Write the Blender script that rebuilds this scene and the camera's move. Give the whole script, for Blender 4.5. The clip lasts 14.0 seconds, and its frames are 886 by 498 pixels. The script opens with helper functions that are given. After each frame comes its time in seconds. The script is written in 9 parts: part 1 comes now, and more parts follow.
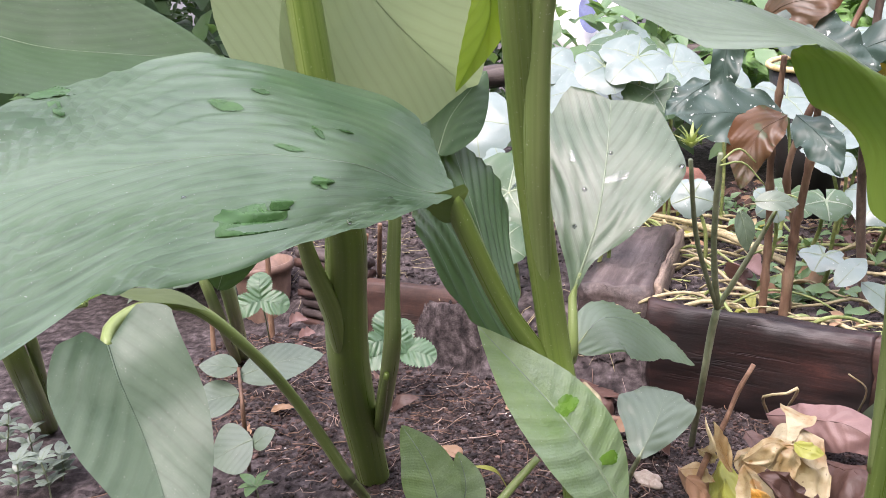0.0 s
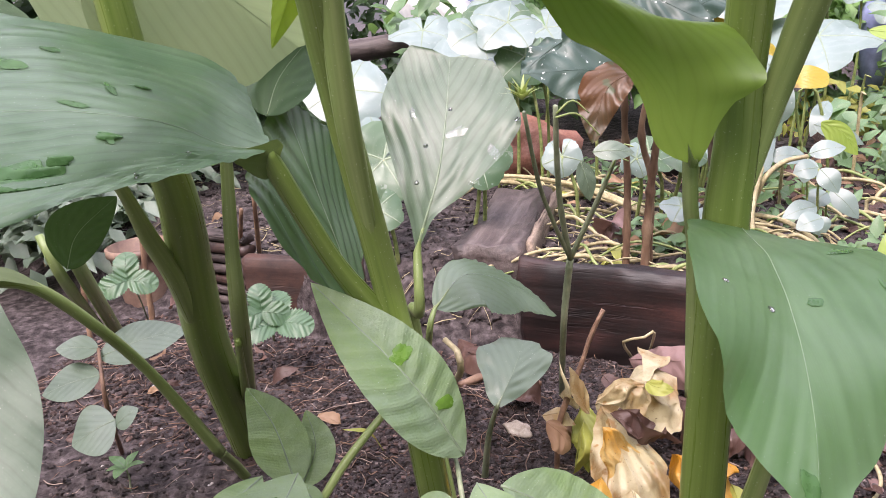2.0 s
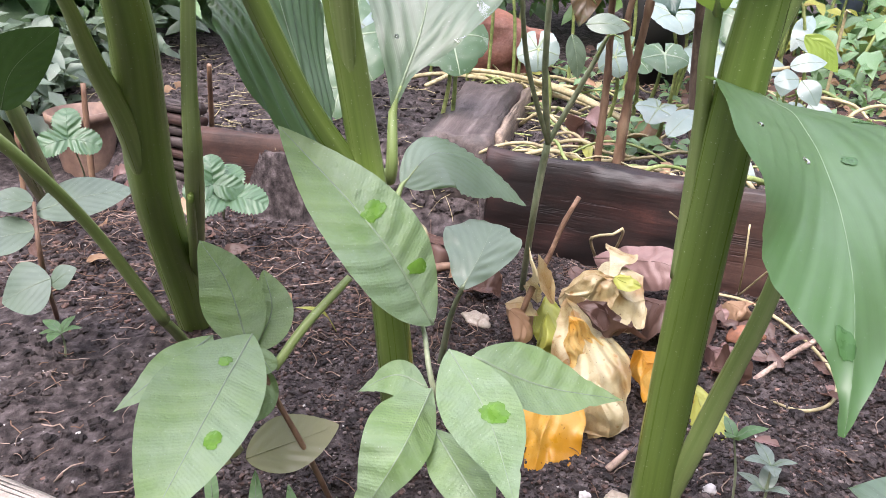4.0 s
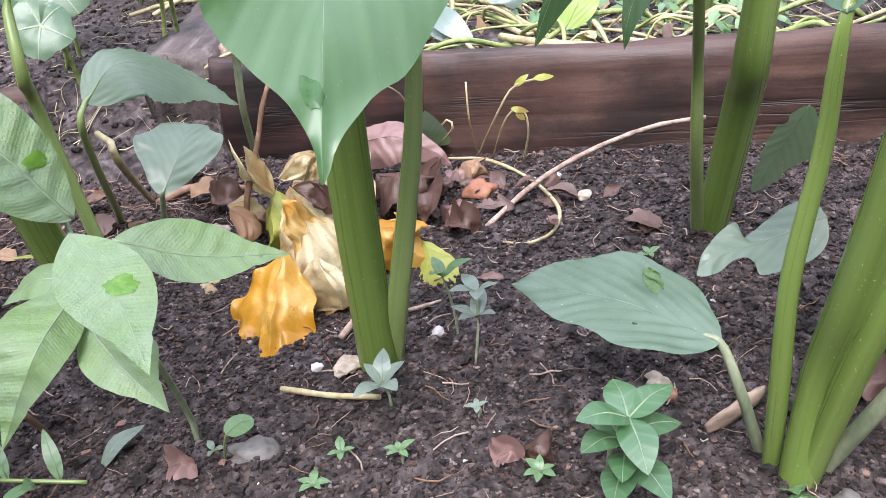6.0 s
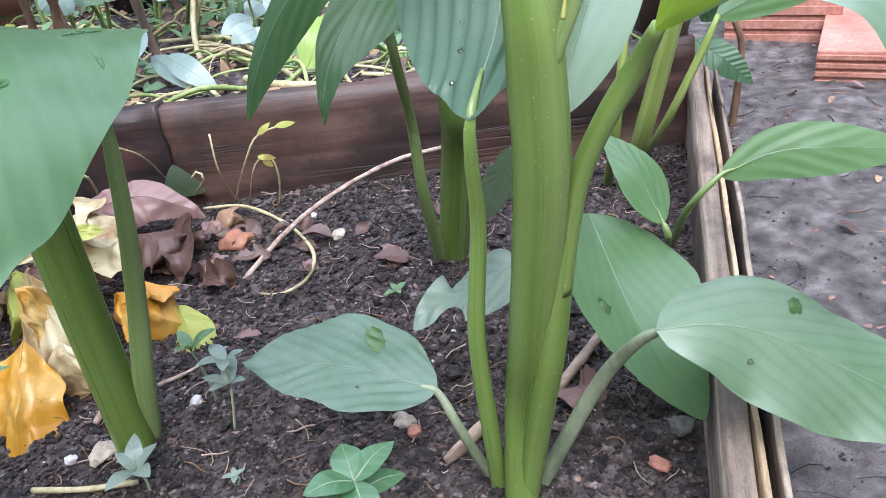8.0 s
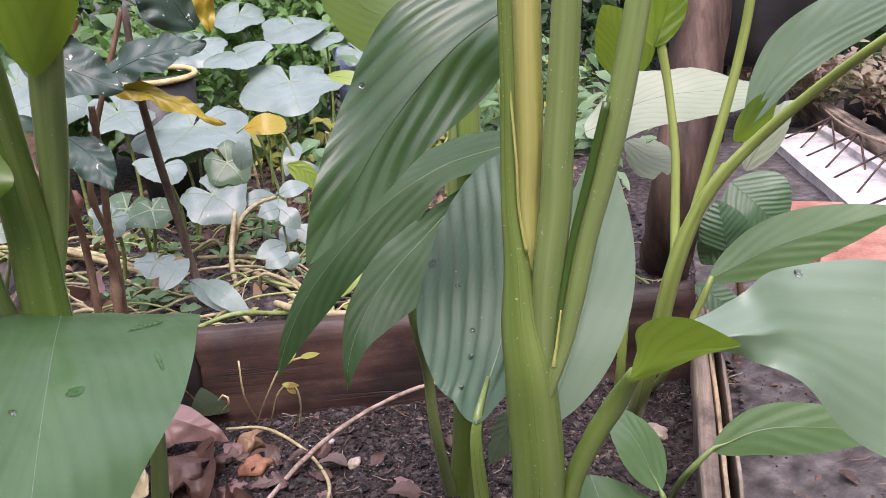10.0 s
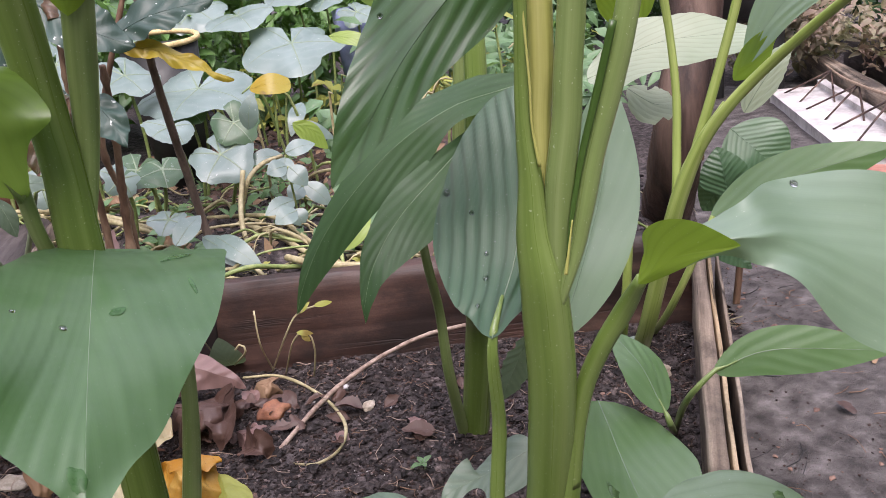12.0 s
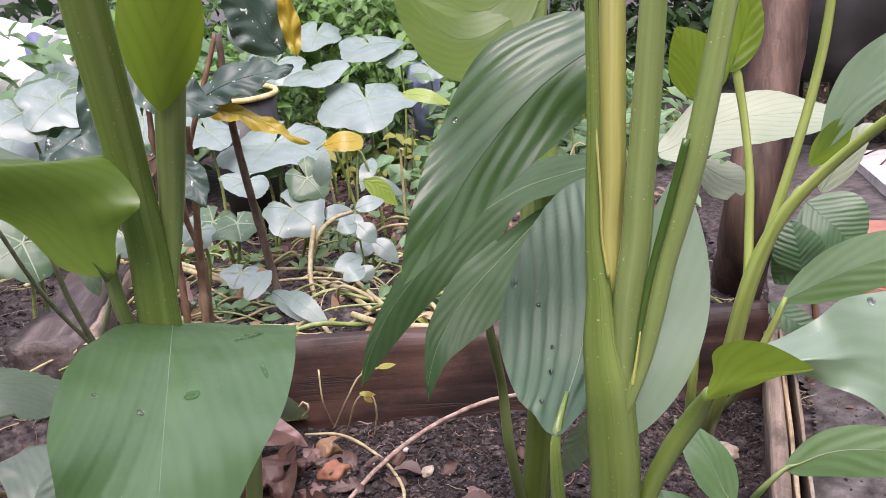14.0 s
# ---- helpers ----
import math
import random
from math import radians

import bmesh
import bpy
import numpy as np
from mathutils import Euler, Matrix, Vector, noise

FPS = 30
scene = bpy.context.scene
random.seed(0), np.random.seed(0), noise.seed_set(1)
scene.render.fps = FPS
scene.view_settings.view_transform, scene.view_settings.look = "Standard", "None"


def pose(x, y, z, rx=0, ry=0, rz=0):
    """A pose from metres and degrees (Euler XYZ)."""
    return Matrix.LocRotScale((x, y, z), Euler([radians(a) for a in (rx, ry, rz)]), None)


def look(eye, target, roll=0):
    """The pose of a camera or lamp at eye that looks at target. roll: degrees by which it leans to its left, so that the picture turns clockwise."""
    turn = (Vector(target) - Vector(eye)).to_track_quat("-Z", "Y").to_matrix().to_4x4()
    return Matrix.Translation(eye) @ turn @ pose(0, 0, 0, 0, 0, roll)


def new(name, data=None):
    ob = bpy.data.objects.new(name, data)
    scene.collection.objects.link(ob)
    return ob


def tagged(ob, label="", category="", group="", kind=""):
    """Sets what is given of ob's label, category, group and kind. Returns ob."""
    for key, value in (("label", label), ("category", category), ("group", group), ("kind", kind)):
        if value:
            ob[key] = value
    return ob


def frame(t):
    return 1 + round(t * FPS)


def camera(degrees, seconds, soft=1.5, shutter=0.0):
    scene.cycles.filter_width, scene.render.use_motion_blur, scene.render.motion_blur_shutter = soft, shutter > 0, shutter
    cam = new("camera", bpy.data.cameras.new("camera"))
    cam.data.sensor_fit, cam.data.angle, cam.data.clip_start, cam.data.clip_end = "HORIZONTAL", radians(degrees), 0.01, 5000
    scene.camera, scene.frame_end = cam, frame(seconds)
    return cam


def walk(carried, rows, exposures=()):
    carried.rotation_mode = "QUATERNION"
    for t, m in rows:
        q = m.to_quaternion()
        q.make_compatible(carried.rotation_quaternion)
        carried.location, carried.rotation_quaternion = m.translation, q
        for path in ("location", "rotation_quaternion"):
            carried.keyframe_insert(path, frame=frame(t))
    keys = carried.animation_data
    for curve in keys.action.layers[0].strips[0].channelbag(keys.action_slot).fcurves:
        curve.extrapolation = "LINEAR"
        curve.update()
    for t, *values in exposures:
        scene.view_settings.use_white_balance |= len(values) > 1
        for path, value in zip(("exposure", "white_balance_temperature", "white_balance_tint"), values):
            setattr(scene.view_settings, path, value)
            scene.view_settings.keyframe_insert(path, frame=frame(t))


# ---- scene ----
cam = camera(57.5, 14.0, soft=0.6)
PATH = [
    (0, (0.202, 0.161, 0.549), (-0.122, 2.07, 0.049), -4.2),
    (0.5, (0.23, 0.169, 0.544), (0.053, 2.087, 0.006), -4.2),
    (1, (0.25, 0.157, 0.549), (0.075, 2.086, 0.052), -5.9),
    (1.5, (0.257, 0.15, 0.543), (0.058, 2.073, 0.032), -6.0),
    (2, (0.263, 0.156, 0.529), (0.149, 2.069, -0.042), -5.6),
    (2.2, (0.26, 0.16, 0.525), (0.158, 2.072, -0.054), -5.3),
    (4.3, (0.237, 0.19, 0.468), (0.247, 2.029, -0.319), -0.0),
    (4.5, (0.246, 0.181, 0.462), (0.259, 2.029, -0.302), -1.1),
    (5, (0.278, 0.164, 0.436), (0.338, 1.98, -0.4), -5.2),
    (5.5, (0.328, 0.168, 0.422), (0.551, 1.952, -0.453), -6.8),
    (6, (0.368, 0.161, 0.409), (0.715, 1.895, -0.527), -7.8),
    (6.5, (0.419, 0.164, 0.398), (0.948, 1.831, -0.573), -7.6),
    (7, (0.435, 0.172, 0.394), (1.074, 1.757, -0.645), -8.9),
    (7.5, (0.438, 0.164, 0.419), (1.107, 1.729, -0.632), -10.9),
    (8, (0.435, 0.131, 0.464), (1.193, 1.686, -0.539), -8.0),
    (8.5, (0.438, 0.128, 0.5), (1.208, 1.744, -0.391), -5.0),
    (9, (0.446, 0.126, 0.53), (1.249, 1.789, -0.237), -5.7),
    (9.2, (0.446, 0.123, 0.538), (1.26, 1.805, -0.174), -5.8),
    (11.3, (0.407, 0.071, 0.554), (1.264, 1.788, -0.006), -6.2),
    (11.5, (0.408, 0.073, 0.552), (1.261, 1.781, -0.042), -6.8),
    (12, (0.407, 0.075, 0.534), (1.233, 1.77, -0.134), -7.3),
    (12.5, (0.41, 0.075, 0.514), (1.218, 1.754, -0.213), -8.3),
    (13, (0.402, 0.087, 0.493), (1.159, 1.75, -0.321), -8.7),
    (13.5, (0.398, 0.086, 0.539), (1.191, 1.804, -0.11), -5.1),
    (14, (0.41, 0.078, 0.567), (1.119, 1.865, 0.015), -6.6),
]
walk(cam, [(t, look(eye, target, roll)) for t, eye, target, roll in PATH],
     exposures=[(0, 1.48, 6550, 25), (2.0, 1.44, 6600, 26), (5.0, 1.72, 6200, 18), (6.5, 1.64, 5900, 16), (7.5, 1.64, 5600, 11), (8.5, 1.27, 5850, 18), (9.0, 1.10, 6400, 29), (11.5, 0.90, 6350, 21), (12.0, 0.90, 6400, 22), (12.5, 1.03, 6450, 27), (14.0, 1.08, 6500, 26)])

from mathutils.bvhtree import BVHTree

# ---- light ----
world = bpy.data.worlds.new("sky")
scene.world = world
world.use_nodes = True
wn = world.node_tree.nodes
sky = wn.new("ShaderNodeTexSky")
sky.sky_type, sky.sun_disc = 'NISHITA', False
sky.sun_elevation, sky.sun_rotation = radians(52), radians(203)
sky.air_density, sky.dust_density, sky.ozone_density = 1.0, 3.0, 1.0
soft_sky = wn.new("ShaderNodeMix")
soft_sky.data_type = 'RGBA'
soft_sky.inputs[0].default_value = 0.6
world.node_tree.links.new(sky.outputs[0], soft_sky.inputs[6])
soft_sky.inputs[7].default_value = (7.6, 7.6, 8.3, 1)
# an overcast sky is brighter overhead than at the horizon
sky_at = wn.new("ShaderNodeTexCoord")
sky_xyz = wn.new("ShaderNodeSeparateXYZ")
sky_rise = wn.new("ShaderNodeMapRange")
sky_rise.inputs["From Min"].default_value, sky_rise.inputs["To Min"].default_value, sky_rise.inputs["To Max"].default_value = 0.0, 0.14, 1.5
sky_all = wn.new("ShaderNodeMix")
sky_all.data_type, sky_all.blend_type = 'RGBA', 'MULTIPLY'
sky_all.inputs[0].default_value = 1.0
world.node_tree.links.new(sky_at.outputs["Generated"], sky_xyz.inputs[0])
world.node_tree.links.new(sky_xyz.outputs[2], sky_rise.inputs[0])
world.node_tree.links.new(soft_sky.outputs[2], sky_all.inputs[6])
world.node_tree.links.new(sky_rise.outputs[0], sky_all.inputs[7])
world.node_tree.links.new(sky_all.outputs[2], wn["Background"].inputs[0])
wn["Background"].inputs[1].default_value = 0.15
sun = new("sun", bpy.data.lights.new("sun", 'SUN'))
sun.data.energy, sun.data.angle, sun.data.color = 1.9, radians(36), (1.0, 0.96, 0.9)
sun.matrix_world = look((0, 0, 3), (0.8, 1.8, 0))


# ---- materials ----
def shader(name):
    m = bpy.data.materials.new(name)
    m.use_nodes = True
    return m, m.node_tree.nodes, m.node_tree.links, m.node_tree.nodes["Principled BSDF"]


def ramp(nodes, *stops):
    r = nodes.new("ShaderNodeValToRGB")
    while len(r.color_ramp.elements) < len(stops):
        r.color_ramp.elements.new(0.5)
    for e, (p, c) in zip(r.color_ramp.elements, stops):
        e.position, e.color = p, (*c, 1) if len(c) == 3 else c
    return r


def noise_tex(nodes, links, scale, detail=4.0, rough=0.55, coord="Object", stretch=(1, 1, 1)):
    tc, mp, n = nodes.new("ShaderNodeTexCoord"), nodes.new("ShaderNodeMapping"), nodes.new("ShaderNodeTexNoise")
    mp.inputs["Scale"].default_value = stretch
    links.new(tc.outputs[coord], mp.inputs[0])
    links.new(mp.outputs[0], n.inputs["Vector"])
    n.inputs["Scale"].default_value, n.inputs["Detail"].default_value, n.inputs["Roughness"].default_value = scale, detail, rough
    return n


def mixed(nodes, links, fac, a, b, blend='MIX'):
    m = nodes.new("ShaderNodeMix")
    m.data_type, m.blend_type = 'RGBA', blend
    for socket, v in ((m.inputs[0], fac), (m.inputs[6], a), (m.inputs[7], b)):
        if hasattr(v, "is_linked"):
            links.new(v, socket)
        else:
            socket.default_value = v if isinstance(v, float) else (*v, 1)
    return m.outputs[2]


def calc(nodes, links, op, a, b=0.0, clamp=False):
    m = nodes.new("ShaderNodeMath")
    m.operation, m.use_clamp = op, clamp
    for socket, v in ((m.inputs[0], a), (m.inputs[1], b)):
        if hasattr(v, "is_linked"):
            links.new(v, socket)
        else:
            socket.default_value = v
    return m.outputs[0]


def leaf_material(name, dark, light, vein, glow, rough=0.38, thin=0.3, spacing=0.026, slant=3.0, specks=0.35, bump=0.22, fleck=None, fleck_at=0.62, fleck_size=26.0, coat=0.0, margin=0.9, wrinkle=0.0, film=0.0, groove_shade=0.0, stain=None, stain_at=0.5, dots=0.0):
    """A leaf: two greens in soft patches, side veins at an angle to the midrib, dust specks, light shining through."""
    m, nodes, links, p = shader(name)
    uv = nodes.new("ShaderNodeUVMap")
    uv.uv_map = "UVMap"
    split = nodes.new("ShaderNodeSeparateXYZ")
    links.new(uv.outputs[0], split.inputs[0])
    across = calc(nodes, links, 'ABSOLUTE', split.outputs[0])
    drift = noise_tex(nodes, links, 14.0, 2.0)
    phase = calc(nodes, links, 'SUBTRACT', split.outputs[1], calc(nodes, links, 'MULTIPLY', across, slant))
    phase = calc(nodes, links, 'ADD', phase, calc(nodes, links, 'MULTIPLY', drift.outputs["Fac"], spacing * 1.2))
    wave = calc(nodes, links, 'SINE', calc(nodes, links, 'MULTIPLY', phase, 2 * math.pi / spacing))
    line = calc(nodes, links, 'POWER', calc(nodes, links, 'MULTIPLY_ADD', wave, 0.5, False), 5.0)
    line.node.inputs[0].links[0].from_node.inputs[2].default_value = 0.5
    fine = calc(nodes, links, 'SINE', calc(nodes, links, 'MULTIPLY', phase, 2 * math.pi / spacing * 6))
    patch = noise_tex(nodes, links, 9.0, 3.0)
    blotch = ramp(nodes, (0.35, dark), (0.7, light))
    links.new(patch.outputs["Fac"], blotch.inputs[0])
    base = mixed(nodes, links, calc(nodes, links, 'MULTIPLY', line, 0.2), blotch.outputs[0], vein)
    # valleys between the side veins darkened: the pleats' shade put into the colour
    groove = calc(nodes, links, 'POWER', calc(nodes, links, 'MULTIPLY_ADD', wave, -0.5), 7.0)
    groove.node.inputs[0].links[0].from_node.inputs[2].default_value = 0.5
    base = mixed(nodes, links, calc(nodes, links, 'MULTIPLY', groove, groove_shade), base, [0.45 * c for c in dark])
    if film:
        # a thin film of dried dust, washed off in patches by the rain; its paleness also stands in for sky sheen
        dusty = noise_tex(nodes, links, 17.0, 5.0, 0.65)
        where = ramp(nodes, (0.36, (0, 0, 0)), (0.60, (1, 1, 1)))
        links.new(dusty.outputs["Fac"], where.inputs[0])
        base = mixed(nodes, links, calc(nodes, links, 'MULTIPLY', where.outputs[0], film), base, (0.22, 0.30, 0.22))
    dust = noise_tex(nodes, links, 900.0, 1.0)
    dot = ramp(nodes, (0.745, (0, 0, 0)), (0.80, (1, 1, 1)))
    links.new(dust.outputs["Fac"], dot.inputs[0])
    base = mixed(nodes, links, calc(nodes, links, 'MULTIPLY', dot.outputs[0], specks), base, (0.55, 0.58, 0.5))
    if fleck:
        spots = noise_tex(nodes, links, fleck_size, 2.0)
        area = ramp(nodes, (fleck_at, (0, 0, 0)), (fleck_at + 0.05, (1, 1, 1)))
        links.new(spots.outputs["Fac"], area.inputs[0])
        base = mixed(nodes, links, area.outputs[0], base, fleck)
    if stain:
        # broad rotten stains with a ragged border
        rot = noise_tex(nodes, links, 19.0, 6.0, 0.6)
        spread = ramp(nodes, (stain_at - 0.09, (0, 0, 0)), (stain_at + 0.09, (1, 1, 1)))
        links.new(rot.outputs["Fac"], spread.inputs[0])
        base = mixed(nodes, links, calc(nodes, links, 'MULTIPLY', spread.outputs[0], 0.85), base, stain)
    if dots:
        # small black spots of mould
        mould = noise_tex(nodes, links, 300.0, 3.0, 0.7)
        spot = ramp(nodes, (0.64, (0, 0, 0)), (0.70, (1, 1, 1)))
        links.new(mould.outputs["Fac"], spot.inputs[0])
        base = mixed(nodes, links, calc(nodes, links, 'MULTIPLY', spot.outputs[0], dots), base, (0.07, 0.035, 0.015))
    share = nodes.new("ShaderNodeUVMap")
    share.uv_map = "Share"
    rim = ramp(nodes, (0.93, (0, 0, 0)), (0.965, (1, 1, 1)))
    links.new(share.outputs[0], rim.inputs[0])
    base = mixed(nodes, links, calc(nodes, links, 'MULTIPLY', rim.outputs[0], margin), base, (0.48, 0.52, 0.34))
    links.new(base, p.inputs["Base Color"])
    sheen = noise_tex(nodes, links, 30.0, 4.0)
    r = ramp(nodes, (0.3, (rough - 0.08,) * 3), (0.75, (rough + 0.14,) * 3))
    links.new(sheen.outputs["Fac"], r.inputs[0])
    links.new(r.outputs[0], p.inputs["Roughness"])
    p.inputs["Coat Weight"].default_value, p.inputs["Coat Roughness"].default_value = coat, 0.25
    height = calc(nodes, links, 'ADD', calc(nodes, links, 'MULTIPLY', wave, 0.45), calc(nodes, links, 'MULTIPLY', fine, 0.05))
    if wrinkle:
        crease = noise_tex(nodes, links, 70.0, 6.0, 0.65)
        height = calc(nodes, links, 'ADD', height, calc(nodes, links, 'MULTIPLY', crease.outputs["Fac"], wrinkle))
    b = nodes.new("ShaderNodeBump")
    b.inputs["Strength"].default_value, b.inputs["Distance"].default_value = bump, 0.0012
    links.new(height, b.inputs["Height"])
    links.new(b.outputs[0], p.inputs["Normal"])
    through_light = nodes.new("ShaderNodeBsdfTranslucent")
    links.new(mixed(nodes, links, 0.75, base, glow), through_light.inputs[0])
    mix = nodes.new("ShaderNodeMixShader")
    mix.inputs[0].default_value = thin
    links.new(p.outputs[0], mix.inputs[1])
    links.new(through_light.outputs[0], mix.inputs[2])
    links.new(mix.outputs[0], nodes["Material Output"].inputs[0])
    return m


def grained(name, colours, scale, stretch=(1, 1, 1), rough=0.7, bump=0.5, depth=0.002, fine=8.0, coord="Object", lo=0.3, hi=0.7, spec=0.5, specks=0.0, over=0.5, island=0.0):
    """Wood, stem, stone or bark: a stretched noise between colours, with finer grain over it and relief."""
    m, nodes, links, p = shader(name)
    n = noise_tex(nodes, links, scale, 6.0, 0.6, coord, stretch)
    k = len(colours) - 1
    c = ramp(nodes, *[(lo + (hi - lo) * i / k, col) for i, col in enumerate(colours)])
    links.new(n.outputs["Fac"], c.inputs[0])
    f = noise_tex(nodes, links, scale * fine, 4.0, 0.6, coord, stretch)
    col = mixed(nodes, links, over, c.outputs[0], f.outputs["Fac"], 'OVERLAY')
    if island:
        # every piece a little lighter or darker than the next
        geo = nodes.new("ShaderNodeNewGeometry")
        shade = ramp(nodes, (0.0, (1 - island,) * 3), (0.7, (1.0, 1.0, 1.0)), (1.0, (1 + 1.6 * island, 1 + 1.5 * island, 1 + 1.4 * island)))
        links.new(geo.outputs["Random Per Island"], shade.inputs[0])
        col = mixed(nodes, links, 1.0, col, shade.outputs[0], 'MULTIPLY')
    if specks:
        dust = noise_tex(nodes, links, 640.0, 1.0)
        dot = ramp(nodes, (0.72, (0, 0, 0)), (0.77, (1, 1, 1)))
        links.new(dust.outputs["Fac"], dot.inputs[0])
        col = mixed(nodes, links, calc(nodes, links, 'MULTIPLY', dot.outputs[0], specks), col, (0.5, 0.55, 0.42))
    links.new(col, p.inputs["Base Color"])
    rr = ramp(nodes, (0.3, (max(rough - 0.12, 0.05),) * 3), (0.7, (min(rough + 0.12, 1.0),) * 3))
    links.new(f.outputs["Fac"], rr.inputs[0])
    links.new(rr.outputs[0], p.inputs["Roughness"])
    p.inputs["Specular IOR Level"].default_value = spec
    h = calc(nodes, links, 'ADD', n.outputs["Fac"], calc(nodes, links, 'MULTIPLY', f.outputs["Fac"], 0.5))
    b = nodes.new("ShaderNodeBump")
    b.inputs["Strength"].default_value, b.inputs["Distance"].default_value = bump, depth
    links.new(h, b.inputs["Height"])
    links.new(b.outputs[0], p.inputs["Normal"])
    return m


def timber(name, colours, rot, rot_at=0.55, rough=0.6, cracks=0.7, fibres=0.55, relief=0.8):
    """A sawn board whose grain runs along its own x: long fibres, dark rotten stains and fine drying cracks."""
    m, nodes, links, p = shader(name)
    fibre = noise_tex(nodes, links, 60.0, 6.0, 0.65, "Object", (0.05, 1, 1))
    band = noise_tex(nodes, links, 22.0, 4.0, 0.6, "Object", (0.12, 1, 1.3))
    tone = calc(nodes, links, 'ADD', calc(nodes, links, 'MULTIPLY', fibre.outputs["Fac"], fibres), calc(nodes, links, 'MULTIPLY', band.outputs["Fac"], 1 - fibres))
    k = len(colours) - 1
    c = ramp(nodes, *[(0.36 + 0.28 * i / k, col) for i, col in enumerate(colours)])
    links.new(tone, c.inputs[0])
    blot = noise_tex(nodes, links, 9.0, 7.0, 0.68, "Object", (0.6, 1, 1))
    where = ramp(nodes, (rot_at - 0.07, (0, 0, 0)), (rot_at + 0.09, (1, 1, 1)))
    links.new(blot.outputs["Fac"], where.inputs[0])
    col = mixed(nodes, links, calc(nodes, links, 'MULTIPLY', where.outputs[0], 0.85), c.outputs[0], rot)
    split = noise_tex(nodes, links, 75.0, 2.0, 0.5, "Object", (0.025, 1, 1))
    gap = ramp(nodes, (0.47, (0, 0, 0)), (0.50, (1, 1, 1)), (0.53, (0, 0, 0)))
    links.new(split.outputs["Fac"], gap.inputs[0])
    few = noise_tex(nodes, links, 14.0, 3.0, 0.5, "Object", (0.3, 1, 1))
    some = ramp(nodes, (0.50, (0, 0, 0)), (0.60, (1, 1, 1)))
    links.new(few.outputs["Fac"], some.inputs[0])
    crack = calc(nodes, links, 'MULTIPLY', gap.outputs[0], some.outputs[0])
    col = mixed(nodes, links, calc(nodes, links, 'MULTIPLY', crack, cracks), col, [0.4 * v for v in rot])
    grit = noise_tex(nodes, links, 420.0, 2.0)
    col = mixed(nodes, links, 0.3, col, grit.outputs["Fac"], 'OVERLAY')
    links.new(col, p.inputs["Base Color"])
    wet = ramp(nodes, (0.35, (max(rough - 0.15, 0.1),) * 3), (0.65, (min(rough + 0.15, 1.0),) * 3))
    links.new(band.outputs["Fac"], wet.inputs[0])
    links.new(wet.outputs[0], p.inputs["Roughness"])
    h = calc(nodes, links, 'SUBTRACT', calc(nodes, links, 'MULTIPLY', fibre.outputs["Fac"], 1.2), calc(nodes, links, 'MULTIPLY', crack, 0.8))
    b = nodes.new("ShaderNodeBump")
    b.inputs["Strength"].default_value, b.inputs["Distance"].default_value = relief, 0.003
    links.new(h, b.inputs["Height"])
    links.new(b.outputs[0], p.inputs["Normal"])
    return m


TURMERIC = leaf_material("turmeric leaf", (0.030, 0.086, 0.036), (0.058, 0.128, 0.058), (0.085, 0.150, 0.080), (0.18, 0.34, 0.04), rough=0.40, coat=0.55, film=0.22, bump=0.3, specks=0.5, groove_shade=0.45, spacing=0.046, slant=4.5)
# darker copy of the turmeric leaf, with shade put into its colour
TURMERIC_DARK = leaf_material("dark turmeric leaf", (0.015, 0.050, 0.011), (0.030, 0.078, 0.021), (0.045, 0.095, 0.035), (0.09, 0.20, 0.015), thin=0.15, rough=0.62, coat=0.0, film=0.02, bump=0.08, specks=0.35, groove_shade=0.2, spacing=0.05, slant=6.0)
TURMERIC_PALE = leaf_material("pale turmeric leaf", (0.085, 0.150, 0.075), (0.130, 0.20, 0.115), (0.15, 0.21, 0.13), (0.26, 0.40, 0.08), rough=0.38, coat=0.7, film=0.3, bump=0.18, specks=0.6, groove_shade=0.32)
# base colours also lightened to carry the light from behind
TURMERIC_THIN = leaf_material("thin backlit turmeric leaf", (0.17, 0.23, 0.11), (0.22, 0.285, 0.155), (0.25, 0.31, 0.19), (0.42, 0.53, 0.25), rough=0.45, thin=0.5, coat=0.3, film=0.1, bump=0.1, groove_shade=0.25, spacing=0.03)
TURMERIC_YOUNG = leaf_material("young turmeric leaf", (0.10, 0.175, 0.016), (0.14, 0.22, 0.026), (0.17, 0.25, 0.045), (0.34, 0.50, 0.03), thin=0.48, rough=0.36, coat=0.6, bump=0.12, specks=0.3, groove_shade=0.4)
TURMERIC_SOFT = leaf_material("smooth turmeric leaf", (0.040, 0.110, 0.032), (0.072, 0.158, 0.056), (0.085, 0.165, 0.068), (0.18, 0.36, 0.04), rough=0.42, coat=0.35, film=0.14, bump=0.07, specks=0.35, groove_shade=0.14, spacing=0.045, slant=5.0)
# smooth leaf with sky sheen put into its lightened base colour
TURMERIC_PLAIN = leaf_material("turmeric leaf paled as by sky sheen", (0.140, 0.220, 0.140), (0.200, 0.290, 0.192), (0.21, 0.295, 0.20), (0.30, 0.46, 0.12), rough=0.36, coat=0.8, film=0.25, bump=0.08, specks=0.5, groove_shade=0.07, spacing=0.045, slant=5.0)
TURMERIC_RIB = leaf_material("ribbed turmeric leaf", (0.024, 0.080, 0.036), (0.046, 0.110, 0.056), (0.065, 0.13, 0.075), (0.15, 0.30, 0.05), rough=0.50, coat=0.2, film=0.06, bump=0.2, specks=0.5, groove_shade=0.75, spacing=0.075, slant=8.0)
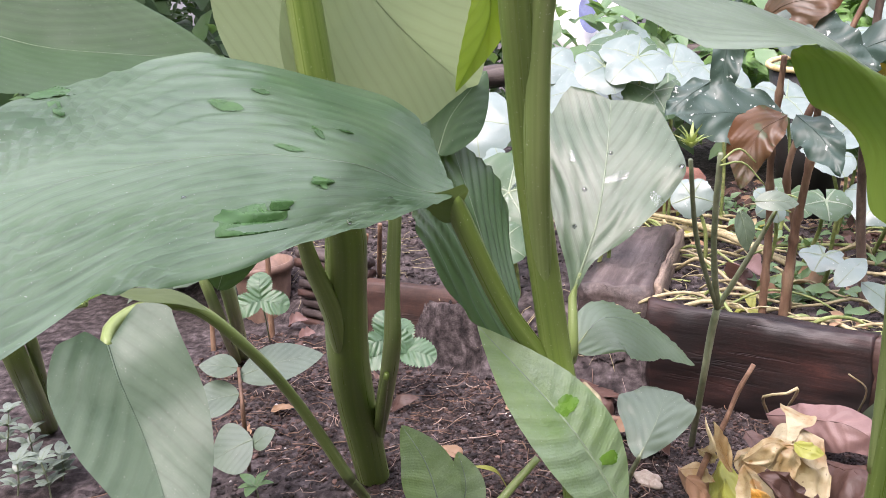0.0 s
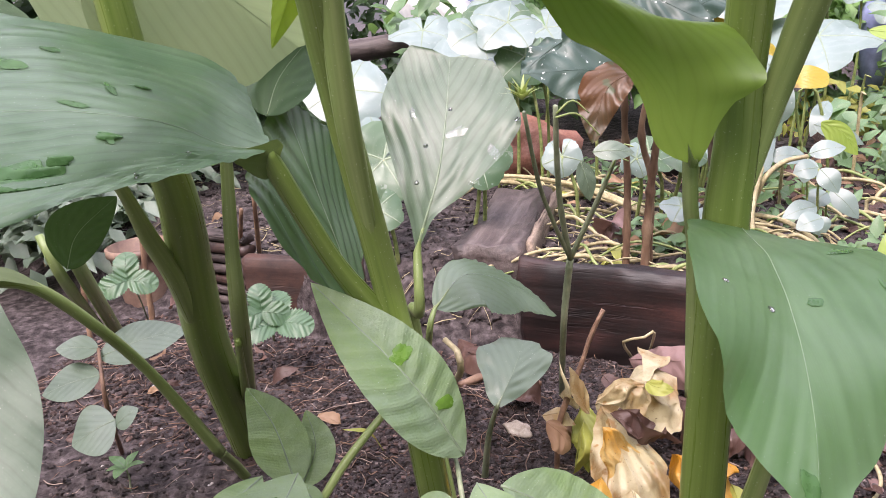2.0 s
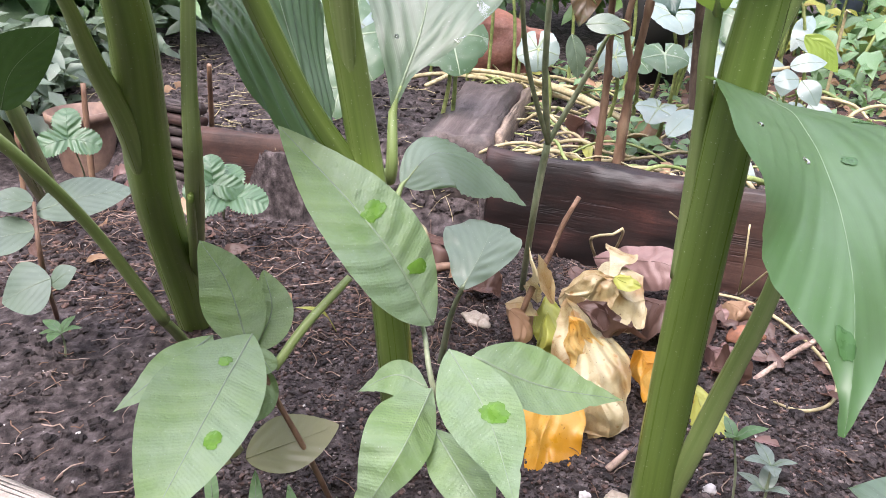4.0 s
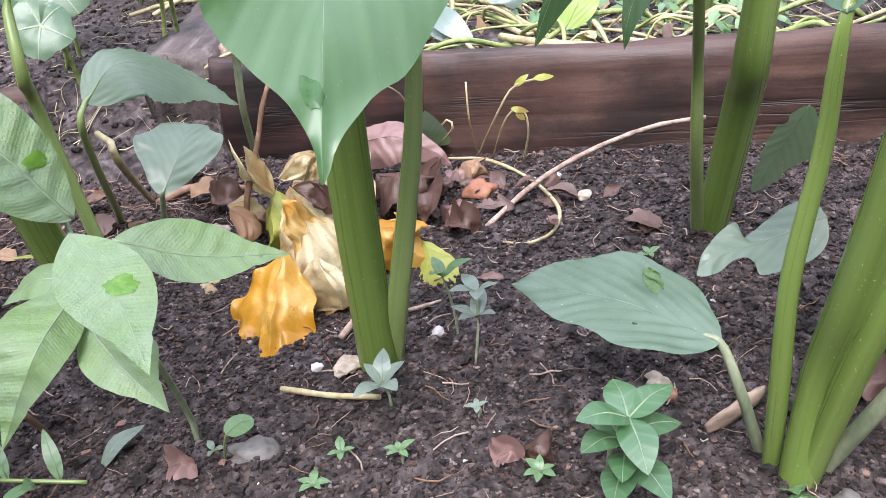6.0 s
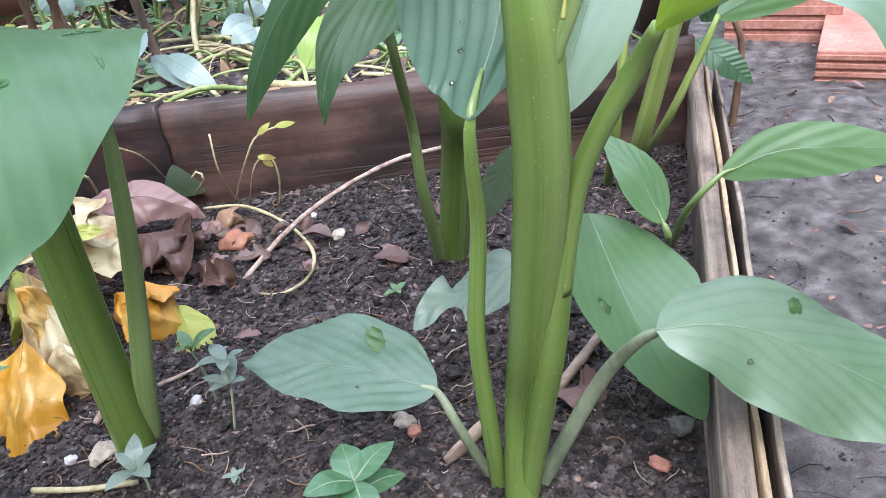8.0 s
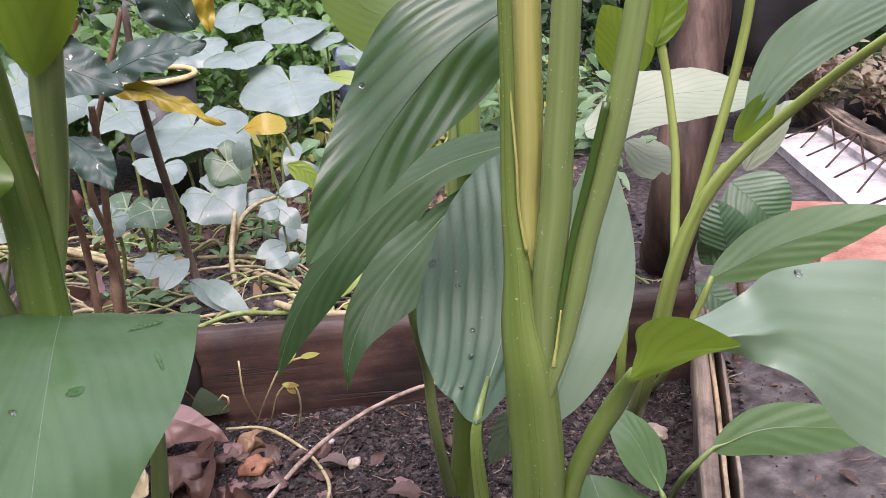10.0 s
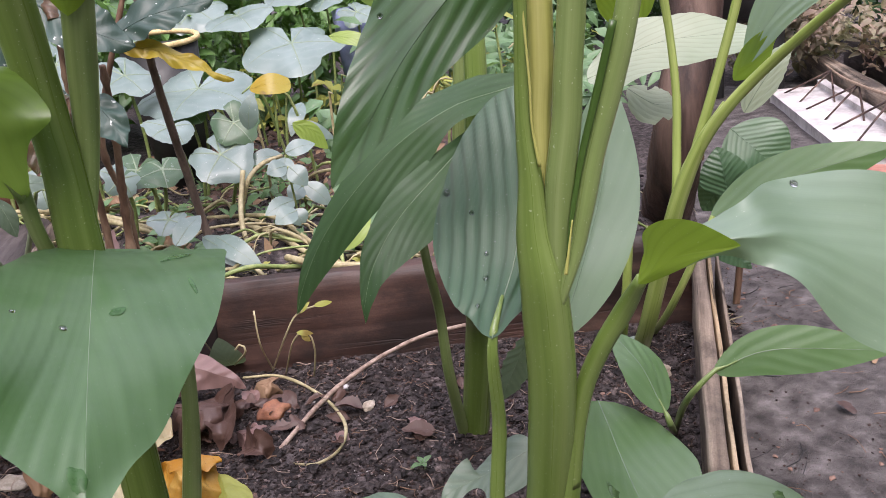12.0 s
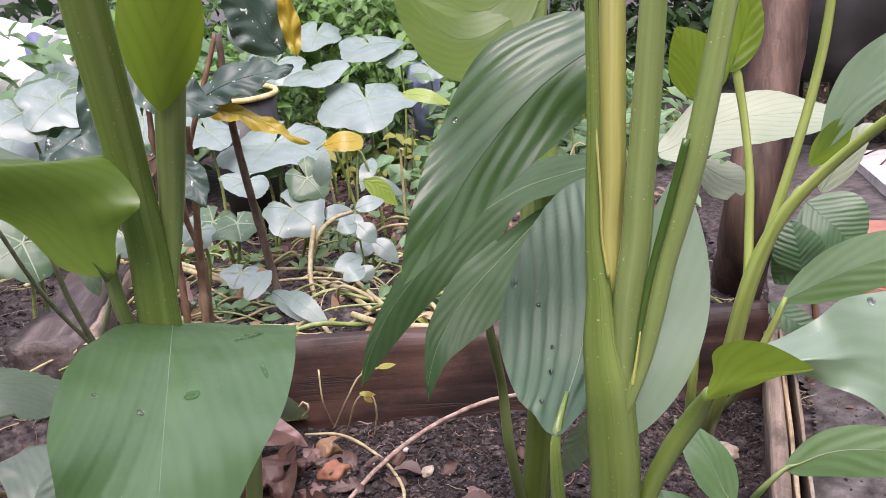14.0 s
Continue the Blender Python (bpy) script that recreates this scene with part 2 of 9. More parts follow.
TURMERIC_CUP = leaf_material("backlit cupped leaf", (0.095, 0.170, 0.024), (0.130, 0.212, 0.042), (0.15, 0.23, 0.055), (0.33, 0.48, 0.07), thin=0.46, rough=0.42, coat=0.3, bump=0.10, specks=0.1, margin=0.95, groove_shade=0.28, spacing=0.05, slant=5.0)
TURMERIC_FRESH = leaf_material("fresh turmeric leaf", (0.085, 0.175, 0.060), (0.125, 0.225, 0.095), (0.17, 0.26, 0.13), (0.26, 0.46, 0.07), rough=0.38, thin=0.35, coat=0.6, film=0.12, bump=0.10, specks=0.5, groove_shade=0.14, spacing=0.04, slant=4.0)
TURMERIC_GREY = leaf_material("greyish veined turmeric leaf", (0.060, 0.105, 0.062), (0.098, 0.148, 0.096), (0.14, 0.19, 0.135), (0.17, 0.29, 0.06), rough=0.45, coat=0.3, film=0.22, bump=0.28, specks=0.7, groove_shade=0.6, spacing=0.021, slant=1.9)
TURMERIC_FOLD = leaf_material("folded turmeric leaf", (0.026, 0.072, 0.024), (0.052, 0.112, 0.046), (0.08, 0.14, 0.07), (0.15, 0.30, 0.03), rough=0.42, coat=0.45, film=0.08, bump=0.3, specks=0.4, groove_shade=0.7, spacing=0.058, slant=6.0)
TURMERIC_UNDER = leaf_material("underside of a turmeric leaf", (0.085, 0.125, 0.045), (0.12, 0.165, 0.065), (0.15, 0.2, 0.09), (0.22, 0.32, 0.06), rough=0.5, thin=0.25, bump=0.1, specks=0.2, spacing=0.05, slant=5.0)
LOWLEAF = leaf_material("low dusty leaf", (0.046, 0.100, 0.052), (0.082, 0.148, 0.085), (0.12, 0.19, 0.12), (0.15, 0.28, 0.05), rough=0.36, coat=0.9, film=0.3, bump=0.25, specks=1.0, groove_shade=0.5, spacing=0.022, slant=2.0)
TURMERIC_DUSTY = leaf_material("dusty turmeric leaf", (0.050, 0.098, 0.062), (0.082, 0.138, 0.092), (0.12, 0.17, 0.12), (0.14, 0.26, 0.06), rough=0.55, coat=0.12, film=0.3, bump=0.14, specks=1.0, groove_shade=0.4, spacing=0.024, slant=1.9)
TURMERIC_PLEAT = leaf_material("pleated turmeric leaf", (0.036, 0.090, 0.034), (0.066, 0.132, 0.060), (0.14, 0.20, 0.12), (0.16, 0.30, 0.04), rough=0.42, coat=0.4, film=0.08, bump=0.3, specks=0.3, groove_shade=0.9, spacing=0.045, slant=4.5)
TURMERIC_WHITE = leaf_material("bleached turmeric leaf", (0.28, 0.345, 0.235), (0.39, 0.44, 0.32), (0.33, 0.39, 0.27), (0.44, 0.52, 0.28), rough=0.45, spacing=0.03, slant=4.0, groove_shade=0.25, film=0.0)
SAPLING = leaf_material("sapling leaf", (0.120, 0.215, 0.070), (0.200, 0.300, 0.130), (0.30, 0.40, 0.22), (0.30, 0.44, 0.08), spacing=0.016, slant=0.55, rough=0.5, bump=0.85, specks=1.0, coat=0.10, film=0.65, wrinkle=2.8, groove_shade=0.12)
GREYLEAF = leaf_material("greyish leaf", (0.085, 0.130, 0.092), (0.135, 0.185, 0.14), (0.20, 0.25, 0.19), (0.22, 0.31, 0.12), spacing=0.014, slant=1.6, specks=0.95, coat=0.2, film=0.4, wrinkle=0.6, groove_shade=0.28)
BROWNGREEN = leaf_material("fading leaf", (0.17, 0.18, 0.09), (0.24, 0.23, 0.13), (0.2, 0.2, 0.12), (0.3, 0.3, 0.1), spacing=0.014, slant=0.6)
SQUASH = leaf_material("squash leaf", (0.150, 0.215, 0.195), (0.225, 0.295, 0.275), (0.29, 0.34, 0.31), (0.24, 0.36, 0.12), spacing=0.03, slant=0.8, fleck=(0.38, 0.43, 0.40), fleck_at=0.70, fleck_size=120.0, rough=0.42, thin=0.18, coat=0.4, wrinkle=1.4, specks=0.9, margin=0.4)
SQUASH_GREEN = leaf_material("green squash leaf", (0.042, 0.095, 0.045), (0.085, 0.150, 0.080), (0.17, 0.23, 0.15), (0.20, 0.34, 0.06), spacing=0.03, slant=0.8, fleck=(0.17, 0.23, 0.17), fleck_at=0.66, fleck_size=70.0, rough=0.45, thin=0.2, coat=0.2, wrinkle=1.4, specks=0.9, margin=0.3)
SQUASH_YELLOW = leaf_material("yellowing squash leaf", (0.42, 0.28, 0.02), (0.40, 0.33, 0.04), (0.4, 0.33, 0.08), (0.45, 0.33, 0.03), spacing=0.02, fleck=(0.24, 0.16, 0.05))
SMALLGREEN = leaf_material("small green leaf", (0.10, 0.20, 0.085), (0.16, 0.28, 0.13), (0.26, 0.38, 0.20), (0.2, 0.36, 0.06), spacing=0.008, slant=0.6, coat=0.3)
SEEDLING = leaf_material("seedling leaf", (0.16, 0.21, 0.18), (0.23, 0.29, 0.25), (0.29, 0.35, 0.29), (0.25, 0.33, 0.18), spacing=0.006, slant=0.6, coat=0.3)
BEGONIA = leaf_material("spotted begonia leaf", (0.028, 0.060, 0.046), (0.052, 0.092, 0.072), (0.06, 0.09, 0.07), (0.12, 0.16, 0.06), spacing=0.03, slant=1.0, fleck=(0.62, 0.66, 0.62), fleck_at=0.67, fleck_size=110.0, rough=0.45, bump=0.3, thin=0.12, margin=0.2)
RUSTLEAF = leaf_material("rust red leaf", (0.060, 0.045, 0.022), (0.16, 0.070, 0.032), (0.2, 0.10, 0.05), (0.30, 0.12, 0.03), spacing=0.02, fleck=(0.07, 0.085, 0.04), fleck_size=40.0, thin=0.2)
ORANGE = leaf_material("rotting orange leaf", (0.40, 0.165, 0.008), (0.56, 0.28, 0.016), (0.5, 0.3, 0.05), (0.6, 0.30, 0.015), spacing=0.05, slant=0.3, fleck=(0.40, 0.18, 0.02), fleck_at=0.66, rough=0.35, bump=0.5, thin=0.25, wrinkle=3.0, margin=0.0, coat=0.3, stain=(0.60, 0.38, 0.10), stain_at=0.56, dots=0.6)
CREAM = leaf_material("withered cream leaf", (0.42, 0.36, 0.19), (0.60, 0.54, 0.36), (0.5, 0.42, 0.24), (0.5, 0.42, 0.18), spacing=0.05, slant=0.3, fleck=(0.34, 0.19, 0.06), fleck_at=0.64, fleck_size=70.0, rough=0.35, bump=0.6, thin=0.25, wrinkle=3.5, margin=0.0, coat=0.3, stain=(0.24, 0.13, 0.035), stain_at=0.51, dots=1.0)
CREAMORANGE = leaf_material("withered cream and orange leaf", (0.52, 0.34, 0.10), (0.60, 0.46, 0.20), (0.55, 0.42, 0.2), (0.55, 0.36, 0.08), spacing=0.05, slant=0.3, fleck=(0.34, 0.17, 0.04), fleck_at=0.66, fleck_size=70.0, rough=0.35, bump=0.6, thin=0.25, wrinkle=3.5, margin=0.0, coat=0.3, stain=(0.52, 0.24, 0.018), stain_at=0.49, dots=1.0)
MINT = leaf_material("glossy green herb leaf", (0.048, 0.125, 0.050), (0.085, 0.185, 0.085), (0.20, 0.30, 0.18), (0.16, 0.32, 0.06), spacing=0.008, slant=0.6, coat=0.5, rough=0.4, film=0.1, wrinkle=1.0)
YELLOWGREEN = leaf_material("yellowed leaf", (0.30, 0.33, 0.06), (0.42, 0.43, 0.11), (0.4, 0.4, 0.12), (0.4, 0.42, 0.06), spacing=0.018, fleck=(0.26, 0.20, 0.06))
PINKDRY = leaf_material("dry pinkish leaf", (0.15, 0.088, 0.080), (0.27, 0.17, 0.155), (0.28, 0.17, 0.15), (0.4, 0.2, 0.12), spacing=0.022, slant=0.8, rough=0.5, thin=0.1, bump=0.4, wrinkle=2.0, margin=0.2, specks=0.2)
BROWNDRY = leaf_material("dry brown leaf", (0.055, 0.030, 0.024), (0.125, 0.068, 0.050), (0.10, 0.055, 0.045), (0.2, 0.08, 0.03), spacing=0.02, slant=0.8, rough=0.5, thin=0.08, bump=0.4, wrinkle=2.0, margin=0.25, specks=0.2)
TANDRY = leaf_material("dry tan leaf", (0.22, 0.13, 0.075), (0.36, 0.235, 0.14), (0.3, 0.2, 0.12), (0.4, 0.25, 0.1), spacing=0.02, slant=0.8, rough=0.6, thin=0.1, bump=0.4, wrinkle=2.0, margin=0.2, specks=0.2)
VINE_GREEN_LEAF = leaf_material("seed head green", (0.22, 0.30, 0.08), (0.32, 0.38, 0.13), (0.3, 0.38, 0.15), (0.35, 0.45, 0.08), spacing=0.01)
SQUASHYOUNG = leaf_material("young squash leaf", (0.20, 0.30, 0.05), (0.28, 0.38, 0.08), (0.3, 0.4, 0.12), (0.35, 0.5, 0.05), spacing=0.02)
STRAWBERRY = leaf_material("strawberry leaf", (0.055, 0.125, 0.06), (0.10, 0.19, 0.10), (0.16, 0.26, 0.15), (0.15, 0.28, 0.06), spacing=0.009, slant=0.8, bump=0.8, coat=0.3)
PINKLEAF = leaf_material("pinkish green leaf", (0.20, 0.22, 0.11), (0.42, 0.27, 0.25), (0.3, 0.3, 0.2), (0.4, 0.35, 0.15), spacing=0.01)
FERN = leaf_material("fern leaf", (0.10, 0.22, 0.05), (0.18, 0.32, 0.10), (0.2, 0.35, 0.12), (0.25, 0.45, 0.06), spacing=0.01)

STEM = grained("turmeric stem", [(0.082, 0.138, 0.020), (0.132, 0.198, 0.042), (0.20, 0.268, 0.085)], 75, (1, 0.012, 1), 0.34, 0.25, 0.0008, 3, coord="UV", specks=0.6, lo=0.28, hi=0.73, over=0.22)
STEM_PALE = grained("pale turmeric stem", [(0.125, 0.190, 0.048), (0.19, 0.255, 0.085), (0.255, 0.32, 0.13)], 90, (1, 0.015, 1), 0.36, 0.25, 0.0008, 3, coord="UV", specks=0.6, over=0.25)
# brighter green copy of the stem; sunlight on the corner clump is in its colour
STEM_BRIGHT = grained("petiole brightened as if sunlit", [(0.16, 0.225, 0.040), (0.23, 0.30, 0.072), (0.31, 0.37, 0.12)], 150, (1, 0.02, 1), 0.36, 0.25, 0.0008, 3, coord="UV", over=0.25)
STEM_YELLOW = grained("yellow inner shoot", [(0.30, 0.31, 0.07), (0.38, 0.38, 0.11), (0.44, 0.43, 0.16)], 120, (1, 0.02, 1), 0.4, 0.15, 0.0006, 4, coord="UV", over=0.2)
STEM_BROWN = grained("reddish woody stem", [(0.085, 0.045, 0.028), (0.18, 0.105, 0.065), (0.28, 0.19, 0.12)], 40, (1, 1, 0.3), 0.6, 0.6, 0.001, 5)
STEM_GREY = grained("grey green stalk", [(0.13, 0.165, 0.095), (0.19, 0.225, 0.135), (0.25, 0.27, 0.18)], 40, (1, 1, 0.3), 0.55, 0.3, 0.0006, 4)
STEM_DARK = grained("painted shade of a petiole groove", [(0.030, 0.070, 0.010), (0.055, 0.110, 0.016)], 150, (1, 0.02, 1), 0.4, 0.2, 0.0006, 3, coord="UV", over=0.2)
TANTWIG = grained("pale dry branch", [(0.16, 0.11, 0.075), (0.28, 0.20, 0.14), (0.36, 0.27, 0.20)], 60, (1, 1, 1), 0.7, 0.5, 0.001, 5)
CANE = grained("dead grey-brown cane", [(0.055, 0.036, 0.028), (0.12, 0.085, 0.068), (0.21, 0.155, 0.125)], 60, (1, 1, 0.25), 0.6, 0.5, 0.001, 5)
VINE = grained("pale vine stem", [(0.24, 0.20, 0.11), (0.36, 0.31, 0.17), (0.46, 0.41, 0.25)], 35, (1, 1, 1), 0.55, 0.4, 0.0008, 4)
VINE_GREEN = grained("green vine stem", [(0.14, 0.2, 0.06), (0.22, 0.28, 0.09), (0.34, 0.36, 0.16)], 35, (1, 1, 1), 0.5, 0.3, 0.0008, 4)
ROOT = grained("dry root", [(0.13, 0.08, 0.06), (0.33, 0.24, 0.19), (0.44, 0.34, 0.28)], 60, (1, 1, 1), 0.7, 0.5, 0.0008, 4)
TWIG = grained("dead twig", [(0.09, 0.05, 0.032), (0.18, 0.105, 0.066), (0.28, 0.18, 0.12)], 45, (1, 1, 1), 0.7, 0.6, 0.001, 5)
WOOD_BROWN = timber("wet brown board", [(0.026, 0.012, 0.010), (0.050, 0.024, 0.018), (0.075, 0.038, 0.028), (0.115, 0.064, 0.048)], rot=(0.014, 0.009, 0.008), rot_at=0.52, rough=0.6, cracks=0.45, fibres=0.28, relief=0.4)
WOOD_CHAR = timber("charred board", [(0.008, 0.005, 0.005), (0.018, 0.008, 0.007), (0.042, 0.015, 0.012), (0.095, 0.036, 0.027)], rot=(0.005, 0.004, 0.004), rot_at=0.46, rough=0.55, cracks=0.4, fibres=0.3, relief=0.4)
WOOD_GREY = timber("weathered board", [(0.060, 0.044, 0.033), (0.15, 0.112, 0.085), (0.27, 0.21, 0.160), (0.42, 0.345, 0.27)], rot=(0.022, 0.015, 0.012), rot_at=0.545, rough=0.8, cracks=0.9)
WOOD_RAW = timber("split raw slat", [(0.13, 0.085, 0.045), (0.26, 0.18, 0.10), (0.38, 0.28, 0.17), (0.48, 0.38, 0.25)], rot=(0.030, 0.020, 0.014), rot_at=0.56, rough=0.8, cracks=0.9)
WOOD_PALE = timber("bleached board", [(0.17, 0.145, 0.125), (0.31, 0.27, 0.235), (0.44, 0.395, 0.35), (0.56, 0.52, 0.47)], rot=(0.09, 0.075, 0.06), rot_at=0.62, rough=0.8, cracks=0.8)
WOOD_LOG = timber("muddy old beam", [(0.024, 0.017, 0.016), (0.058, 0.043, 0.040), (0.105, 0.083, 0.077), (0.19, 0.158, 0.148)], rot=(0.014, 0.010, 0.009), rot_at=0.51, rough=0.6, fibres=0.4)
WOOD_POST = grained("old wooden post", [(0.020, 0.011, 0.009), (0.070, 0.040, 0.030), (0.15, 0.095, 0.072)], 26, (1, 1, 0.10), 0.65, 1.0, 0.005, 5, lo=0.36, hi=0.66)
MUD = grained("trodden grey mud", [(0.026, 0.022, 0.020), (0.068, 0.058, 0.054), (0.118, 0.104, 0.099), (0.20, 0.18, 0.172)], 34, (1, 1, 1), 0.52, 1.0, 0.006, 14, lo=0.34, hi=0.70)
SOIL = grained("damp garden soil", [(0.010, 0.007, 0.007), (0.040, 0.031, 0.030), (0.088, 0.072, 0.071), (0.17, 0.145, 0.142)], 60, (1, 1, 1), 0.75, 1.0, 0.004, 9, lo=0.35, hi=0.72, spec=0.3)
CRUMB = grained("soil crumb", [(0.012, 0.009, 0.0085), (0.038, 0.030, 0.029), (0.108, 0.088, 0.086)], 110, (1, 1, 1), 0.75, 1.0, 0.002, 6, spec=0.3, island=0.65)
CRUMB_RED = grained("reddish soil crumb", [(0.020, 0.011, 0.009), (0.050, 0.031, 0.026), (0.120, 0.084, 0.073)], 110, (1, 1, 1), 0.75, 0.9, 0.002, 6, spec=0.3, island=0.65)
WETLEAF = grained("leaf under a film of water", [(0.062, 0.150, 0.016), (0.090, 0.190, 0.026)], 40, (1, 1, 1), 0.25, 0.05, 0.0004, 3, spec=0.4)
SOILFLAKE = grained("pale soil flake", [(0.05, 0.037, 0.034), (0.13, 0.10, 0.092), (0.26, 0.21, 0.195)], 110, (1, 1, 1), 0.7, 0.8, 0.002, 5)
FILM = shader("film of water")[0]
FILM.node_tree.nodes["Principled BSDF"].inputs["Transmission Weight"].default_value = 1.0
FILM.node_tree.nodes["Principled BSDF"].inputs["Roughness"].default_value = 0.06
FILM.node_tree.nodes["Principled BSDF"].inputs["IOR"].default_value = 1.33
WETDARK = grained("dark leaf under a film of water", [(0.034, 0.072, 0.020), (0.052, 0.094, 0.030)], 40, (1, 1, 1), 0.14, 0.05, 0.0004, 3)
WETOLIVE = grained("green leaf under a film of water", [(0.026, 0.078, 0.022), (0.045, 0.105, 0.034)], 40, (1, 1, 1), 0.30, 0.05, 0.0004, 3, spec=0.25)
PALESTONE = grained("pale stone chip", [(0.24, 0.19, 0.14), (0.38, 0.32, 0.25), (0.48, 0.42, 0.35)], 60, (1, 1, 1), 0.7, 0.6, 0.001, 6)
PALEWOOD = grained("pale splintered wood", [(0.17, 0.115, 0.085), (0.32, 0.235, 0.18), (0.44, 0.34, 0.27)], 70, (0.25, 1, 1), 0.75, 0.7, 0.001, 5)
STONE = grained("small stone", [(0.25, 0.23, 0.22), (0.42, 0.40, 0.38), (0.55, 0.53, 0.50)], 40, (1, 1, 1), 0.6, 0.5, 0.001, 6)
SOILSTONE = grained("dull grey stone", [(0.08, 0.075, 0.07), (0.15, 0.14, 0.13), (0.22, 0.21, 0.2)], 30, (1, 1, 1), 0.7, 0.6, 0.001, 6)
SHARD = grained("terracotta", [(0.24, 0.098, 0.068), (0.35, 0.155, 0.112), (0.44, 0.235, 0.18)], 18, (1, 1, 1), 0.75, 0.5, 0.001, 8)
SHARDGRIT = grained("reddish grit", [(0.11, 0.06, 0.045), (0.19, 0.11, 0.085), (0.26, 0.16, 0.12)], 30, (1, 1, 1), 0.7, 0.4, 0.001, 6)
CREAMCHIP = grained("cream chip", [(0.5, 0.33, 0.12), (0.66, 0.48, 0.22), (0.72, 0.58, 0.33)], 45, (1, 1, 1), 0.6, 0.4, 0.001, 5)
POT = grained("muddy brown pot", [(0.10, 0.06, 0.045), (0.19, 0.12, 0.09), (0.26, 0.18, 0.13)], 16, (1, 1, 1), 0.6, 0.5, 0.001, 6)
WHITE = grained("chalky white", [(0.36, 0.33, 0.32), (0.54, 0.51, 0.50), (0.66, 0.63, 0.62)], 12, (1, 1, 1), 0.6, 0.3, 0.001, 6)
SACK = grained("white woven sack", [(0.6, 0.6, 0.6), (0.76, 0.77, 0.78), (0.84, 0.84, 0.84)], 9, (1, 1, 1), 0.5, 0.4, 0.003, 10)
BLUE = grained("faded blue plastic", [(0.14, 0.17, 0.32), (0.2, 0.23, 0.4), (0.27, 0.3, 0.47)], 9, (1, 1, 1), 0.4, 0.2, 0.001, 6)
STRAW = grained("woven cane", [(0.42, 0.30, 0.12), (0.6, 0.46, 0.22), (0.7, 0.56, 0.32)], 60, (1, 1, 1), 0.6, 0.5, 0.001, 5)
DARK = grained("black rubber", [(0.012, 0.012, 0.012), (0.02, 0.02, 0.02), (0.03, 0.03, 0.03)], 9, (1, 1, 1), 0.5, 0.3, 0.001, 6)
DROP = shader("water")[0]
DROP.node_tree.nodes["Principled BSDF"].inputs["Transmission Weight"].default_value = 1.0
DROP.node_tree.nodes["Principled BSDF"].inputs["Roughness"].default_value = 0.03
DROP.node_tree.nodes["Principled BSDF"].inputs["IOR"].default_value = 1.33


RIB = grained("leaf rib", [(0.11, 0.17, 0.085), (0.15, 0.21, 0.11)], 20, rough=0.4, bump=0.1)
RIB_PALE = grained("pale leaf rib", [(0.15, 0.21, 0.125), (0.20, 0.26, 0.16)], 20, rough=0.4, bump=0.1)
RIBS = {m.name: RIB for m in (TURMERIC_DARK, SMALLGREEN)}
RIBS.update({m.name: RIB_PALE for m in (TURMERIC, TURMERIC_GREY, TURMERIC_PLEAT, TURMERIC_FRESH, TURMERIC_SOFT, TURMERIC_RIB, TURMERIC_PALE, TURMERIC_WHITE, SAPLING, GREYLEAF, SEEDLING, SQUASH, MINT)})


# ---- builders ----
def finish(mesh, mat, smooth=True):
    mesh.materials.append(mat)
    if smooth:
        mesh.polygons.foreach_set("use_smooth", [True] * len(mesh.polygons))
    return mesh


def part(name, mesh, mat, parent=None, label="", smooth=True):
    """Links a bmesh or mesh as one mesh object, as a part of a thing when a parent is given."""
    if isinstance(mesh, bmesh.types.BMesh):
        bm, mesh = mesh, bpy.data.meshes.new(name)
        bm.to_mesh(mesh)
        bm.free()
    ob = new(name, finish(mesh, mat, smooth))
    if parent:
        ob.parent = parent
        ob.matrix_parent_inverse = pinv(parent)
    if label:
        ob["label"] = label
    return ob


def pinv(parent):
    m = Matrix.Translation(parent.location)
    if parent.parent:
        m = Matrix()
    return m.inverted()


def thing(name, label, category, at, group="", kind=""):
    ob = new(name)
    ob.location = at
    ob.empty_display_size = 0.02
    return tagged(ob, label, category, group, kind)


def spline(points, n, radii=None):
    """A smooth line through the points, in n even steps: places and, where radii are given, radii."""
    P = [Vector(p) for p in points]
    if len(P) == 2:
        P = [P[0], (P[0] + P[1]) / 2, P[1]]
        radii = radii and [radii[0], (radii[0] + radii[-1]) / 2, radii[-1]]
    E = [2 * P[0] - P[1], *P, 2 * P[-1] - P[-2]]
    R = [radii[0], *radii, radii[-1]] if radii else None
    fine, rads = [], []
    for i in range(1, len(E) - 2):
        for k in range(24):
            t = k / 24
            a, b, c, d = E[i - 1:i + 3]
            fine.append(0.5 * (2 * b + (c - a) * t + (2 * a - 5 * b + 4 * c - d) * t * t + (3 * b - a - 3 * c + d) * t ** 3))
            rads.append(R[i] * (1 - t) + R[i + 1] * t if R else 0)
    fine.append(P[-1])
    rads.append(radii[-1] if radii else 0)
    acc = [0.0]
    for a, b in zip(fine, fine[1:]):
        acc.append(acc[-1] + (b - a).length)
    out, outr, j = [], [], 0
    for k in range(n + 1):
        s = acc[-1] * k / n
        while j < len(fine) - 2 and acc[j + 1] < s:
            j += 1
        f = min(1.0, max(0.0, (s - acc[j]) / max(acc[j + 1] - acc[j], 1e-9)))
        out.append(fine[j].lerp(fine[j + 1], f))
        outr.append(rads[j] * (1 - f) + rads[j + 1] * f)
    return out, outr, acc[-1]


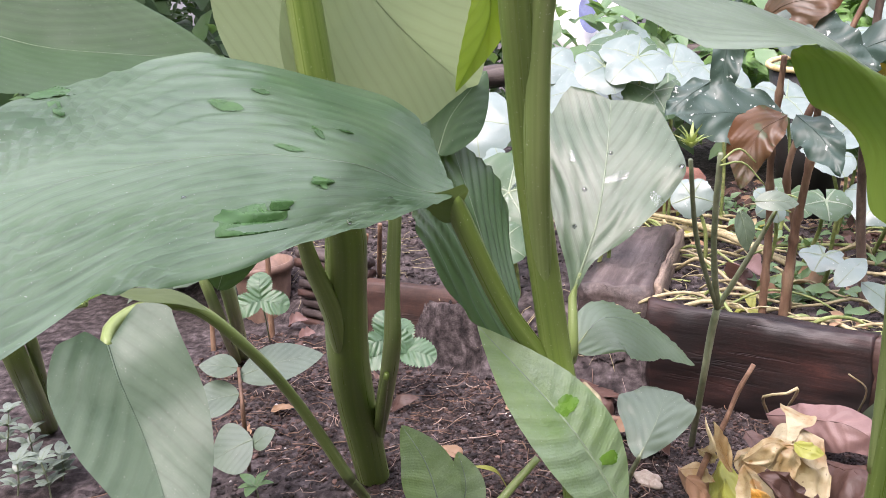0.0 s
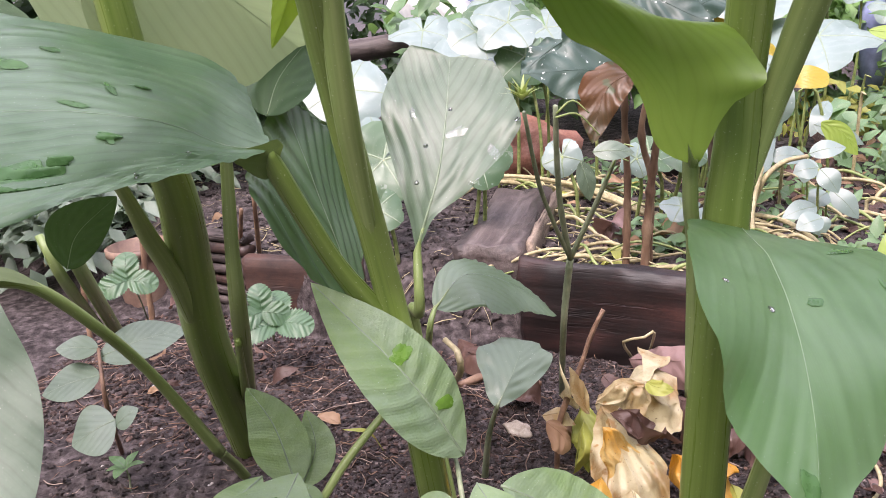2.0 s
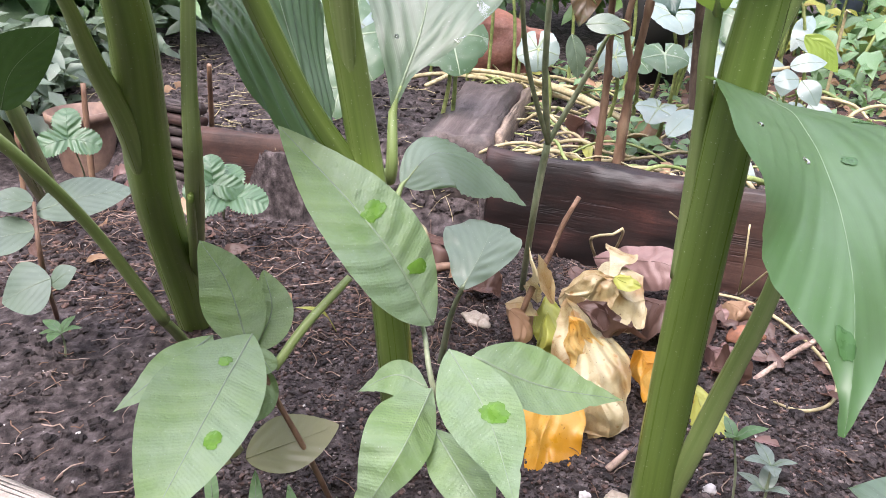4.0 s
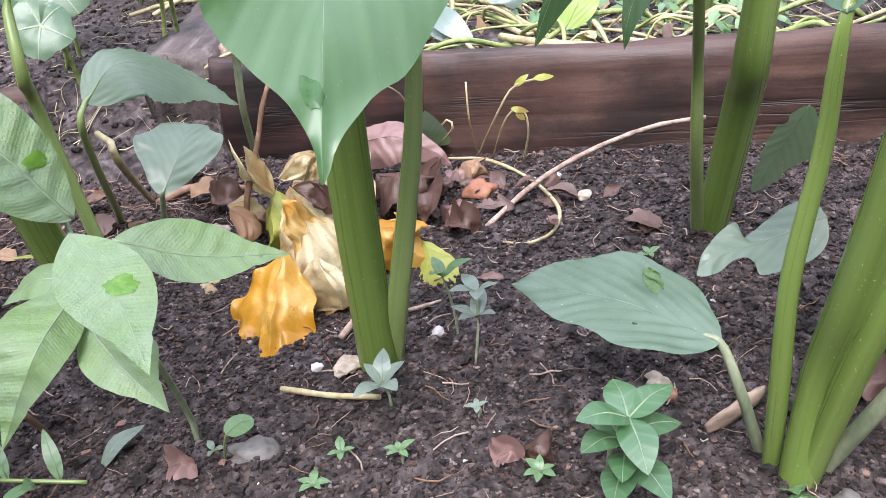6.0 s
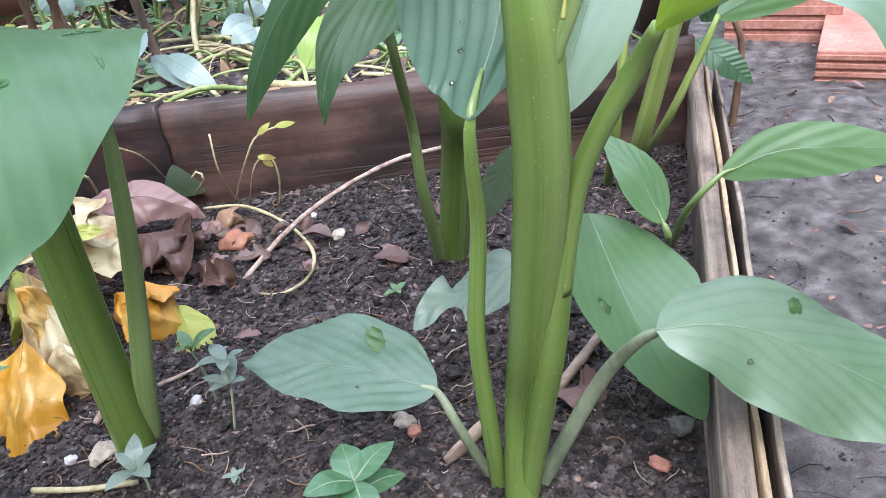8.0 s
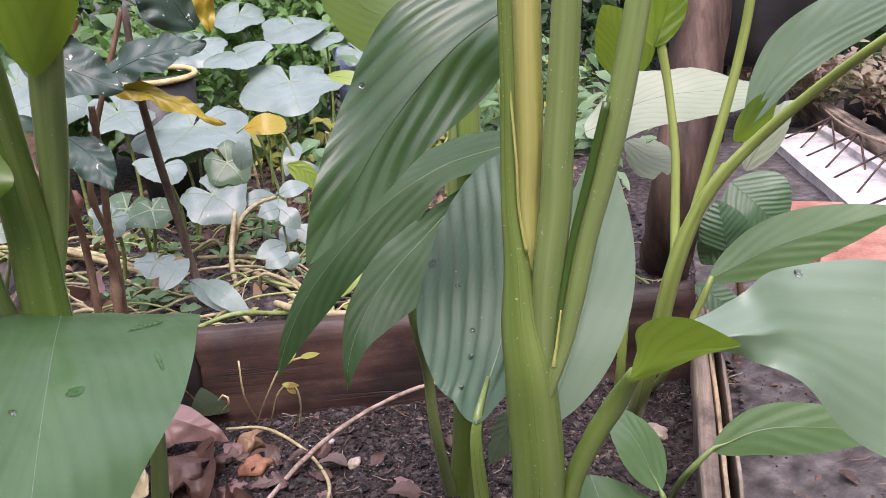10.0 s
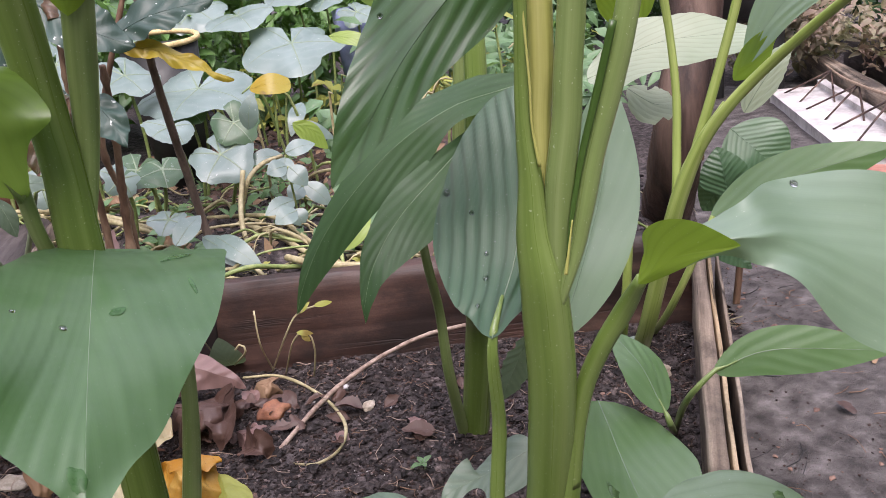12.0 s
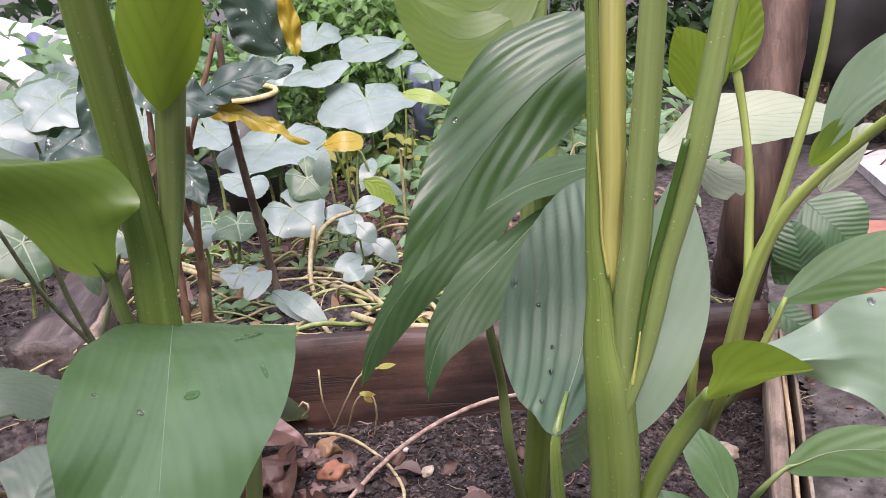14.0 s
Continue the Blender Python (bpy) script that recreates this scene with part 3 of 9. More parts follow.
def tube(points, radii, n=16, sides=10, rough=0.0, ridge=0.0, ridges=5, flat=1.0, seed=0.0, cap=True):
    """A tapered, slightly uneven round stem along a smooth line."""
    line, rads, long = spline(points, n, list(radii))
    bm, rings = bmesh.new(), []
    uvl = bm.loops.layers.uv.new("UVMap")
    girth = 2 * math.pi * max(rads)
    side = None
    for i, p in enumerate(line):
        tan = (line[min(i + 1, n)] - line[max(i - 1, 0)]).normalized()
        if side is None:
            side = tan.cross(Vector((0.3, 1, 0.2))).normalized()
        side = (side - tan * side.dot(tan)).normalized()
        up = tan.cross(side)
        ring = []
        for k in range(sides):
            a = 2 * math.pi * k / sides - math.pi / 2
            r = rads[i] * (1 + ridge * math.cos(ridges * a + seed))
            r *= 1 + rough * noise.noise(Vector((p.x * 40 + k, p.y * 40 + seed, p.z * 40)))
            ring.append(bm.verts.new(p + side * math.cos(a) * r + up * math.sin(a) * r * flat))
        rings.append(ring)
    for i, (a, b) in enumerate(zip(rings, rings[1:])):
        for k in range(sides):
            f = bm.faces.new((a[k], a[(k + 1) % sides], b[(k + 1) % sides], b[k]))
            for loop, (p, q) in zip(f.loops, ((k, i), (k + 1, i), (k + 1, i + 1), (k, i + 1))):
                loop[uvl].uv = (girth * p / sides + seed, long * q / n)
    if cap:
        bm.faces.new(rings[0][::-1])
        bm.faces.new(rings[-1])
    return bm


PROFILES = {
    "turmeric": lambda s: (math.sin(math.pi * s ** 0.85) ** 0.75) * (1 - 0.18 * s ** 3),
    "blunt": lambda s: math.sin(math.pi * min(1, s * 0.86 + 0.0) ** 0.95) ** 0.7 if s < 0.999 else 0.25,
    "drip": lambda s: (math.sin(math.pi * min(s / 0.88, 1) ** 0.9) ** 0.9 if s < 0.80 else 0.0) if s < 0.80 else max(0.0, 0.37 * ((1 - s) / 0.2) ** 1.1),
    "heart": lambda s: (min(1, s / 0.12) ** 0.5) * (1 - s) ** 0.55 * 1.05 + 0.02,
    "long": lambda s: math.sin(math.pi * s ** 0.8) ** 0.9,
    "round": lambda s: math.sqrt(max(0.0, 1 - (2 * s - 1) ** 2)),
}


def leaf(parent, pts, l, r, mat, prof="turmeric", pleat=0.0012, spacing=0.016, slant=1.6, wave=0.0, waves=3.0, cup=0.0, holes=(), nibble=0.0,
         name="leaf", label="", n=(40, 11), rib=0.0005, rib_mat=None, seed=0.0, crumple=0.0, at=0.5, stalk=None, stalk_r=0.003, teeth=0, edges=(), cf=38.0, butt=False, fold=None):
    """A leaf blade along a smooth midrib line through pts. l and r: places of its two edges where the midrib is a share `at` along.
    pleat: depth of the folds along the side veins. holes: (share along, -1 to 1 across, radius in metres)."""
    N, W = n
    line, _, length = spline(pts, N)
    f = PROFILES[prof]
    im = round(at * N)
    tans = [(line[min(i + 1, N)] - line[max(i - 1, 0)]).normalized() for i in range(N + 1)]
    mid_t, mid = tans[im], line[im]
    offs = []
    for e in (l, r):
        o = Vector(e) - mid
        offs.append(o - mid_t * o.dot(mid_t))
    wm = max(f(at), 1e-3)
    # further places of the two edges: (share along, left, right)
    given = [(round(s0 * N), (Vector(a) - line[round(s0 * N)]) / max(f(s0), 1e-3), (Vector(b) - line[round(s0 * N)]) / max(f(s0), 1e-3)) for s0, a, b in edges]
    bm = bmesh.new()
    uvl = bm.loops.layers.uv.new("UVMap")
    shl = bm.loops.layers.uv.new("Share")
    rows, uvs = [], {}
    for i in range(N + 1):
        s = i / N
        q = mid_t.rotation_difference(tans[i])
        oL, oR = q @ offs[0], q @ offs[1]
        if given:
            k = min(max(sum(i >= g[0] for g in given) - 1, 0), max(len(given) - 2, 0))
            a, b = given[k], given[min(k + 1, len(given) - 1)]
            before, after = given[max(k - 1, 0)], given[min(k + 2, len(given) - 1)]
            gap = max(b[0] - a[0], 1)
            h = min(1.0, max(0.0, (i - a[0]) / gap))
            both = []
            for c in (1, 2):
                ta = (b[c] - before[c]) * (gap / max(b[0] - before[0], 1))
                tb = (after[c] - a[c]) * (gap / max(after[0] - a[0], 1))
                both.append(((2 * h ** 3 - 3 * h * h + 1) * a[c] + (h ** 3 - 2 * h * h + h) * ta + (3 * h * h - 2 * h ** 3) * b[c] + (h ** 3 - h * h) * tb) * wm)
            oL, oR = both
        nrm = (oR - oL).cross(tans[i]).normalized()
        row = []
        for j in range(2 * W + 1):
            u = (j - W) / W
            o = oL if u < 0 else oR
            a = abs(u)
            w = f(s) / wm
            if nibble:
                w *= 1 - nibble * max(0.0, noise.noise(Vector((s * 7 + seed, (0 if u < 0 else 9.3), seed)))) * 1.6
            if teeth:
                w *= 1 + 0.16 * (abs((s * teeth) % 1 - 0.5) * 2 - 0.5) * (a > 0.9)
            v = a * o.length * w
            p = line[i] + o * (a * w)
            fade = min(1.0, a * 3) * min(1.0, s * 8, (1 - s) * 8)
            d = pleat * math.sin(2 * math.pi * (s * length - slant * v) / spacing + 1.6 * noise.noise(Vector((v * 30 + (5 if u < 0 else 0), s * 3, seed)))) * fade * (0.65 + 0.7 * noise.noise(Vector((v * 45 + (3 if u < 0 else 0), s * 2.0, seed + 4))))
            d += wave * a * a * math.sin(2 * math.pi * waves * s + seed + (1.3 if u < 0 else 0.0)) * min(1, s * 5)
            d += cup * (1 - math.cos(a * 1.5)) * o.length * w * 1.5
            if crumple:
                c = Vector((p.x, p.y, p.z)) * cf + Vector((seed, seed, 0))
                p = p + Vector((noise.noise(c), noise.noise(c + Vector((7, 1, 3))), noise.noise(c + Vector((2, 8, 5))))) * crumple
                p = p + nrm * crumple * 0.5 * noise.noise(c * 2.7)
            else:
                d += 0.0016 * noise.noise(Vector((p.x * 22 + seed, p.y * 22, p.z * 22)))
            vert = bm.verts.new(p + nrm * d)
            uvs[vert] = (math.copysign(v, u), s * length, s, u)
            row.append(vert)
        rows.append(row)
    for a, b in zip(rows, rows[1:]):
        for j in range(2 * W):
            quad = (a[j], a[j + 1], b[j + 1], b[j])
            if holes:
                sc, uc = sum(uvs[v][1] for v in quad) / 4, sum(uvs[v][0] for v in quad) / 4
                gone = False
                for hs, hu, hr in holes:
                    d = math.hypot(sc - hs * length, uc - hu * (offs[0] if hu < 0 else offs[1]).length)
                    gone |= d < hr * (1 + 0.5 * noise.noise(Vector((sc * 150, uc * 150, seed))))
                if gone:
                    continue
            face = bm.faces.new(quad)
            for loop in face.loops:
                loop[uvl].uv = uvs[loop.vert][:2]
                loop[shl].uv = (abs(uvs[loop.vert][3]), uvs[loop.vert][2])
    middle = [row[W].co.copy() for row in rows]
    bmesh.ops.delete(bm, geom=[v for v in bm.verts if not v.link_faces], context='VERTS')
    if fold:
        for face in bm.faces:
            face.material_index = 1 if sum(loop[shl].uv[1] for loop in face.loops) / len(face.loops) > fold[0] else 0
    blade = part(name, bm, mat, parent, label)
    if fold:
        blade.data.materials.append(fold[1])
    if rib:
        part("midrib", tube(middle[::2], [rib * (1 - 0.85 * 2 * k / N) for k in range(len(middle[::2]))], N // 2, 6), RIBS.get(mat.name, mat), blade)
    if stalk and butt:
        part("petiole", tube([*stalk, line[0]], [stalk_r * 1.25] + [stalk_r] * (len(stalk) - 1) + [stalk_r * 0.6], 32, 10), rib_mat or STEM_PALE, blade)
    elif stalk:
        part("petiole", tube([*stalk, line[0], line[2], line[6]], [stalk_r * 1.25] + [stalk_r] * (len(stalk) - 1) + [stalk_r * 0.7, stalk_r * 0.28, rib], 32, 10), rib_mat or STEM_PALE, blade)
    return blade


def lump(radius, seed, squash=(1, 1, 1), rough=0.35, sub=2):
    bm = bmesh.new()
    bmesh.ops.create_icosphere(bm, subdivisions=sub, radius=radius)
    for v in bm.verts:
        k = v.co.normalized() * 1.7 + Vector((seed * 3.1, seed, -seed))
        v.co *= 1 + rough * noise.noise(k) + 0.4 * rough * noise.noise(k * 2.9)
        v.co = Vector((v.co.x * squash[0], v.co.y * squash[1], v.co.z * squash[2]))
    return bm


def plank(a, b, low, high, thick, mat, name="board", parent=None, seed=0.0, rough=0.003, cells=(60, 6, 4), sag=0.0, ragged=0.0, lean=0.0, back=(0, 0)):
    """A sawn board on edge between a and b (ground plan): its front face runs through a and b, its thickness lies behind."""
    a, b = Vector((*a, 0)), Vector((*b, 0))
    run = (b - a)
    length = run.length
    ex = run.normalized()
    ey = Vector((-ex.y, ex.x, 0))
    bm = bmesh.new()
    nx, nz, ny = cells
    grid = {}

    def corner(i, j, k):
        key = (i, j, k)
        if key not in grid:
            x, y, z = length * i / nx, thick * j / ny, low + (high - low) * k / nz
            top = k / nz
            z += sag * math.sin(math.pi * i / nx) * top
            c = Vector((x * 9, y * 30, z * 45 + seed))
            y += rough * noise.noise(c) * 1.2 + rough * 0.7 * noise.noise(c * Vector((2.2, 3, 3.5)))
            z += rough * 1.3 * noise.noise(c + Vector((5, 5, 5))) * top + rough * noise.noise(c * 4) * top
            if ragged and i in (0, nx):
                x += ragged * noise.noise(Vector((j * 1.7, k * 1.3, seed + i)))
            edge = (j in (0, ny)) and (k in (0, nz))
            if edge:
                y += (0.0018 if j == 0 else -0.0018)
                z += -0.0018 if k else 0.0018
            y += lean * (z - low)
            w = a + ex * x + ey * y
            grid[key] = bm.verts.new((w.x, w.y, z))
        return grid[key]

    for i in range(nx):
        for k in range(nz):
            bm.faces.new((corner(i, 0, k), corner(i + 1, 0, k), corner(i + 1, 0, k + 1), corner(i, 0, k + 1)))
            bm.faces.new((corner(i, ny, k + 1), corner(i + 1, ny, k + 1), corner(i + 1, ny, k), corner(i, ny, k)))
        for j in range(ny):
            bm.faces.new((corner(i, j, nz), corner(i + 1, j, nz), corner(i + 1, j + 1, nz), corner(i, j + 1, nz)))
            bm.faces.new((corner(i, j + 1, 0), corner(i + 1, j + 1, 0), corner(i + 1, j, 0), corner(i, j, 0)))
    for j in range(ny):
        for k in range(nz):
            bm.faces.new((corner(0, j, k + 1), corner(0, j + 1, k + 1), corner(0, j + 1, k), corner(0, j, k)))
            bm.faces.new((corner(nx, j, k), corner(nx, j + 1, k), corner(nx, j + 1, k + 1), corner(nx, j, k + 1)))
    ob = part(name, bm, mat, parent)
    # grain runs along the board
    rot = Matrix(((ex.x, ey.x, 0), (ex.y, ey.y, 0), (0, 0, 1))).to_4x4()
    m = Matrix.Translation(a) @ rot
    ob.data.transform(m.inverted())
    ob.matrix_world = m
    return ob


# ---- ground ----
BACK = [(2.6, 0.145), (1.19, 0.878), (0.31, 1.335), (0.12, 1.36), (-0.03, 1.44), (-0.40, 1.70), (-2.5, 3.2)]
SIDE_A, SIDE_B = Vector((0.673, 0.327)), Vector((1.175, 0.866))
FRONT_A, FRONT_B = Vector((-0.62, 0.907)), Vector((0.671, 0.331))


def beyond(x, y, a, b):
    """Metres by which (x, y) lies to the left of the line from a to b."""
    dx, dy = b[0] - a[0], b[1] - a[1]
    return (dx * (y - a[1]) - dy * (x - a[0])) / math.hypot(dx, dy)


def back_y(x):
    for (x1, y1), (x0, y0) in zip(BACK, BACK[1:]):
        if x >= x0:
            return y0 + (y1 - y0) * (x - x0) / (x1 - x0)
    return 3.2


def step(v, w=0.012):
    return min(1.0, max(0.0, v / w + 0.5))


def level(x, y):
    """The height of the soil: the bed at 0, a raised bed behind its back board, the lower path round its other sides."""
    # where no board holds it back the soil rises in a slope
    held = x > 0.30 or -0.19 < x < 0.04
    behind = step((y - back_y(x) - (0.02 if held else 0.07)) * 0.85, 0.012 if held else 0.15)
    right = step(beyond(x, y, SIDE_B, SIDE_A) - 0.017)
    front = step(beyond(x, y, FRONT_B, FRONT_A) - 0.017)
    if x > 1.19:
        behind = step(beyond(x, y, (1.19, 0.878), (1.9, 1.9)) - 0.02)
    low = max(right, front)
    z = 0.11 * behind + (1 - behind) * (-0.045 * low)
    c = Vector((x, y, 0))
    lumps = 0.010 * noise.noise(c * 9) + 0.007 * noise.noise(c * 23) + 0.0045 * noise.noise(c * 55) + 0.003 * noise.noise(c * 120) + 0.0018 * noise.noise(c * 240)
    return z + lumps * (1 - 0.75 * low * (1 - behind))


def ground():
    def axis(mid, near, far, step_near, grow):
        out, s, d = [0.0], step_near, 0.0
        while d < far:
            if d > near:
                s *= grow
            d += s
            out.append(d)
        return [mid - v for v in out[:0:-1]] + [mid + v for v in out]
    xs, ys = axis(0.45, 0.85, 60, 0.0045, 1.045), axis(0.85, 0.62, 60, 0.0045, 1.045)
    verts = [(x, y, level(x, y) if abs(x) < 6 and abs(y) < 6 else 0.0) for y in ys for x in xs]
    nx = len(xs)
    faces = [(j * nx + i, j * nx + i + 1, (j + 1) * nx + i + 1, (j + 1) * nx + i) for j in range(len(ys) - 1) for i in range(nx - 1)]
    me = bpy.data.meshes.new("ground")
    me.from_pydata(verts, [], faces)
    return tagged(part("ground", me, SOIL), "dark damp crumbly garden soil in beds and a path", "soil", kind="structure")


ground()


def path_sheet():
    """Trodden grey mud along the bed, lying on the ground."""
    xs = np.concatenate([np.arange(-3.2, 0.55, 0.05), np.arange(0.55, 1.7, 0.009), np.arange(1.7, 3.6, 0.05)])
    ys = np.concatenate([np.arange(-3.2, 0.15, 0.05), np.arange(0.15, 1.3, 0.009), np.arange(1.3, 2.6, 0.05)])
    index, verts, faces = {}, [], []
    for j, y in enumerate(ys):
        for i, x in enumerate(xs):
            wob = 0.03 * noise.noise(Vector((x * 5, y * 5, 2)))
            beside = beyond(x, y, SIDE_B, SIDE_A) > -0.045 and y < 1.9 * x and (x < 1.19 or beyond(x, y, (1.19, 0.83), (1.95, 1.9)) < -0.02 + wob)
            before = beyond(x, y, FRONT_B, FRONT_A) > -0.045
            if (beside or before) and math.hypot(x - 0.3, y - 0.3) < 3.2 + 4 * wob:
                c = Vector((x, y, 3.0))
                index[i, j] = len(verts)
                verts.append((x, y, -0.045 + 0.011 + 0.006 * noise.noise(c * 4) + 0.003 * noise.noise(c * 17) + 0.0022 * noise.noise(c * 41) + 0.0012 * noise.noise(c * 95)))
    for (i, j) in index:
        q = [(i, j), (i + 1, j), (i + 1, j + 1), (i, j + 1)]
        if all(k in index for k in q):
            faces.append([index[k] for k in q])
    me = bpy.data.meshes.new("path")
    me.from_pydata(verts, [], faces)
    return tagged(part("path", me, MUD), "trodden damp grey mud path round the bed", "path", kind="structure")


path_sheet()


def board(name, label, *args, **kw):
    return tagged(plank(*args, name=name, **kw), label, "board")


board("bed_board", "wet reddish-brown wooden board holding back the raised bed", (0.555, 1.2075), (1.195, 0.876), -0.03, 0.14, 0.028, WOOD_BROWN, seed=2.0, sag=-0.004)
board("bed_board", "charred dark red wooden board with a broken end", (0.305, 1.338), (0.572, 1.190), -0.03, 0.147, 0.028, WOOD_CHAR, seed=5.0, ragged=0.012, rough=0.005)
board("edging_board", "cracked grey weathered board along the path", (1.205, 0.898), (0.655, 0.308), -0.05, 0.10, 0.020, WOOD_GREY, seed=7.0, rough=0.0012)
board("edging_board", "thin split grey slat beside the edging board", (1.2195, 0.885), (0.6695, 0.295), -0.05, 0.094, 0.0080, WOOD_RAW, seed=9.0, rough=0.0012)
board("edging_board", "splintered outer slat of weathered edging", (1.2290, 0.876), (0.6790, 0.286), -0.05, 0.090, 0.0075, WOOD_GREY, seed=11.0, rough=0.0012)
board("edging_board", "grey weathered board along the front of the bed", (0.648, 0.341), (-0.62, 0.907), -0.05, 0.10, 0.025, WOOD_PALE, seed=13.0, rough=0.0018, cells=(110, 6, 4))

# ---- turmeric plants ----
def turmeric(at, label):
    return thing("turmeric_plant", label, "plant", at, "turmeric plants in the bed")


def stem(plant, pts, radii, mat=None, name="pseudostem", ridge=0.06, ridges=3, seed=0.0, label="", n=30):
    return part(name, tube(pts, radii, n, 18, 0.03, ridge, ridges, 0.85, seed), mat or STEM, plant, label)


# left plant: thick stem with a side sheath
plant = turmeric((-0.074, 1.100, 0.000), "turmeric plant with a thick ridged green stem and broad leaves")
stem(plant, [(-0.074, 1.100, -0.020), (-0.049, 0.970, 0.169), (-0.031, 0.905, 0.249), (-0.014, 0.860, 0.312), (0.004, 0.815, 0.366), (0.018, 0.775, 0.411), (0.028, 0.720, 0.500), (0.027, 0.693, 0.637)], [0.0225, 0.0235, 0.0225, 0.0205, 0.0190, 0.0175, 0.0140, 0.012], seed=1.0, ridge=0.05, n=40)
stem(plant, [(-0.012, 0.725, 0.450), (-0.010, 0.750, 0.414), (-0.017, 0.790, 0.371), (-0.019, 0.830, 0.324), (-0.028, 0.872, 0.274), (-0.040, 0.925, 0.215)], [0.005, 0.0056, 0.0085, 0.0105, 0.0095, 0.006], STEM_PALE, "leaf_sheath", seed=2.0)
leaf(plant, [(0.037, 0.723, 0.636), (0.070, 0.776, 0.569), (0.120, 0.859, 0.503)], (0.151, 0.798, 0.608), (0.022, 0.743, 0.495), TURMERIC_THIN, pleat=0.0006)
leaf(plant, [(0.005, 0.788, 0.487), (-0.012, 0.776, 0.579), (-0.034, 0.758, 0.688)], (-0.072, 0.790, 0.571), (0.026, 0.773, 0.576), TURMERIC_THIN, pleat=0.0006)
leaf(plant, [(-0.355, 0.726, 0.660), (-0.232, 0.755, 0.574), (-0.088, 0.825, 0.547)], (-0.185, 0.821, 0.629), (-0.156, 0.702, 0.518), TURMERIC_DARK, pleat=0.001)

# thin young shoot beside it
plant = turmeric((-0.082, 1.141, 0.000), "slender young turmeric shoot with one narrow petiole")
stem(plant, [(-0.089, 1.167, -0.010), (0.030, 0.840, 0.267), (0.047, 0.800, 0.344), (0.058, 0.787, 0.411), (0.066, 0.777, 0.454)], [0.009, 0.0085, 0.0065, 0.0055, 0.005], STEM_PALE, "petiole", seed=3.0)
stem(plant, [(-0.094, 1.168, -0.010), (-0.074, 1.115, 0.020), (0.025, 0.841, 0.252)], [0.010, 0.0095, 0.003], STEM, "leaf_sheath", seed=3.5)

# middle plant
plant = turmeric((0.194, 0.833, 0.000), "tall turmeric plant with ribbed leaves and an upright stem")
stem(plant, [(0.196, 0.854, -0.020), (0.201, 0.726, 0.184), (0.185, 0.738, 0.316), (0.175, 0.680, 0.465), (0.174, 0.631, 0.550), (0.174, 0.607, 0.600), (0.174, 0.589, 0.652)], [0.0165, 0.0135, 0.0114, 0.0104, 0.0100, 0.0096, 0.009], seed=4.0)
stem(plant, [(0.179, 0.737, 0.308), (0.179, 0.721, 0.367), (0.180, 0.669, 0.466), (0.186, 0.630, 0.549), (0.197, 0.604, 0.593)], [0.002, 0.006, 0.0085, 0.0075, 0.0065], STEM_PALE, "leaf_sheath", seed=5.0)
broad_leaf = leaf(plant, [(0.124, 0.676, 0.451), (0.106, 0.649, 0.460), (0.089, 0.622, 0.476), (0.074, 0.593, 0.488), (0.045, 0.568, 0.497), (0.012, 0.538, 0.501), (-0.025, 0.499, 0.499), (-0.062, 0.456, 0.489)],
     (0.011, 0.623, 0.551), (0.014, 0.554, 0.441), TURMERIC, "heart", pleat=0.0024, spacing=0.046, slant=4.5, wave=0.002, cup=0.03, rib=0.0003, n=(72, 20),
     edges=[(0.04, (0.119, 0.695, 0.460), (0.122, 0.650, 0.453)), (0.11, (0.107, 0.721, 0.484), (0.113, 0.603, 0.458)), (0.20, (0.086, 0.725, 0.509), (0.093, 0.557, 0.459)), (0.31, (0.049, 0.699, 0.531), (0.067, 0.510, 0.460)), (0.46, (-0.003, 0.666, 0.550), (0.030, 0.471, 0.460)), (0.64, (-0.063, 0.635, 0.553), (0.004, 0.441, 0.458)), (0.82, (-0.093, 0.541, 0.532), (-0.017, 0.398, 0.449))],
     stalk=[(0.174, 0.738, 0.307), (0.149, 0.714, 0.361), (0.126, 0.685, 0.434)], stalk_r=0.0075, butt=True, rib_mat=STEM, label="broad leaf with parallel veins and rain water on it")
leaf(plant, [(0.107, 0.646, 0.454), (0.122, 0.668, 0.448), (0.134, 0.680, 0.452)], (0.121, 0.664, 0.455), (0.117, 0.676, 0.436), TURMERIC_UNDER, "long", pleat=0.0, rib=0.0, name="leaf_base", label="curled pale underside of the leaf's base",
     edges=[(0.25, (0.113, 0.655, 0.455), (0.110, 0.660, 0.444)), (0.6, (0.124, 0.667, 0.456), (0.119, 0.680, 0.430)), (0.85, (0.132, 0.676, 0.457), (0.127, 0.682, 0.438))])
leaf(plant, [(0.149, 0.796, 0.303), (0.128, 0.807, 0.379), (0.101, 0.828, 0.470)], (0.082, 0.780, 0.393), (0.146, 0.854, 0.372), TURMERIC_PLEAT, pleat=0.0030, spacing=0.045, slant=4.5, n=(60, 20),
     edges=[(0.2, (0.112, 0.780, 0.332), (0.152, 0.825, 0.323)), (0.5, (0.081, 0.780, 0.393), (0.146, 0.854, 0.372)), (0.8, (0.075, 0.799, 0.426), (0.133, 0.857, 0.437))])
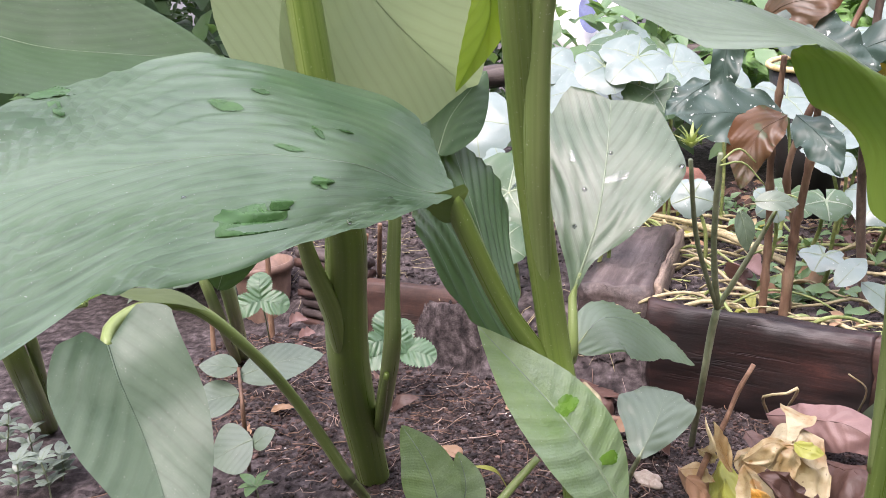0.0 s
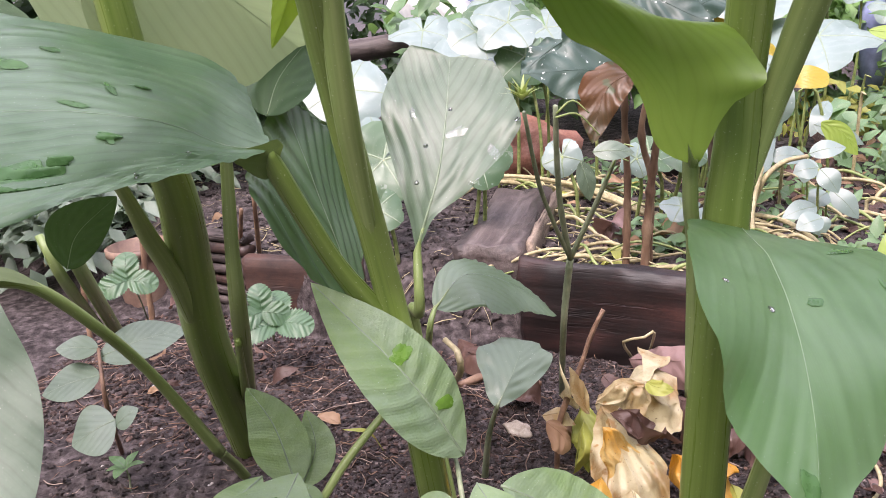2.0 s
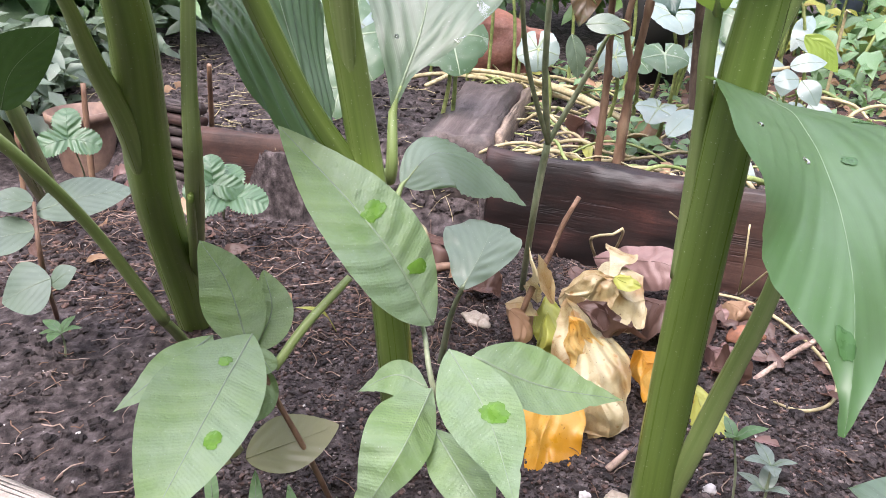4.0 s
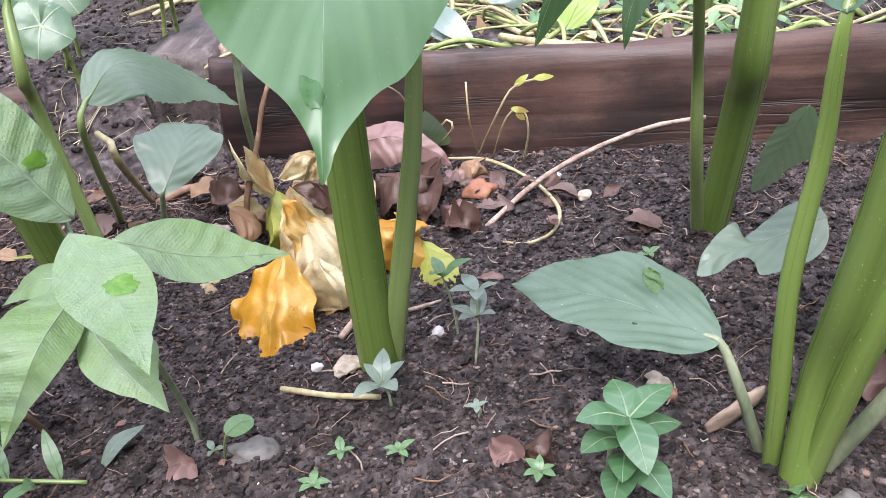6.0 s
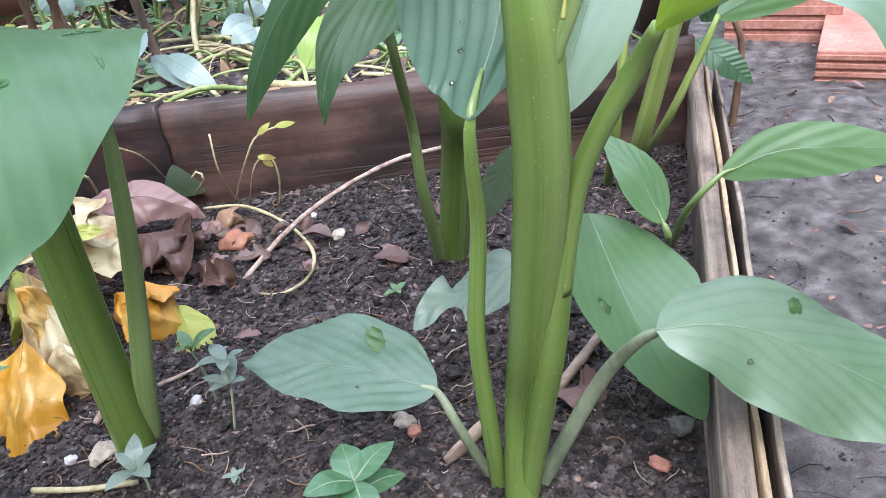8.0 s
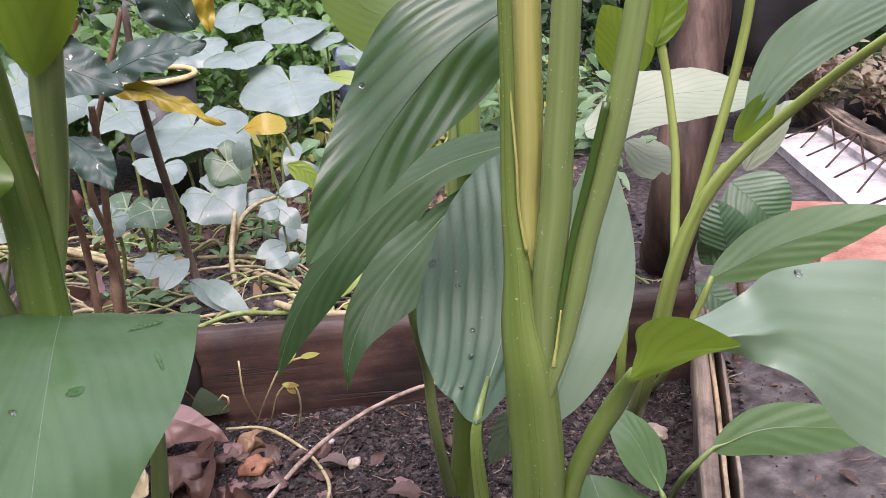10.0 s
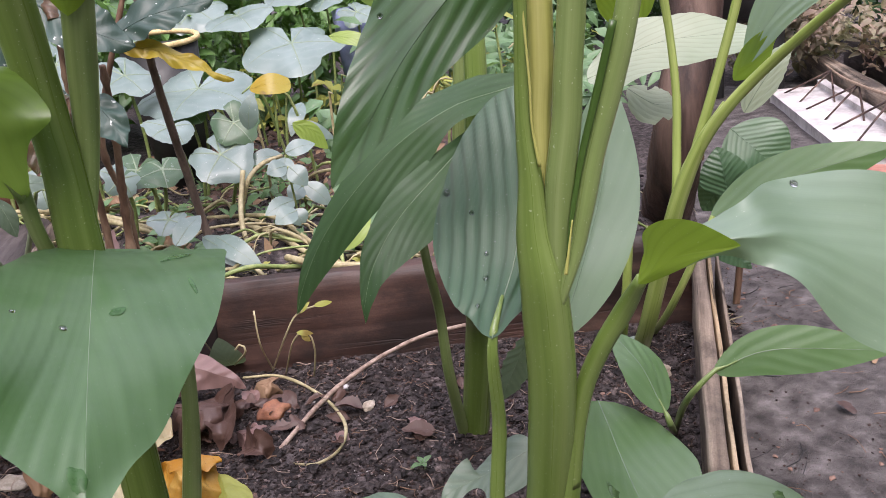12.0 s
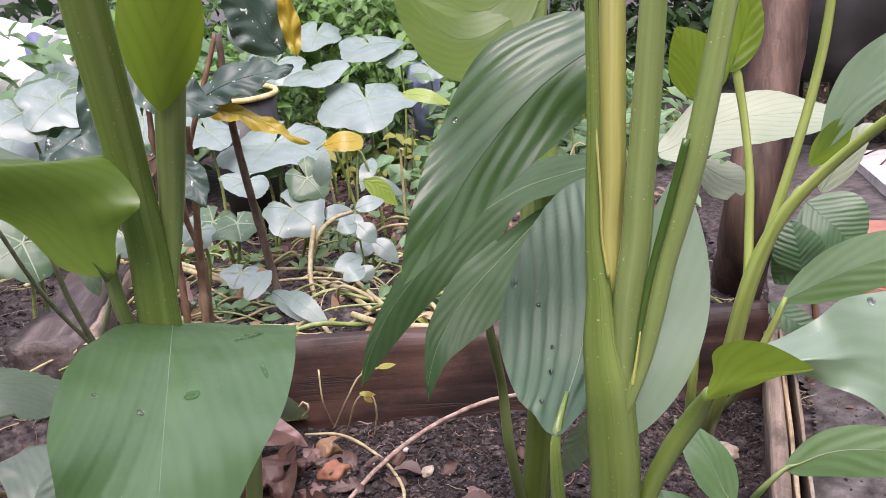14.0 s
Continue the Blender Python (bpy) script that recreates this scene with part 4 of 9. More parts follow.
pale_leaf = leaf(plant, [(0.198, 0.853, 0.321), (0.208, 0.858, 0.348), (0.222, 0.880, 0.383), (0.233, 0.920, 0.434), (0.240, 0.964, 0.482)], (0.171, 0.924, 0.431), (0.291, 0.890, 0.407), TURMERIC_GREY, prof="blunt", pleat=0.0007, spacing=0.042, slant=2.6, wave=0.003, n=(56, 20), rib=0.0014,
     edges=[(0.06, (0.196, 0.856, 0.328), (0.203, 0.853, 0.327)), (0.16, (0.193, 0.863, 0.342), (0.217, 0.857, 0.350)), (0.36, (0.183, 0.893, 0.384), (0.254, 0.869, 0.373)), (0.6, (0.171, 0.924, 0.431), (0.291, 0.890, 0.407)), (0.78, (0.176, 0.949, 0.463), (0.302, 0.908, 0.427)), (0.93, (0.195, 0.972, 0.489), (0.287, 0.943, 0.467))],
     stalk=[(0.209, 0.862, 0.000), (0.185, 0.889, 0.233), (0.196, 0.836, 0.270)], stalk_r=0.0055, rib_mat=STEM_PALE, label="pale upright leaf with water drops")
leaf(plant, [(0.148, 0.685, 0.608), (0.152, 0.701, 0.561), (0.121, 0.741, 0.512)], (0.135, 0.721, 0.567), (0.165, 0.710, 0.561), TURMERIC_YOUNG, pleat=0.0008, cup=0.1)
leaf(plant, [(0.095, 0.798, 0.460), (0.104, 0.829, 0.488), (0.131, 0.870, 0.521)], (0.076, 0.826, 0.499), (0.127, 0.820, 0.479), TURMERIC_DARK, pleat=0.0006, cup=-0.3)
leaf(plant, [(0.195, 1.023, 0.199), (0.233, 1.063, 0.225), (0.290, 1.104, 0.192), (0.341, 1.108, 0.145)], (0.237, 1.102, 0.232), (0.247, 1.023, 0.197), TURMERIC_PALE, pleat=0.002, spacing=0.014,
     stalk=[(0.159, 1.188, 0.000), (0.186, 1.016, 0.169)], stalk_r=0.004)

# shoots at the far left
plant = turmeric((-0.382, 1.395, 0.000), "young turmeric shoot with two pale green stems")
stem(plant, [(-0.427, 1.522, -0.010), (-0.214, 1.042, 0.266), (-0.204, 0.999, 0.329)], [0.012, 0.010, 0.006], STEM_PALE, seed=6.0)
stem(plant, [(-0.432, 1.497, -0.010), (-0.230, 1.034, 0.256), (-0.230, 0.997, 0.331)], [0.009, 0.008, 0.005], STEM_PALE, "leaf_sheath", seed=7.0)
leaf(plant, [(-0.199, 0.984, 0.294), (-0.165, 0.957, 0.338), (-0.102, 0.931, 0.380)], (-0.197, 0.954, 0.351), (-0.129, 0.953, 0.336), TURMERIC_DARK, pleat=0.0008)
plant = turmeric((-0.060, 1.030, 0.000), "turmeric leaf on a long arched petiole")
leaf(plant, [(-0.149, 0.687, 0.344), (-0.135, 0.673, 0.319), (-0.120, 0.663, 0.291), (-0.103, 0.647, 0.264), (-0.086, 0.626, 0.236), (-0.077, 0.608, 0.213)], (-0.174, 0.644, 0.317), (-0.080, 0.693, 0.305), TURMERIC_DUSTY, pleat=0.0004, spacing=0.030, slant=1.9, cup=-0.05, rib=0.0008, prof="heart", n=(56, 18),
     edges=[(0.03, (-0.160, 0.680, 0.356), (-0.138, 0.712, 0.364)), (0.08, (-0.168, 0.674, 0.356), (-0.124, 0.720, 0.367)), (0.18, (-0.178, 0.660, 0.343), (-0.103, 0.710, 0.347)), (0.35, (-0.174, 0.644, 0.317), (-0.080, 0.693, 0.305)), (0.55, (-0.148, 0.626, 0.284), (-0.065, 0.666, 0.272)), (0.75, (-0.122, 0.617, 0.259), (-0.063, 0.645, 0.245))],
     stalk=[(-0.064, 0.970, 0.064), (-0.092, 0.901, 0.199), (-0.110, 0.837, 0.285), (-0.132, 0.796, 0.336), (-0.153, 0.762, 0.350), (-0.163, 0.731, 0.350), (-0.160, 0.706, 0.346)], stalk_r=0.0056, butt=True, label="dusty ovate leaf hanging from an arched petiole")
leaf(plant, [(-0.176, 0.751, 0.365), (-0.158, 0.762, 0.36), (-0.136, 0.774, 0.353), (-0.112, 0.784, 0.337)], (-0.15, 0.78, 0.36), (-0.141, 0.759, 0.353), TURMERIC_UNDER, "long", pleat=0.0, rib=0.0, name="leaf_base", label="folded olive-green base of the leaf")
stem(plant, [(-0.064, 0.970, 0.064), (-0.062, 1.00, 0.03), (-0.060, 1.03, -0.01)], [0.0065, 0.0067, 0.007], STEM_PALE, "petiole_foot", seed=7.5)
plant = turmeric((-0.673, 1.241, 0.000), "pair of pale green turmeric stems at the bed's end")
stem(plant, [(-0.643, 1.231, -0.010), (-0.426, 0.930, 0.232), (-0.433, 0.910, 0.345)], [0.017, 0.015, 0.011], STEM, seed=8.0)
stem(plant, [(-0.660, 1.271, -0.010), (-0.413, 0.944, 0.240), (-0.395, 0.923, 0.288), (-0.295, 0.881, 0.316)], [0.008, 0.0075, 0.007, 0.005], STEM_PALE, "leaf_sheath", seed=9.0)

# right-hand plant with the drooping leaf
plant = turmeric((0.414, 0.747, 0.0), "turmeric plant with a smooth green stem and a drooping leaf")
stem(plant, [(0.414, 0.747, -0.02), (0.416, 0.724, 0.14), (0.4185, 0.692, 0.31), (0.420, 0.676, 0.39), (0.422, 0.666, 0.43), (0.421, 0.655, 0.469), (0.420, 0.638, 0.51), (0.418, 0.62, 0.55), (0.414, 0.59, 0.62), (0.41, 0.56, 0.70)], [0.0170, 0.0172, 0.0162, 0.0148, 0.0138, 0.0132, 0.0132, 0.0132, 0.013, 0.0125], seed=10.0, n=44)
stem(plant, [(0.426, 0.748, -0.010), (0.438, 0.726, 0.067), (0.453, 0.713, 0.143), (0.464, 0.695, 0.213), (0.471, 0.688, 0.268), (0.475, 0.685, 0.305)], [0.0095, 0.0090, 0.0078, 0.0066, 0.0056, 0.003], STEM_PALE, "petiole", seed=11.0)
stem(plant, [(0.420, 0.682, 0.32), (0.429, 0.673, 0.391), (0.434, 0.670, 0.415), (0.442, 0.660, 0.453), (0.448, 0.637, 0.495), (0.452, 0.614, 0.529), (0.460, 0.59, 0.58), (0.472, 0.55, 0.66)], [0.002, 0.0055, 0.0068, 0.0082, 0.0094, 0.0096, 0.009, 0.008], STEM_PALE, "leaf_sheath", seed=12.0, n=36)
droop_leaf = leaf(plant, [(0.428, 0.672, 0.374), (0.420, 0.600, 0.377), (0.408, 0.525, 0.366), (0.396, 0.470, 0.345), (0.386, 0.440, 0.318), (0.382, 0.430, 0.300)],
     (0.352, 0.468, 0.385), (0.470, 0.53, 0.35), TURMERIC_SOFT, "heart", pleat=0.0004, spacing=0.07, slant=4.0, wave=0.003, rib=0.0003, n=(60, 20), label="broad drooping leaf with a yellowing tip",
     edges=[(0.03, (0.397, 0.668, 0.383), (0.470, 0.705, 0.352)), (0.10, (0.376, 0.60, 0.397), (0.509, 0.675, 0.352)), (0.20, (0.362, 0.548, 0.398), (0.503, 0.615, 0.358)), (0.36, (0.355, 0.495, 0.395), (0.489, 0.560, 0.358)), (0.52, (0.354, 0.468, 0.380), (0.472, 0.530, 0.347)), (0.68, (0.357, 0.457, 0.358), (0.448, 0.50, 0.335)), (0.82, (0.368, 0.45, 0.335), (0.425, 0.472, 0.322)), (0.88, (0.375, 0.445, 0.326), (0.407, 0.458, 0.318)), (0.92, (0.38, 0.441, 0.317), (0.396, 0.445, 0.314)), (0.96, (0.382, 0.435, 0.309), (0.388, 0.436, 0.308))])
# past the fold a paler material stands in for sheen on the upper side
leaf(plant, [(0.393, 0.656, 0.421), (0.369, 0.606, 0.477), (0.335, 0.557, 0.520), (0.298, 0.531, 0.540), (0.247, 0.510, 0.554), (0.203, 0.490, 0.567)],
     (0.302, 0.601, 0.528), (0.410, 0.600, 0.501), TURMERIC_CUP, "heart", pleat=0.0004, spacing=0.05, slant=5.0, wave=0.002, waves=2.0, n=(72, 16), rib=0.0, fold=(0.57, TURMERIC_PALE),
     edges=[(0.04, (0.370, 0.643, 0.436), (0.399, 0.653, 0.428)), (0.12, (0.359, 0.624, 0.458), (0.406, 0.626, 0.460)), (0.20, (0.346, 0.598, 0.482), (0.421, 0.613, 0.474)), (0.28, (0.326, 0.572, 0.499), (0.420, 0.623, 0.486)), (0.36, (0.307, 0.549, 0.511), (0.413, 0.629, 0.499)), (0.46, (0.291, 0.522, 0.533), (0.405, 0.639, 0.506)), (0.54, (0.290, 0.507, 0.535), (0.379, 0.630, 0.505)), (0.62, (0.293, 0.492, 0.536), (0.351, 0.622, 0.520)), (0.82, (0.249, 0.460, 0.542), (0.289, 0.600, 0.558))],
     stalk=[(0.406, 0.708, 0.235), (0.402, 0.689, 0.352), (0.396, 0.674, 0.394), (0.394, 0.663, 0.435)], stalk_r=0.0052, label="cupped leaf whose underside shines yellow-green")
leaf(plant, [(0.445, 0.601, 0.530), (0.452, 0.574, 0.575), (0.463, 0.538, 0.637)], (0.433, 0.569, 0.592), (0.473, 0.569, 0.577), TURMERIC_YOUNG, "long", pleat=0.0002, cup=-0.25, rib=0.0, at=0.6, n=(40, 10), label="rolled young leaf clasping the stem")

# plant in front with several petioles
plant = turmeric((0.645, 0.494, 0.0), "tall turmeric plant with a pale split sheath and several leaves")
stem(plant, [(0.645, 0.494, -0.02), (0.652, 0.486, 0.090), (0.646, 0.460, 0.168), (0.638, 0.427, 0.287), (0.633, 0.418, 0.344), (0.630, 0.415, 0.369), (0.628, 0.416, 0.394), (0.627, 0.414, 0.425), (0.625, 0.413, 0.453), (0.625, 0.411, 0.480), (0.625, 0.407, 0.512), (0.624, 0.400, 0.590)], [0.0120, 0.0138, 0.0145, 0.0145, 0.0138, 0.0126, 0.0097, 0.0063, 0.0042, 0.0036, 0.0033, 0.003], seed=14.0, n=60, ridge=0.04)
stem(plant, [(0.633, 0.415, 0.405), (0.634, 0.415, 0.419), (0.635, 0.415, 0.434), (0.636, 0.415, 0.456), (0.637, 0.412, 0.478), (0.637, 0.409, 0.511), (0.637, 0.402, 0.590)], [0.001, 0.0032, 0.0054, 0.0064, 0.0066, 0.0066, 0.006], STEM_YELLOW, "inner_shoot", 0.03, seed=15.0)
stem(plant, [(0.634, 0.410, 0.355), (0.636, 0.409, 0.371), (0.638, 0.409, 0.393), (0.639, 0.405, 0.423), (0.642, 0.401, 0.451), (0.643, 0.398, 0.477), (0.645, 0.394, 0.509), (0.648, 0.384, 0.590)], [0.0015, 0.0045, 0.0078, 0.0079, 0.0077, 0.0074, 0.007, 0.006], STEM_PALE, "leaf_sheath", 0.03, seed=16.0, n=40)
stem(plant, [(0.634, 0.407, 0.350), (0.637, 0.405, 0.363), (0.645, 0.404, 0.384), (0.650, 0.402, 0.406), (0.657, 0.400, 0.434), (0.666, 0.396, 0.465), (0.674, 0.391, 0.498), (0.690, 0.384, 0.575)], [0.001, 0.0032, 0.0050, 0.0060, 0.0064, 0.007, 0.0063, 0.0055], STEM_PALE, "petiole", 0.03, seed=17.0, n=40)
# no hollow is cut: a thin dark strip stands in for the groove's shade
stem(plant, [(0.6355, 0.400, 0.380), (0.6405, 0.399, 0.404), (0.6475, 0.397, 0.434), (0.656, 0.393, 0.465), (0.664, 0.388, 0.498)], [0.0005, 0.0014, 0.0019, 0.0022, 0.002], STEM_DARK, "shade_strip", 0.03, seed=17.5, label="dark strip painted for shade in the petiole's groove")
stem(plant, [(0.6245, 0.405, 0.520), (0.6255, 0.4055, 0.475), (0.6262, 0.4075, 0.453), (0.6285, 0.407, 0.431)], [0.0006, 0.0006, 0.0006, 0.0009], STEM_YELLOW, "sheath_lip", 0.0, seed=17.6, label="thin pale edge of the split sheath")
stem(plant, [(0.6325, 0.397, 0.374), (0.6345, 0.396, 0.386), (0.6375, 0.395, 0.403)], [0.0011, 0.0007, 0.0004], STEM_YELLOW, "sheath_lip", 0.0, seed=17.7, label="thin pale edge of the petiole's sheath")
stem(plant, [(0.656, 0.434, 0.287), (0.653, 0.430, 0.263), (0.652, 0.437, 0.223), (0.652, 0.450, 0.163), (0.652, 0.464, 0.113), (0.652, 0.478, 0.060), (0.650, 0.492, -0.005)], [0.0022, 0.0052, 0.0080, 0.0092, 0.0092, 0.0088, 0.008], STEM, "leaf_sheath", 0.03, seed=17.8, n=40)
stem(plant, [(0.658, 0.431, 0.262), (0.659, 0.430, 0.275), (0.661, 0.431, 0.287)], [0.0008, 0.0022, 0.0006], STEM_YELLOW, "sheath_lip", 0.0, seed=17.9, label="torn pale collar where the petiole leaves")
stem(plant, [(0.642, 0.514, -0.010), (0.631, 0.499, 0.082), (0.625, 0.490, 0.165), (0.630, 0.482, 0.241), (0.626, 0.474, 0.286), (0.627, 0.472, 0.312), (0.645, 0.486, 0.330)], [0.0062, 0.0062, 0.0056, 0.0048, 0.0040, 0.0030, 0.0010], STEM, "petiole", seed=18.0)
stem(plant, [(0.667, 0.502, -0.010), (0.676, 0.477, 0.053), (0.687, 0.457, 0.106), (0.692, 0.438, 0.143), (0.695, 0.413, 0.176), (0.707, 0.396, 0.185)], [0.0062, 0.0060, 0.0056, 0.0050, 0.0038, 0.001], STEM_GREY, "petiole", seed=19.0)
stem(plant, [(0.643, 0.524, -0.005), (0.619, 0.517, 0.063), (0.609, 0.529, 0.100), (0.596, 0.540, 0.104)], [0.0042, 0.0036, 0.0028, 0.0009], STEM_GREY, "petiole", seed=20.0)
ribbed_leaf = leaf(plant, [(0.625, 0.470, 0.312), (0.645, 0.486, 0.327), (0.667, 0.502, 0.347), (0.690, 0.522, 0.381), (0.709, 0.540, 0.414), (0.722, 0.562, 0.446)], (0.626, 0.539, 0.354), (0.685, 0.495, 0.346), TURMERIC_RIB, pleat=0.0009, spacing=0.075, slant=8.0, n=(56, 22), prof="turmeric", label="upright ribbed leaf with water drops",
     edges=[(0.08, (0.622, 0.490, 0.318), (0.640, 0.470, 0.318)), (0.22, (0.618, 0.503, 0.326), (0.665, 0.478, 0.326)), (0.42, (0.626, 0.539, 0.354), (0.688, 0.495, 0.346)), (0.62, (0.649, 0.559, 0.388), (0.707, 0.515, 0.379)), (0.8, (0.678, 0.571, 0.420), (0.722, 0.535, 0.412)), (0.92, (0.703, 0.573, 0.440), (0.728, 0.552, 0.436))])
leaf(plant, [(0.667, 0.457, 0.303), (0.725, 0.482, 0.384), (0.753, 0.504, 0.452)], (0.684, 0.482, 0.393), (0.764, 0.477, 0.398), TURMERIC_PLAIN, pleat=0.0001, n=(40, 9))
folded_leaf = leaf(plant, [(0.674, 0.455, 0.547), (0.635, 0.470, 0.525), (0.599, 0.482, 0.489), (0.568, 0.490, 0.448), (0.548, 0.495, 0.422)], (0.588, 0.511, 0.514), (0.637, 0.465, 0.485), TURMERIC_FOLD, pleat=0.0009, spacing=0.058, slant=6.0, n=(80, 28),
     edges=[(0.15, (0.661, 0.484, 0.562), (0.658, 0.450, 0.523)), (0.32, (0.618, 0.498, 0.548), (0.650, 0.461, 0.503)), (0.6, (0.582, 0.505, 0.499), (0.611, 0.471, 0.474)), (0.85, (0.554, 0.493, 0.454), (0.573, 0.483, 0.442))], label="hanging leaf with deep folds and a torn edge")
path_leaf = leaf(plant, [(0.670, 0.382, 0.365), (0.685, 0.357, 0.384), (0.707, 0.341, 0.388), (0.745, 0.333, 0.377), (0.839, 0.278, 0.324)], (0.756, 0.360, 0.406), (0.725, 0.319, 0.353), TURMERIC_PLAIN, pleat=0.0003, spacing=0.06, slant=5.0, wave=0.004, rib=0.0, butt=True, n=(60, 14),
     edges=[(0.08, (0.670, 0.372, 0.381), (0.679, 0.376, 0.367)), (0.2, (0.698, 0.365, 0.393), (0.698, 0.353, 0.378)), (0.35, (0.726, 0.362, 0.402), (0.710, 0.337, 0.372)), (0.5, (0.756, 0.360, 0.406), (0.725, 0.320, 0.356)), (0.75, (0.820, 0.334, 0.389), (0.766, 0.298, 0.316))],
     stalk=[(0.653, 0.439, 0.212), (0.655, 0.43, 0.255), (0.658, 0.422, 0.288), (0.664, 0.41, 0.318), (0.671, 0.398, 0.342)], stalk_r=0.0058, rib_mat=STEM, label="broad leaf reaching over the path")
leaf(plant, [(0.663, 0.377, 0.366), (0.670, 0.356, 0.385), (0.692, 0.336, 0.390)], (0.651, 0.353, 0.404), (0.678, 0.361, 0.377), TURMERIC_YOUNG, "turmeric", pleat=0.0, rib=0.0, name="leaf_base", label="folded yellow-green base of the leaf",
     edges=[(0.15, (0.651, 0.358, 0.391), (0.668, 0.372, 0.367)), (0.4, (0.647, 0.352, 0.405), (0.678, 0.358, 0.377)), (0.8, (0.675, 0.344, 0.403), (0.689, 0.344, 0.386))])
low_blade = leaf(plant, [(0.610, 0.529, 0.101), (0.561, 0.570, 0.121), (0.501, 0.611, 0.129)], (0.585, 0.619, 0.128), (0.541, 0.535, 0.118), LOWLEAF, pleat=0.0007, spacing=0.022, slant=2.0, wave=0.002, label="small low leaf with a bluish sheen")
edge_leaf = leaf(plant, [(0.794, 0.592, 0.147), (0.757, 0.495, 0.115), (0.765, 0.431, 0.057)], (0.708, 0.503, 0.138), (0.819, 0.506, 0.116), TURMERIC_FRESH, pleat=0.0008, spacing=0.03, slant=3.0, cup=-0.1)
right_leaf = leaf(plant, [(0.689, 0.402, 0.188), (0.725, 0.387, 0.183), (0.765, 0.365, 0.161), (0.842, 0.291, 0.102)], (0.781, 0.401, 0.185), (0.729, 0.352, 0.144), TURMERIC_PALE, pleat=0.0010, spacing=0.034, slant=3.0, cup=-0.08, wave=0.003)

# plant behind it
plant = turmeric((0.772, 0.806, 0.000), "turmeric plant with dark drooping leaves by the back board")
stem(plant, [(0.789, 0.838, -0.020), (0.783, 0.778, 0.158), (0.766, 0.743, 0.211), (0.787, 0.740, 0.423), (0.795, 0.747, 0.525)], [0.017, 0.0165, 0.015, 0.011, 0.009], seed=21.0)
stem(plant, [(0.774, 0.834, -0.005), (0.740, 0.783, 0.115), (0.735, 0.776, 0.191), (0.709, 0.734, 0.267), (0.706, 0.736, 0.331)], [0.0070, 0.0060, 0.005, 0.0045, 0.003], STEM_PALE, "petiole", seed=22.0)
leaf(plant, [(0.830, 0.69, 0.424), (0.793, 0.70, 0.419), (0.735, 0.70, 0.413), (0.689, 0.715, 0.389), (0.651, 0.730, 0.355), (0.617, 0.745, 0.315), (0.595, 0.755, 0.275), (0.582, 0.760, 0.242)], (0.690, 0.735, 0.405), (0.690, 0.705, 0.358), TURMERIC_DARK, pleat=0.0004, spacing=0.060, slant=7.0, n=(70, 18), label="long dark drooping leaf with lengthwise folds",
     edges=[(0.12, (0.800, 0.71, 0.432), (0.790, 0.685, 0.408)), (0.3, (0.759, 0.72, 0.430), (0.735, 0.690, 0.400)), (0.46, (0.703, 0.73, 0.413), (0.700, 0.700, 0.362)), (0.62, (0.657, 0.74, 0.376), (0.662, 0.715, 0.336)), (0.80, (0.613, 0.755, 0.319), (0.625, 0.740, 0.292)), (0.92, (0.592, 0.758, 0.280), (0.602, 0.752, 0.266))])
# the dark green stands in for the shade this leaf hangs in
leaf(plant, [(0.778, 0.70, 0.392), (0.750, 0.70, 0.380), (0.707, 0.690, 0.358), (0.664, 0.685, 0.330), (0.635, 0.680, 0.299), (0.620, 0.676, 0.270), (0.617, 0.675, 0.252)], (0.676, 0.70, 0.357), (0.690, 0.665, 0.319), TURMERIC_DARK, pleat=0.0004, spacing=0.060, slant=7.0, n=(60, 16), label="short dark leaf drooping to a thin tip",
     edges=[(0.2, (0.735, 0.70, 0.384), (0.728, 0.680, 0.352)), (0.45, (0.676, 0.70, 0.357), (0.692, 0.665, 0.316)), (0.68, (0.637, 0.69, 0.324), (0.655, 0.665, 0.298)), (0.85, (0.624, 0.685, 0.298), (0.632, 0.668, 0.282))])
leaf(plant, [(0.708, 0.567, 0.148), (0.670, 0.575, 0.136), (0.633, 0.578, 0.131), (0.618, 0.574, 0.123)], (0.661, 0.585, 0.137), (0.654, 0.559, 0.123), GREYLEAF, pleat=0.0008, seed=3.0, n=(48, 12), label="torn low leaf with gnawed edges",
     edges=[(0.05, (0.706, 0.576, 0.155), (0.705, 0.558, 0.137)), (0.3, (0.683, 0.589, 0.145), (0.673, 0.553, 0.125)), (0.48, (0.662, 0.585, 0.137), (0.654, 0.558, 0.123)), (0.54, (0.657, 0.583, 0.139), (0.656, 0.567, 0.127)), (0.61, (0.655, 0.589, 0.147), (0.651, 0.571, 0.130)), (0.70, (0.642, 0.589, 0.142), (0.642, 0.572, 0.128)), (0.82, (0.631, 0.584, 0.136), (0.633, 0.571, 0.124)), (0.93, (0.623, 0.580, 0.128), (0.624, 0.569, 0.123))])
leaf(plant, [(0.803, 0.715, 0.164), (0.802, 0.743, 0.119), (0.798, 0.780, 0.058)], (0.791, 0.759, 0.111), (0.832, 0.740, 0.104), GREYLEAF, nibble=0.5, pleat=0.001, seed=5.0)

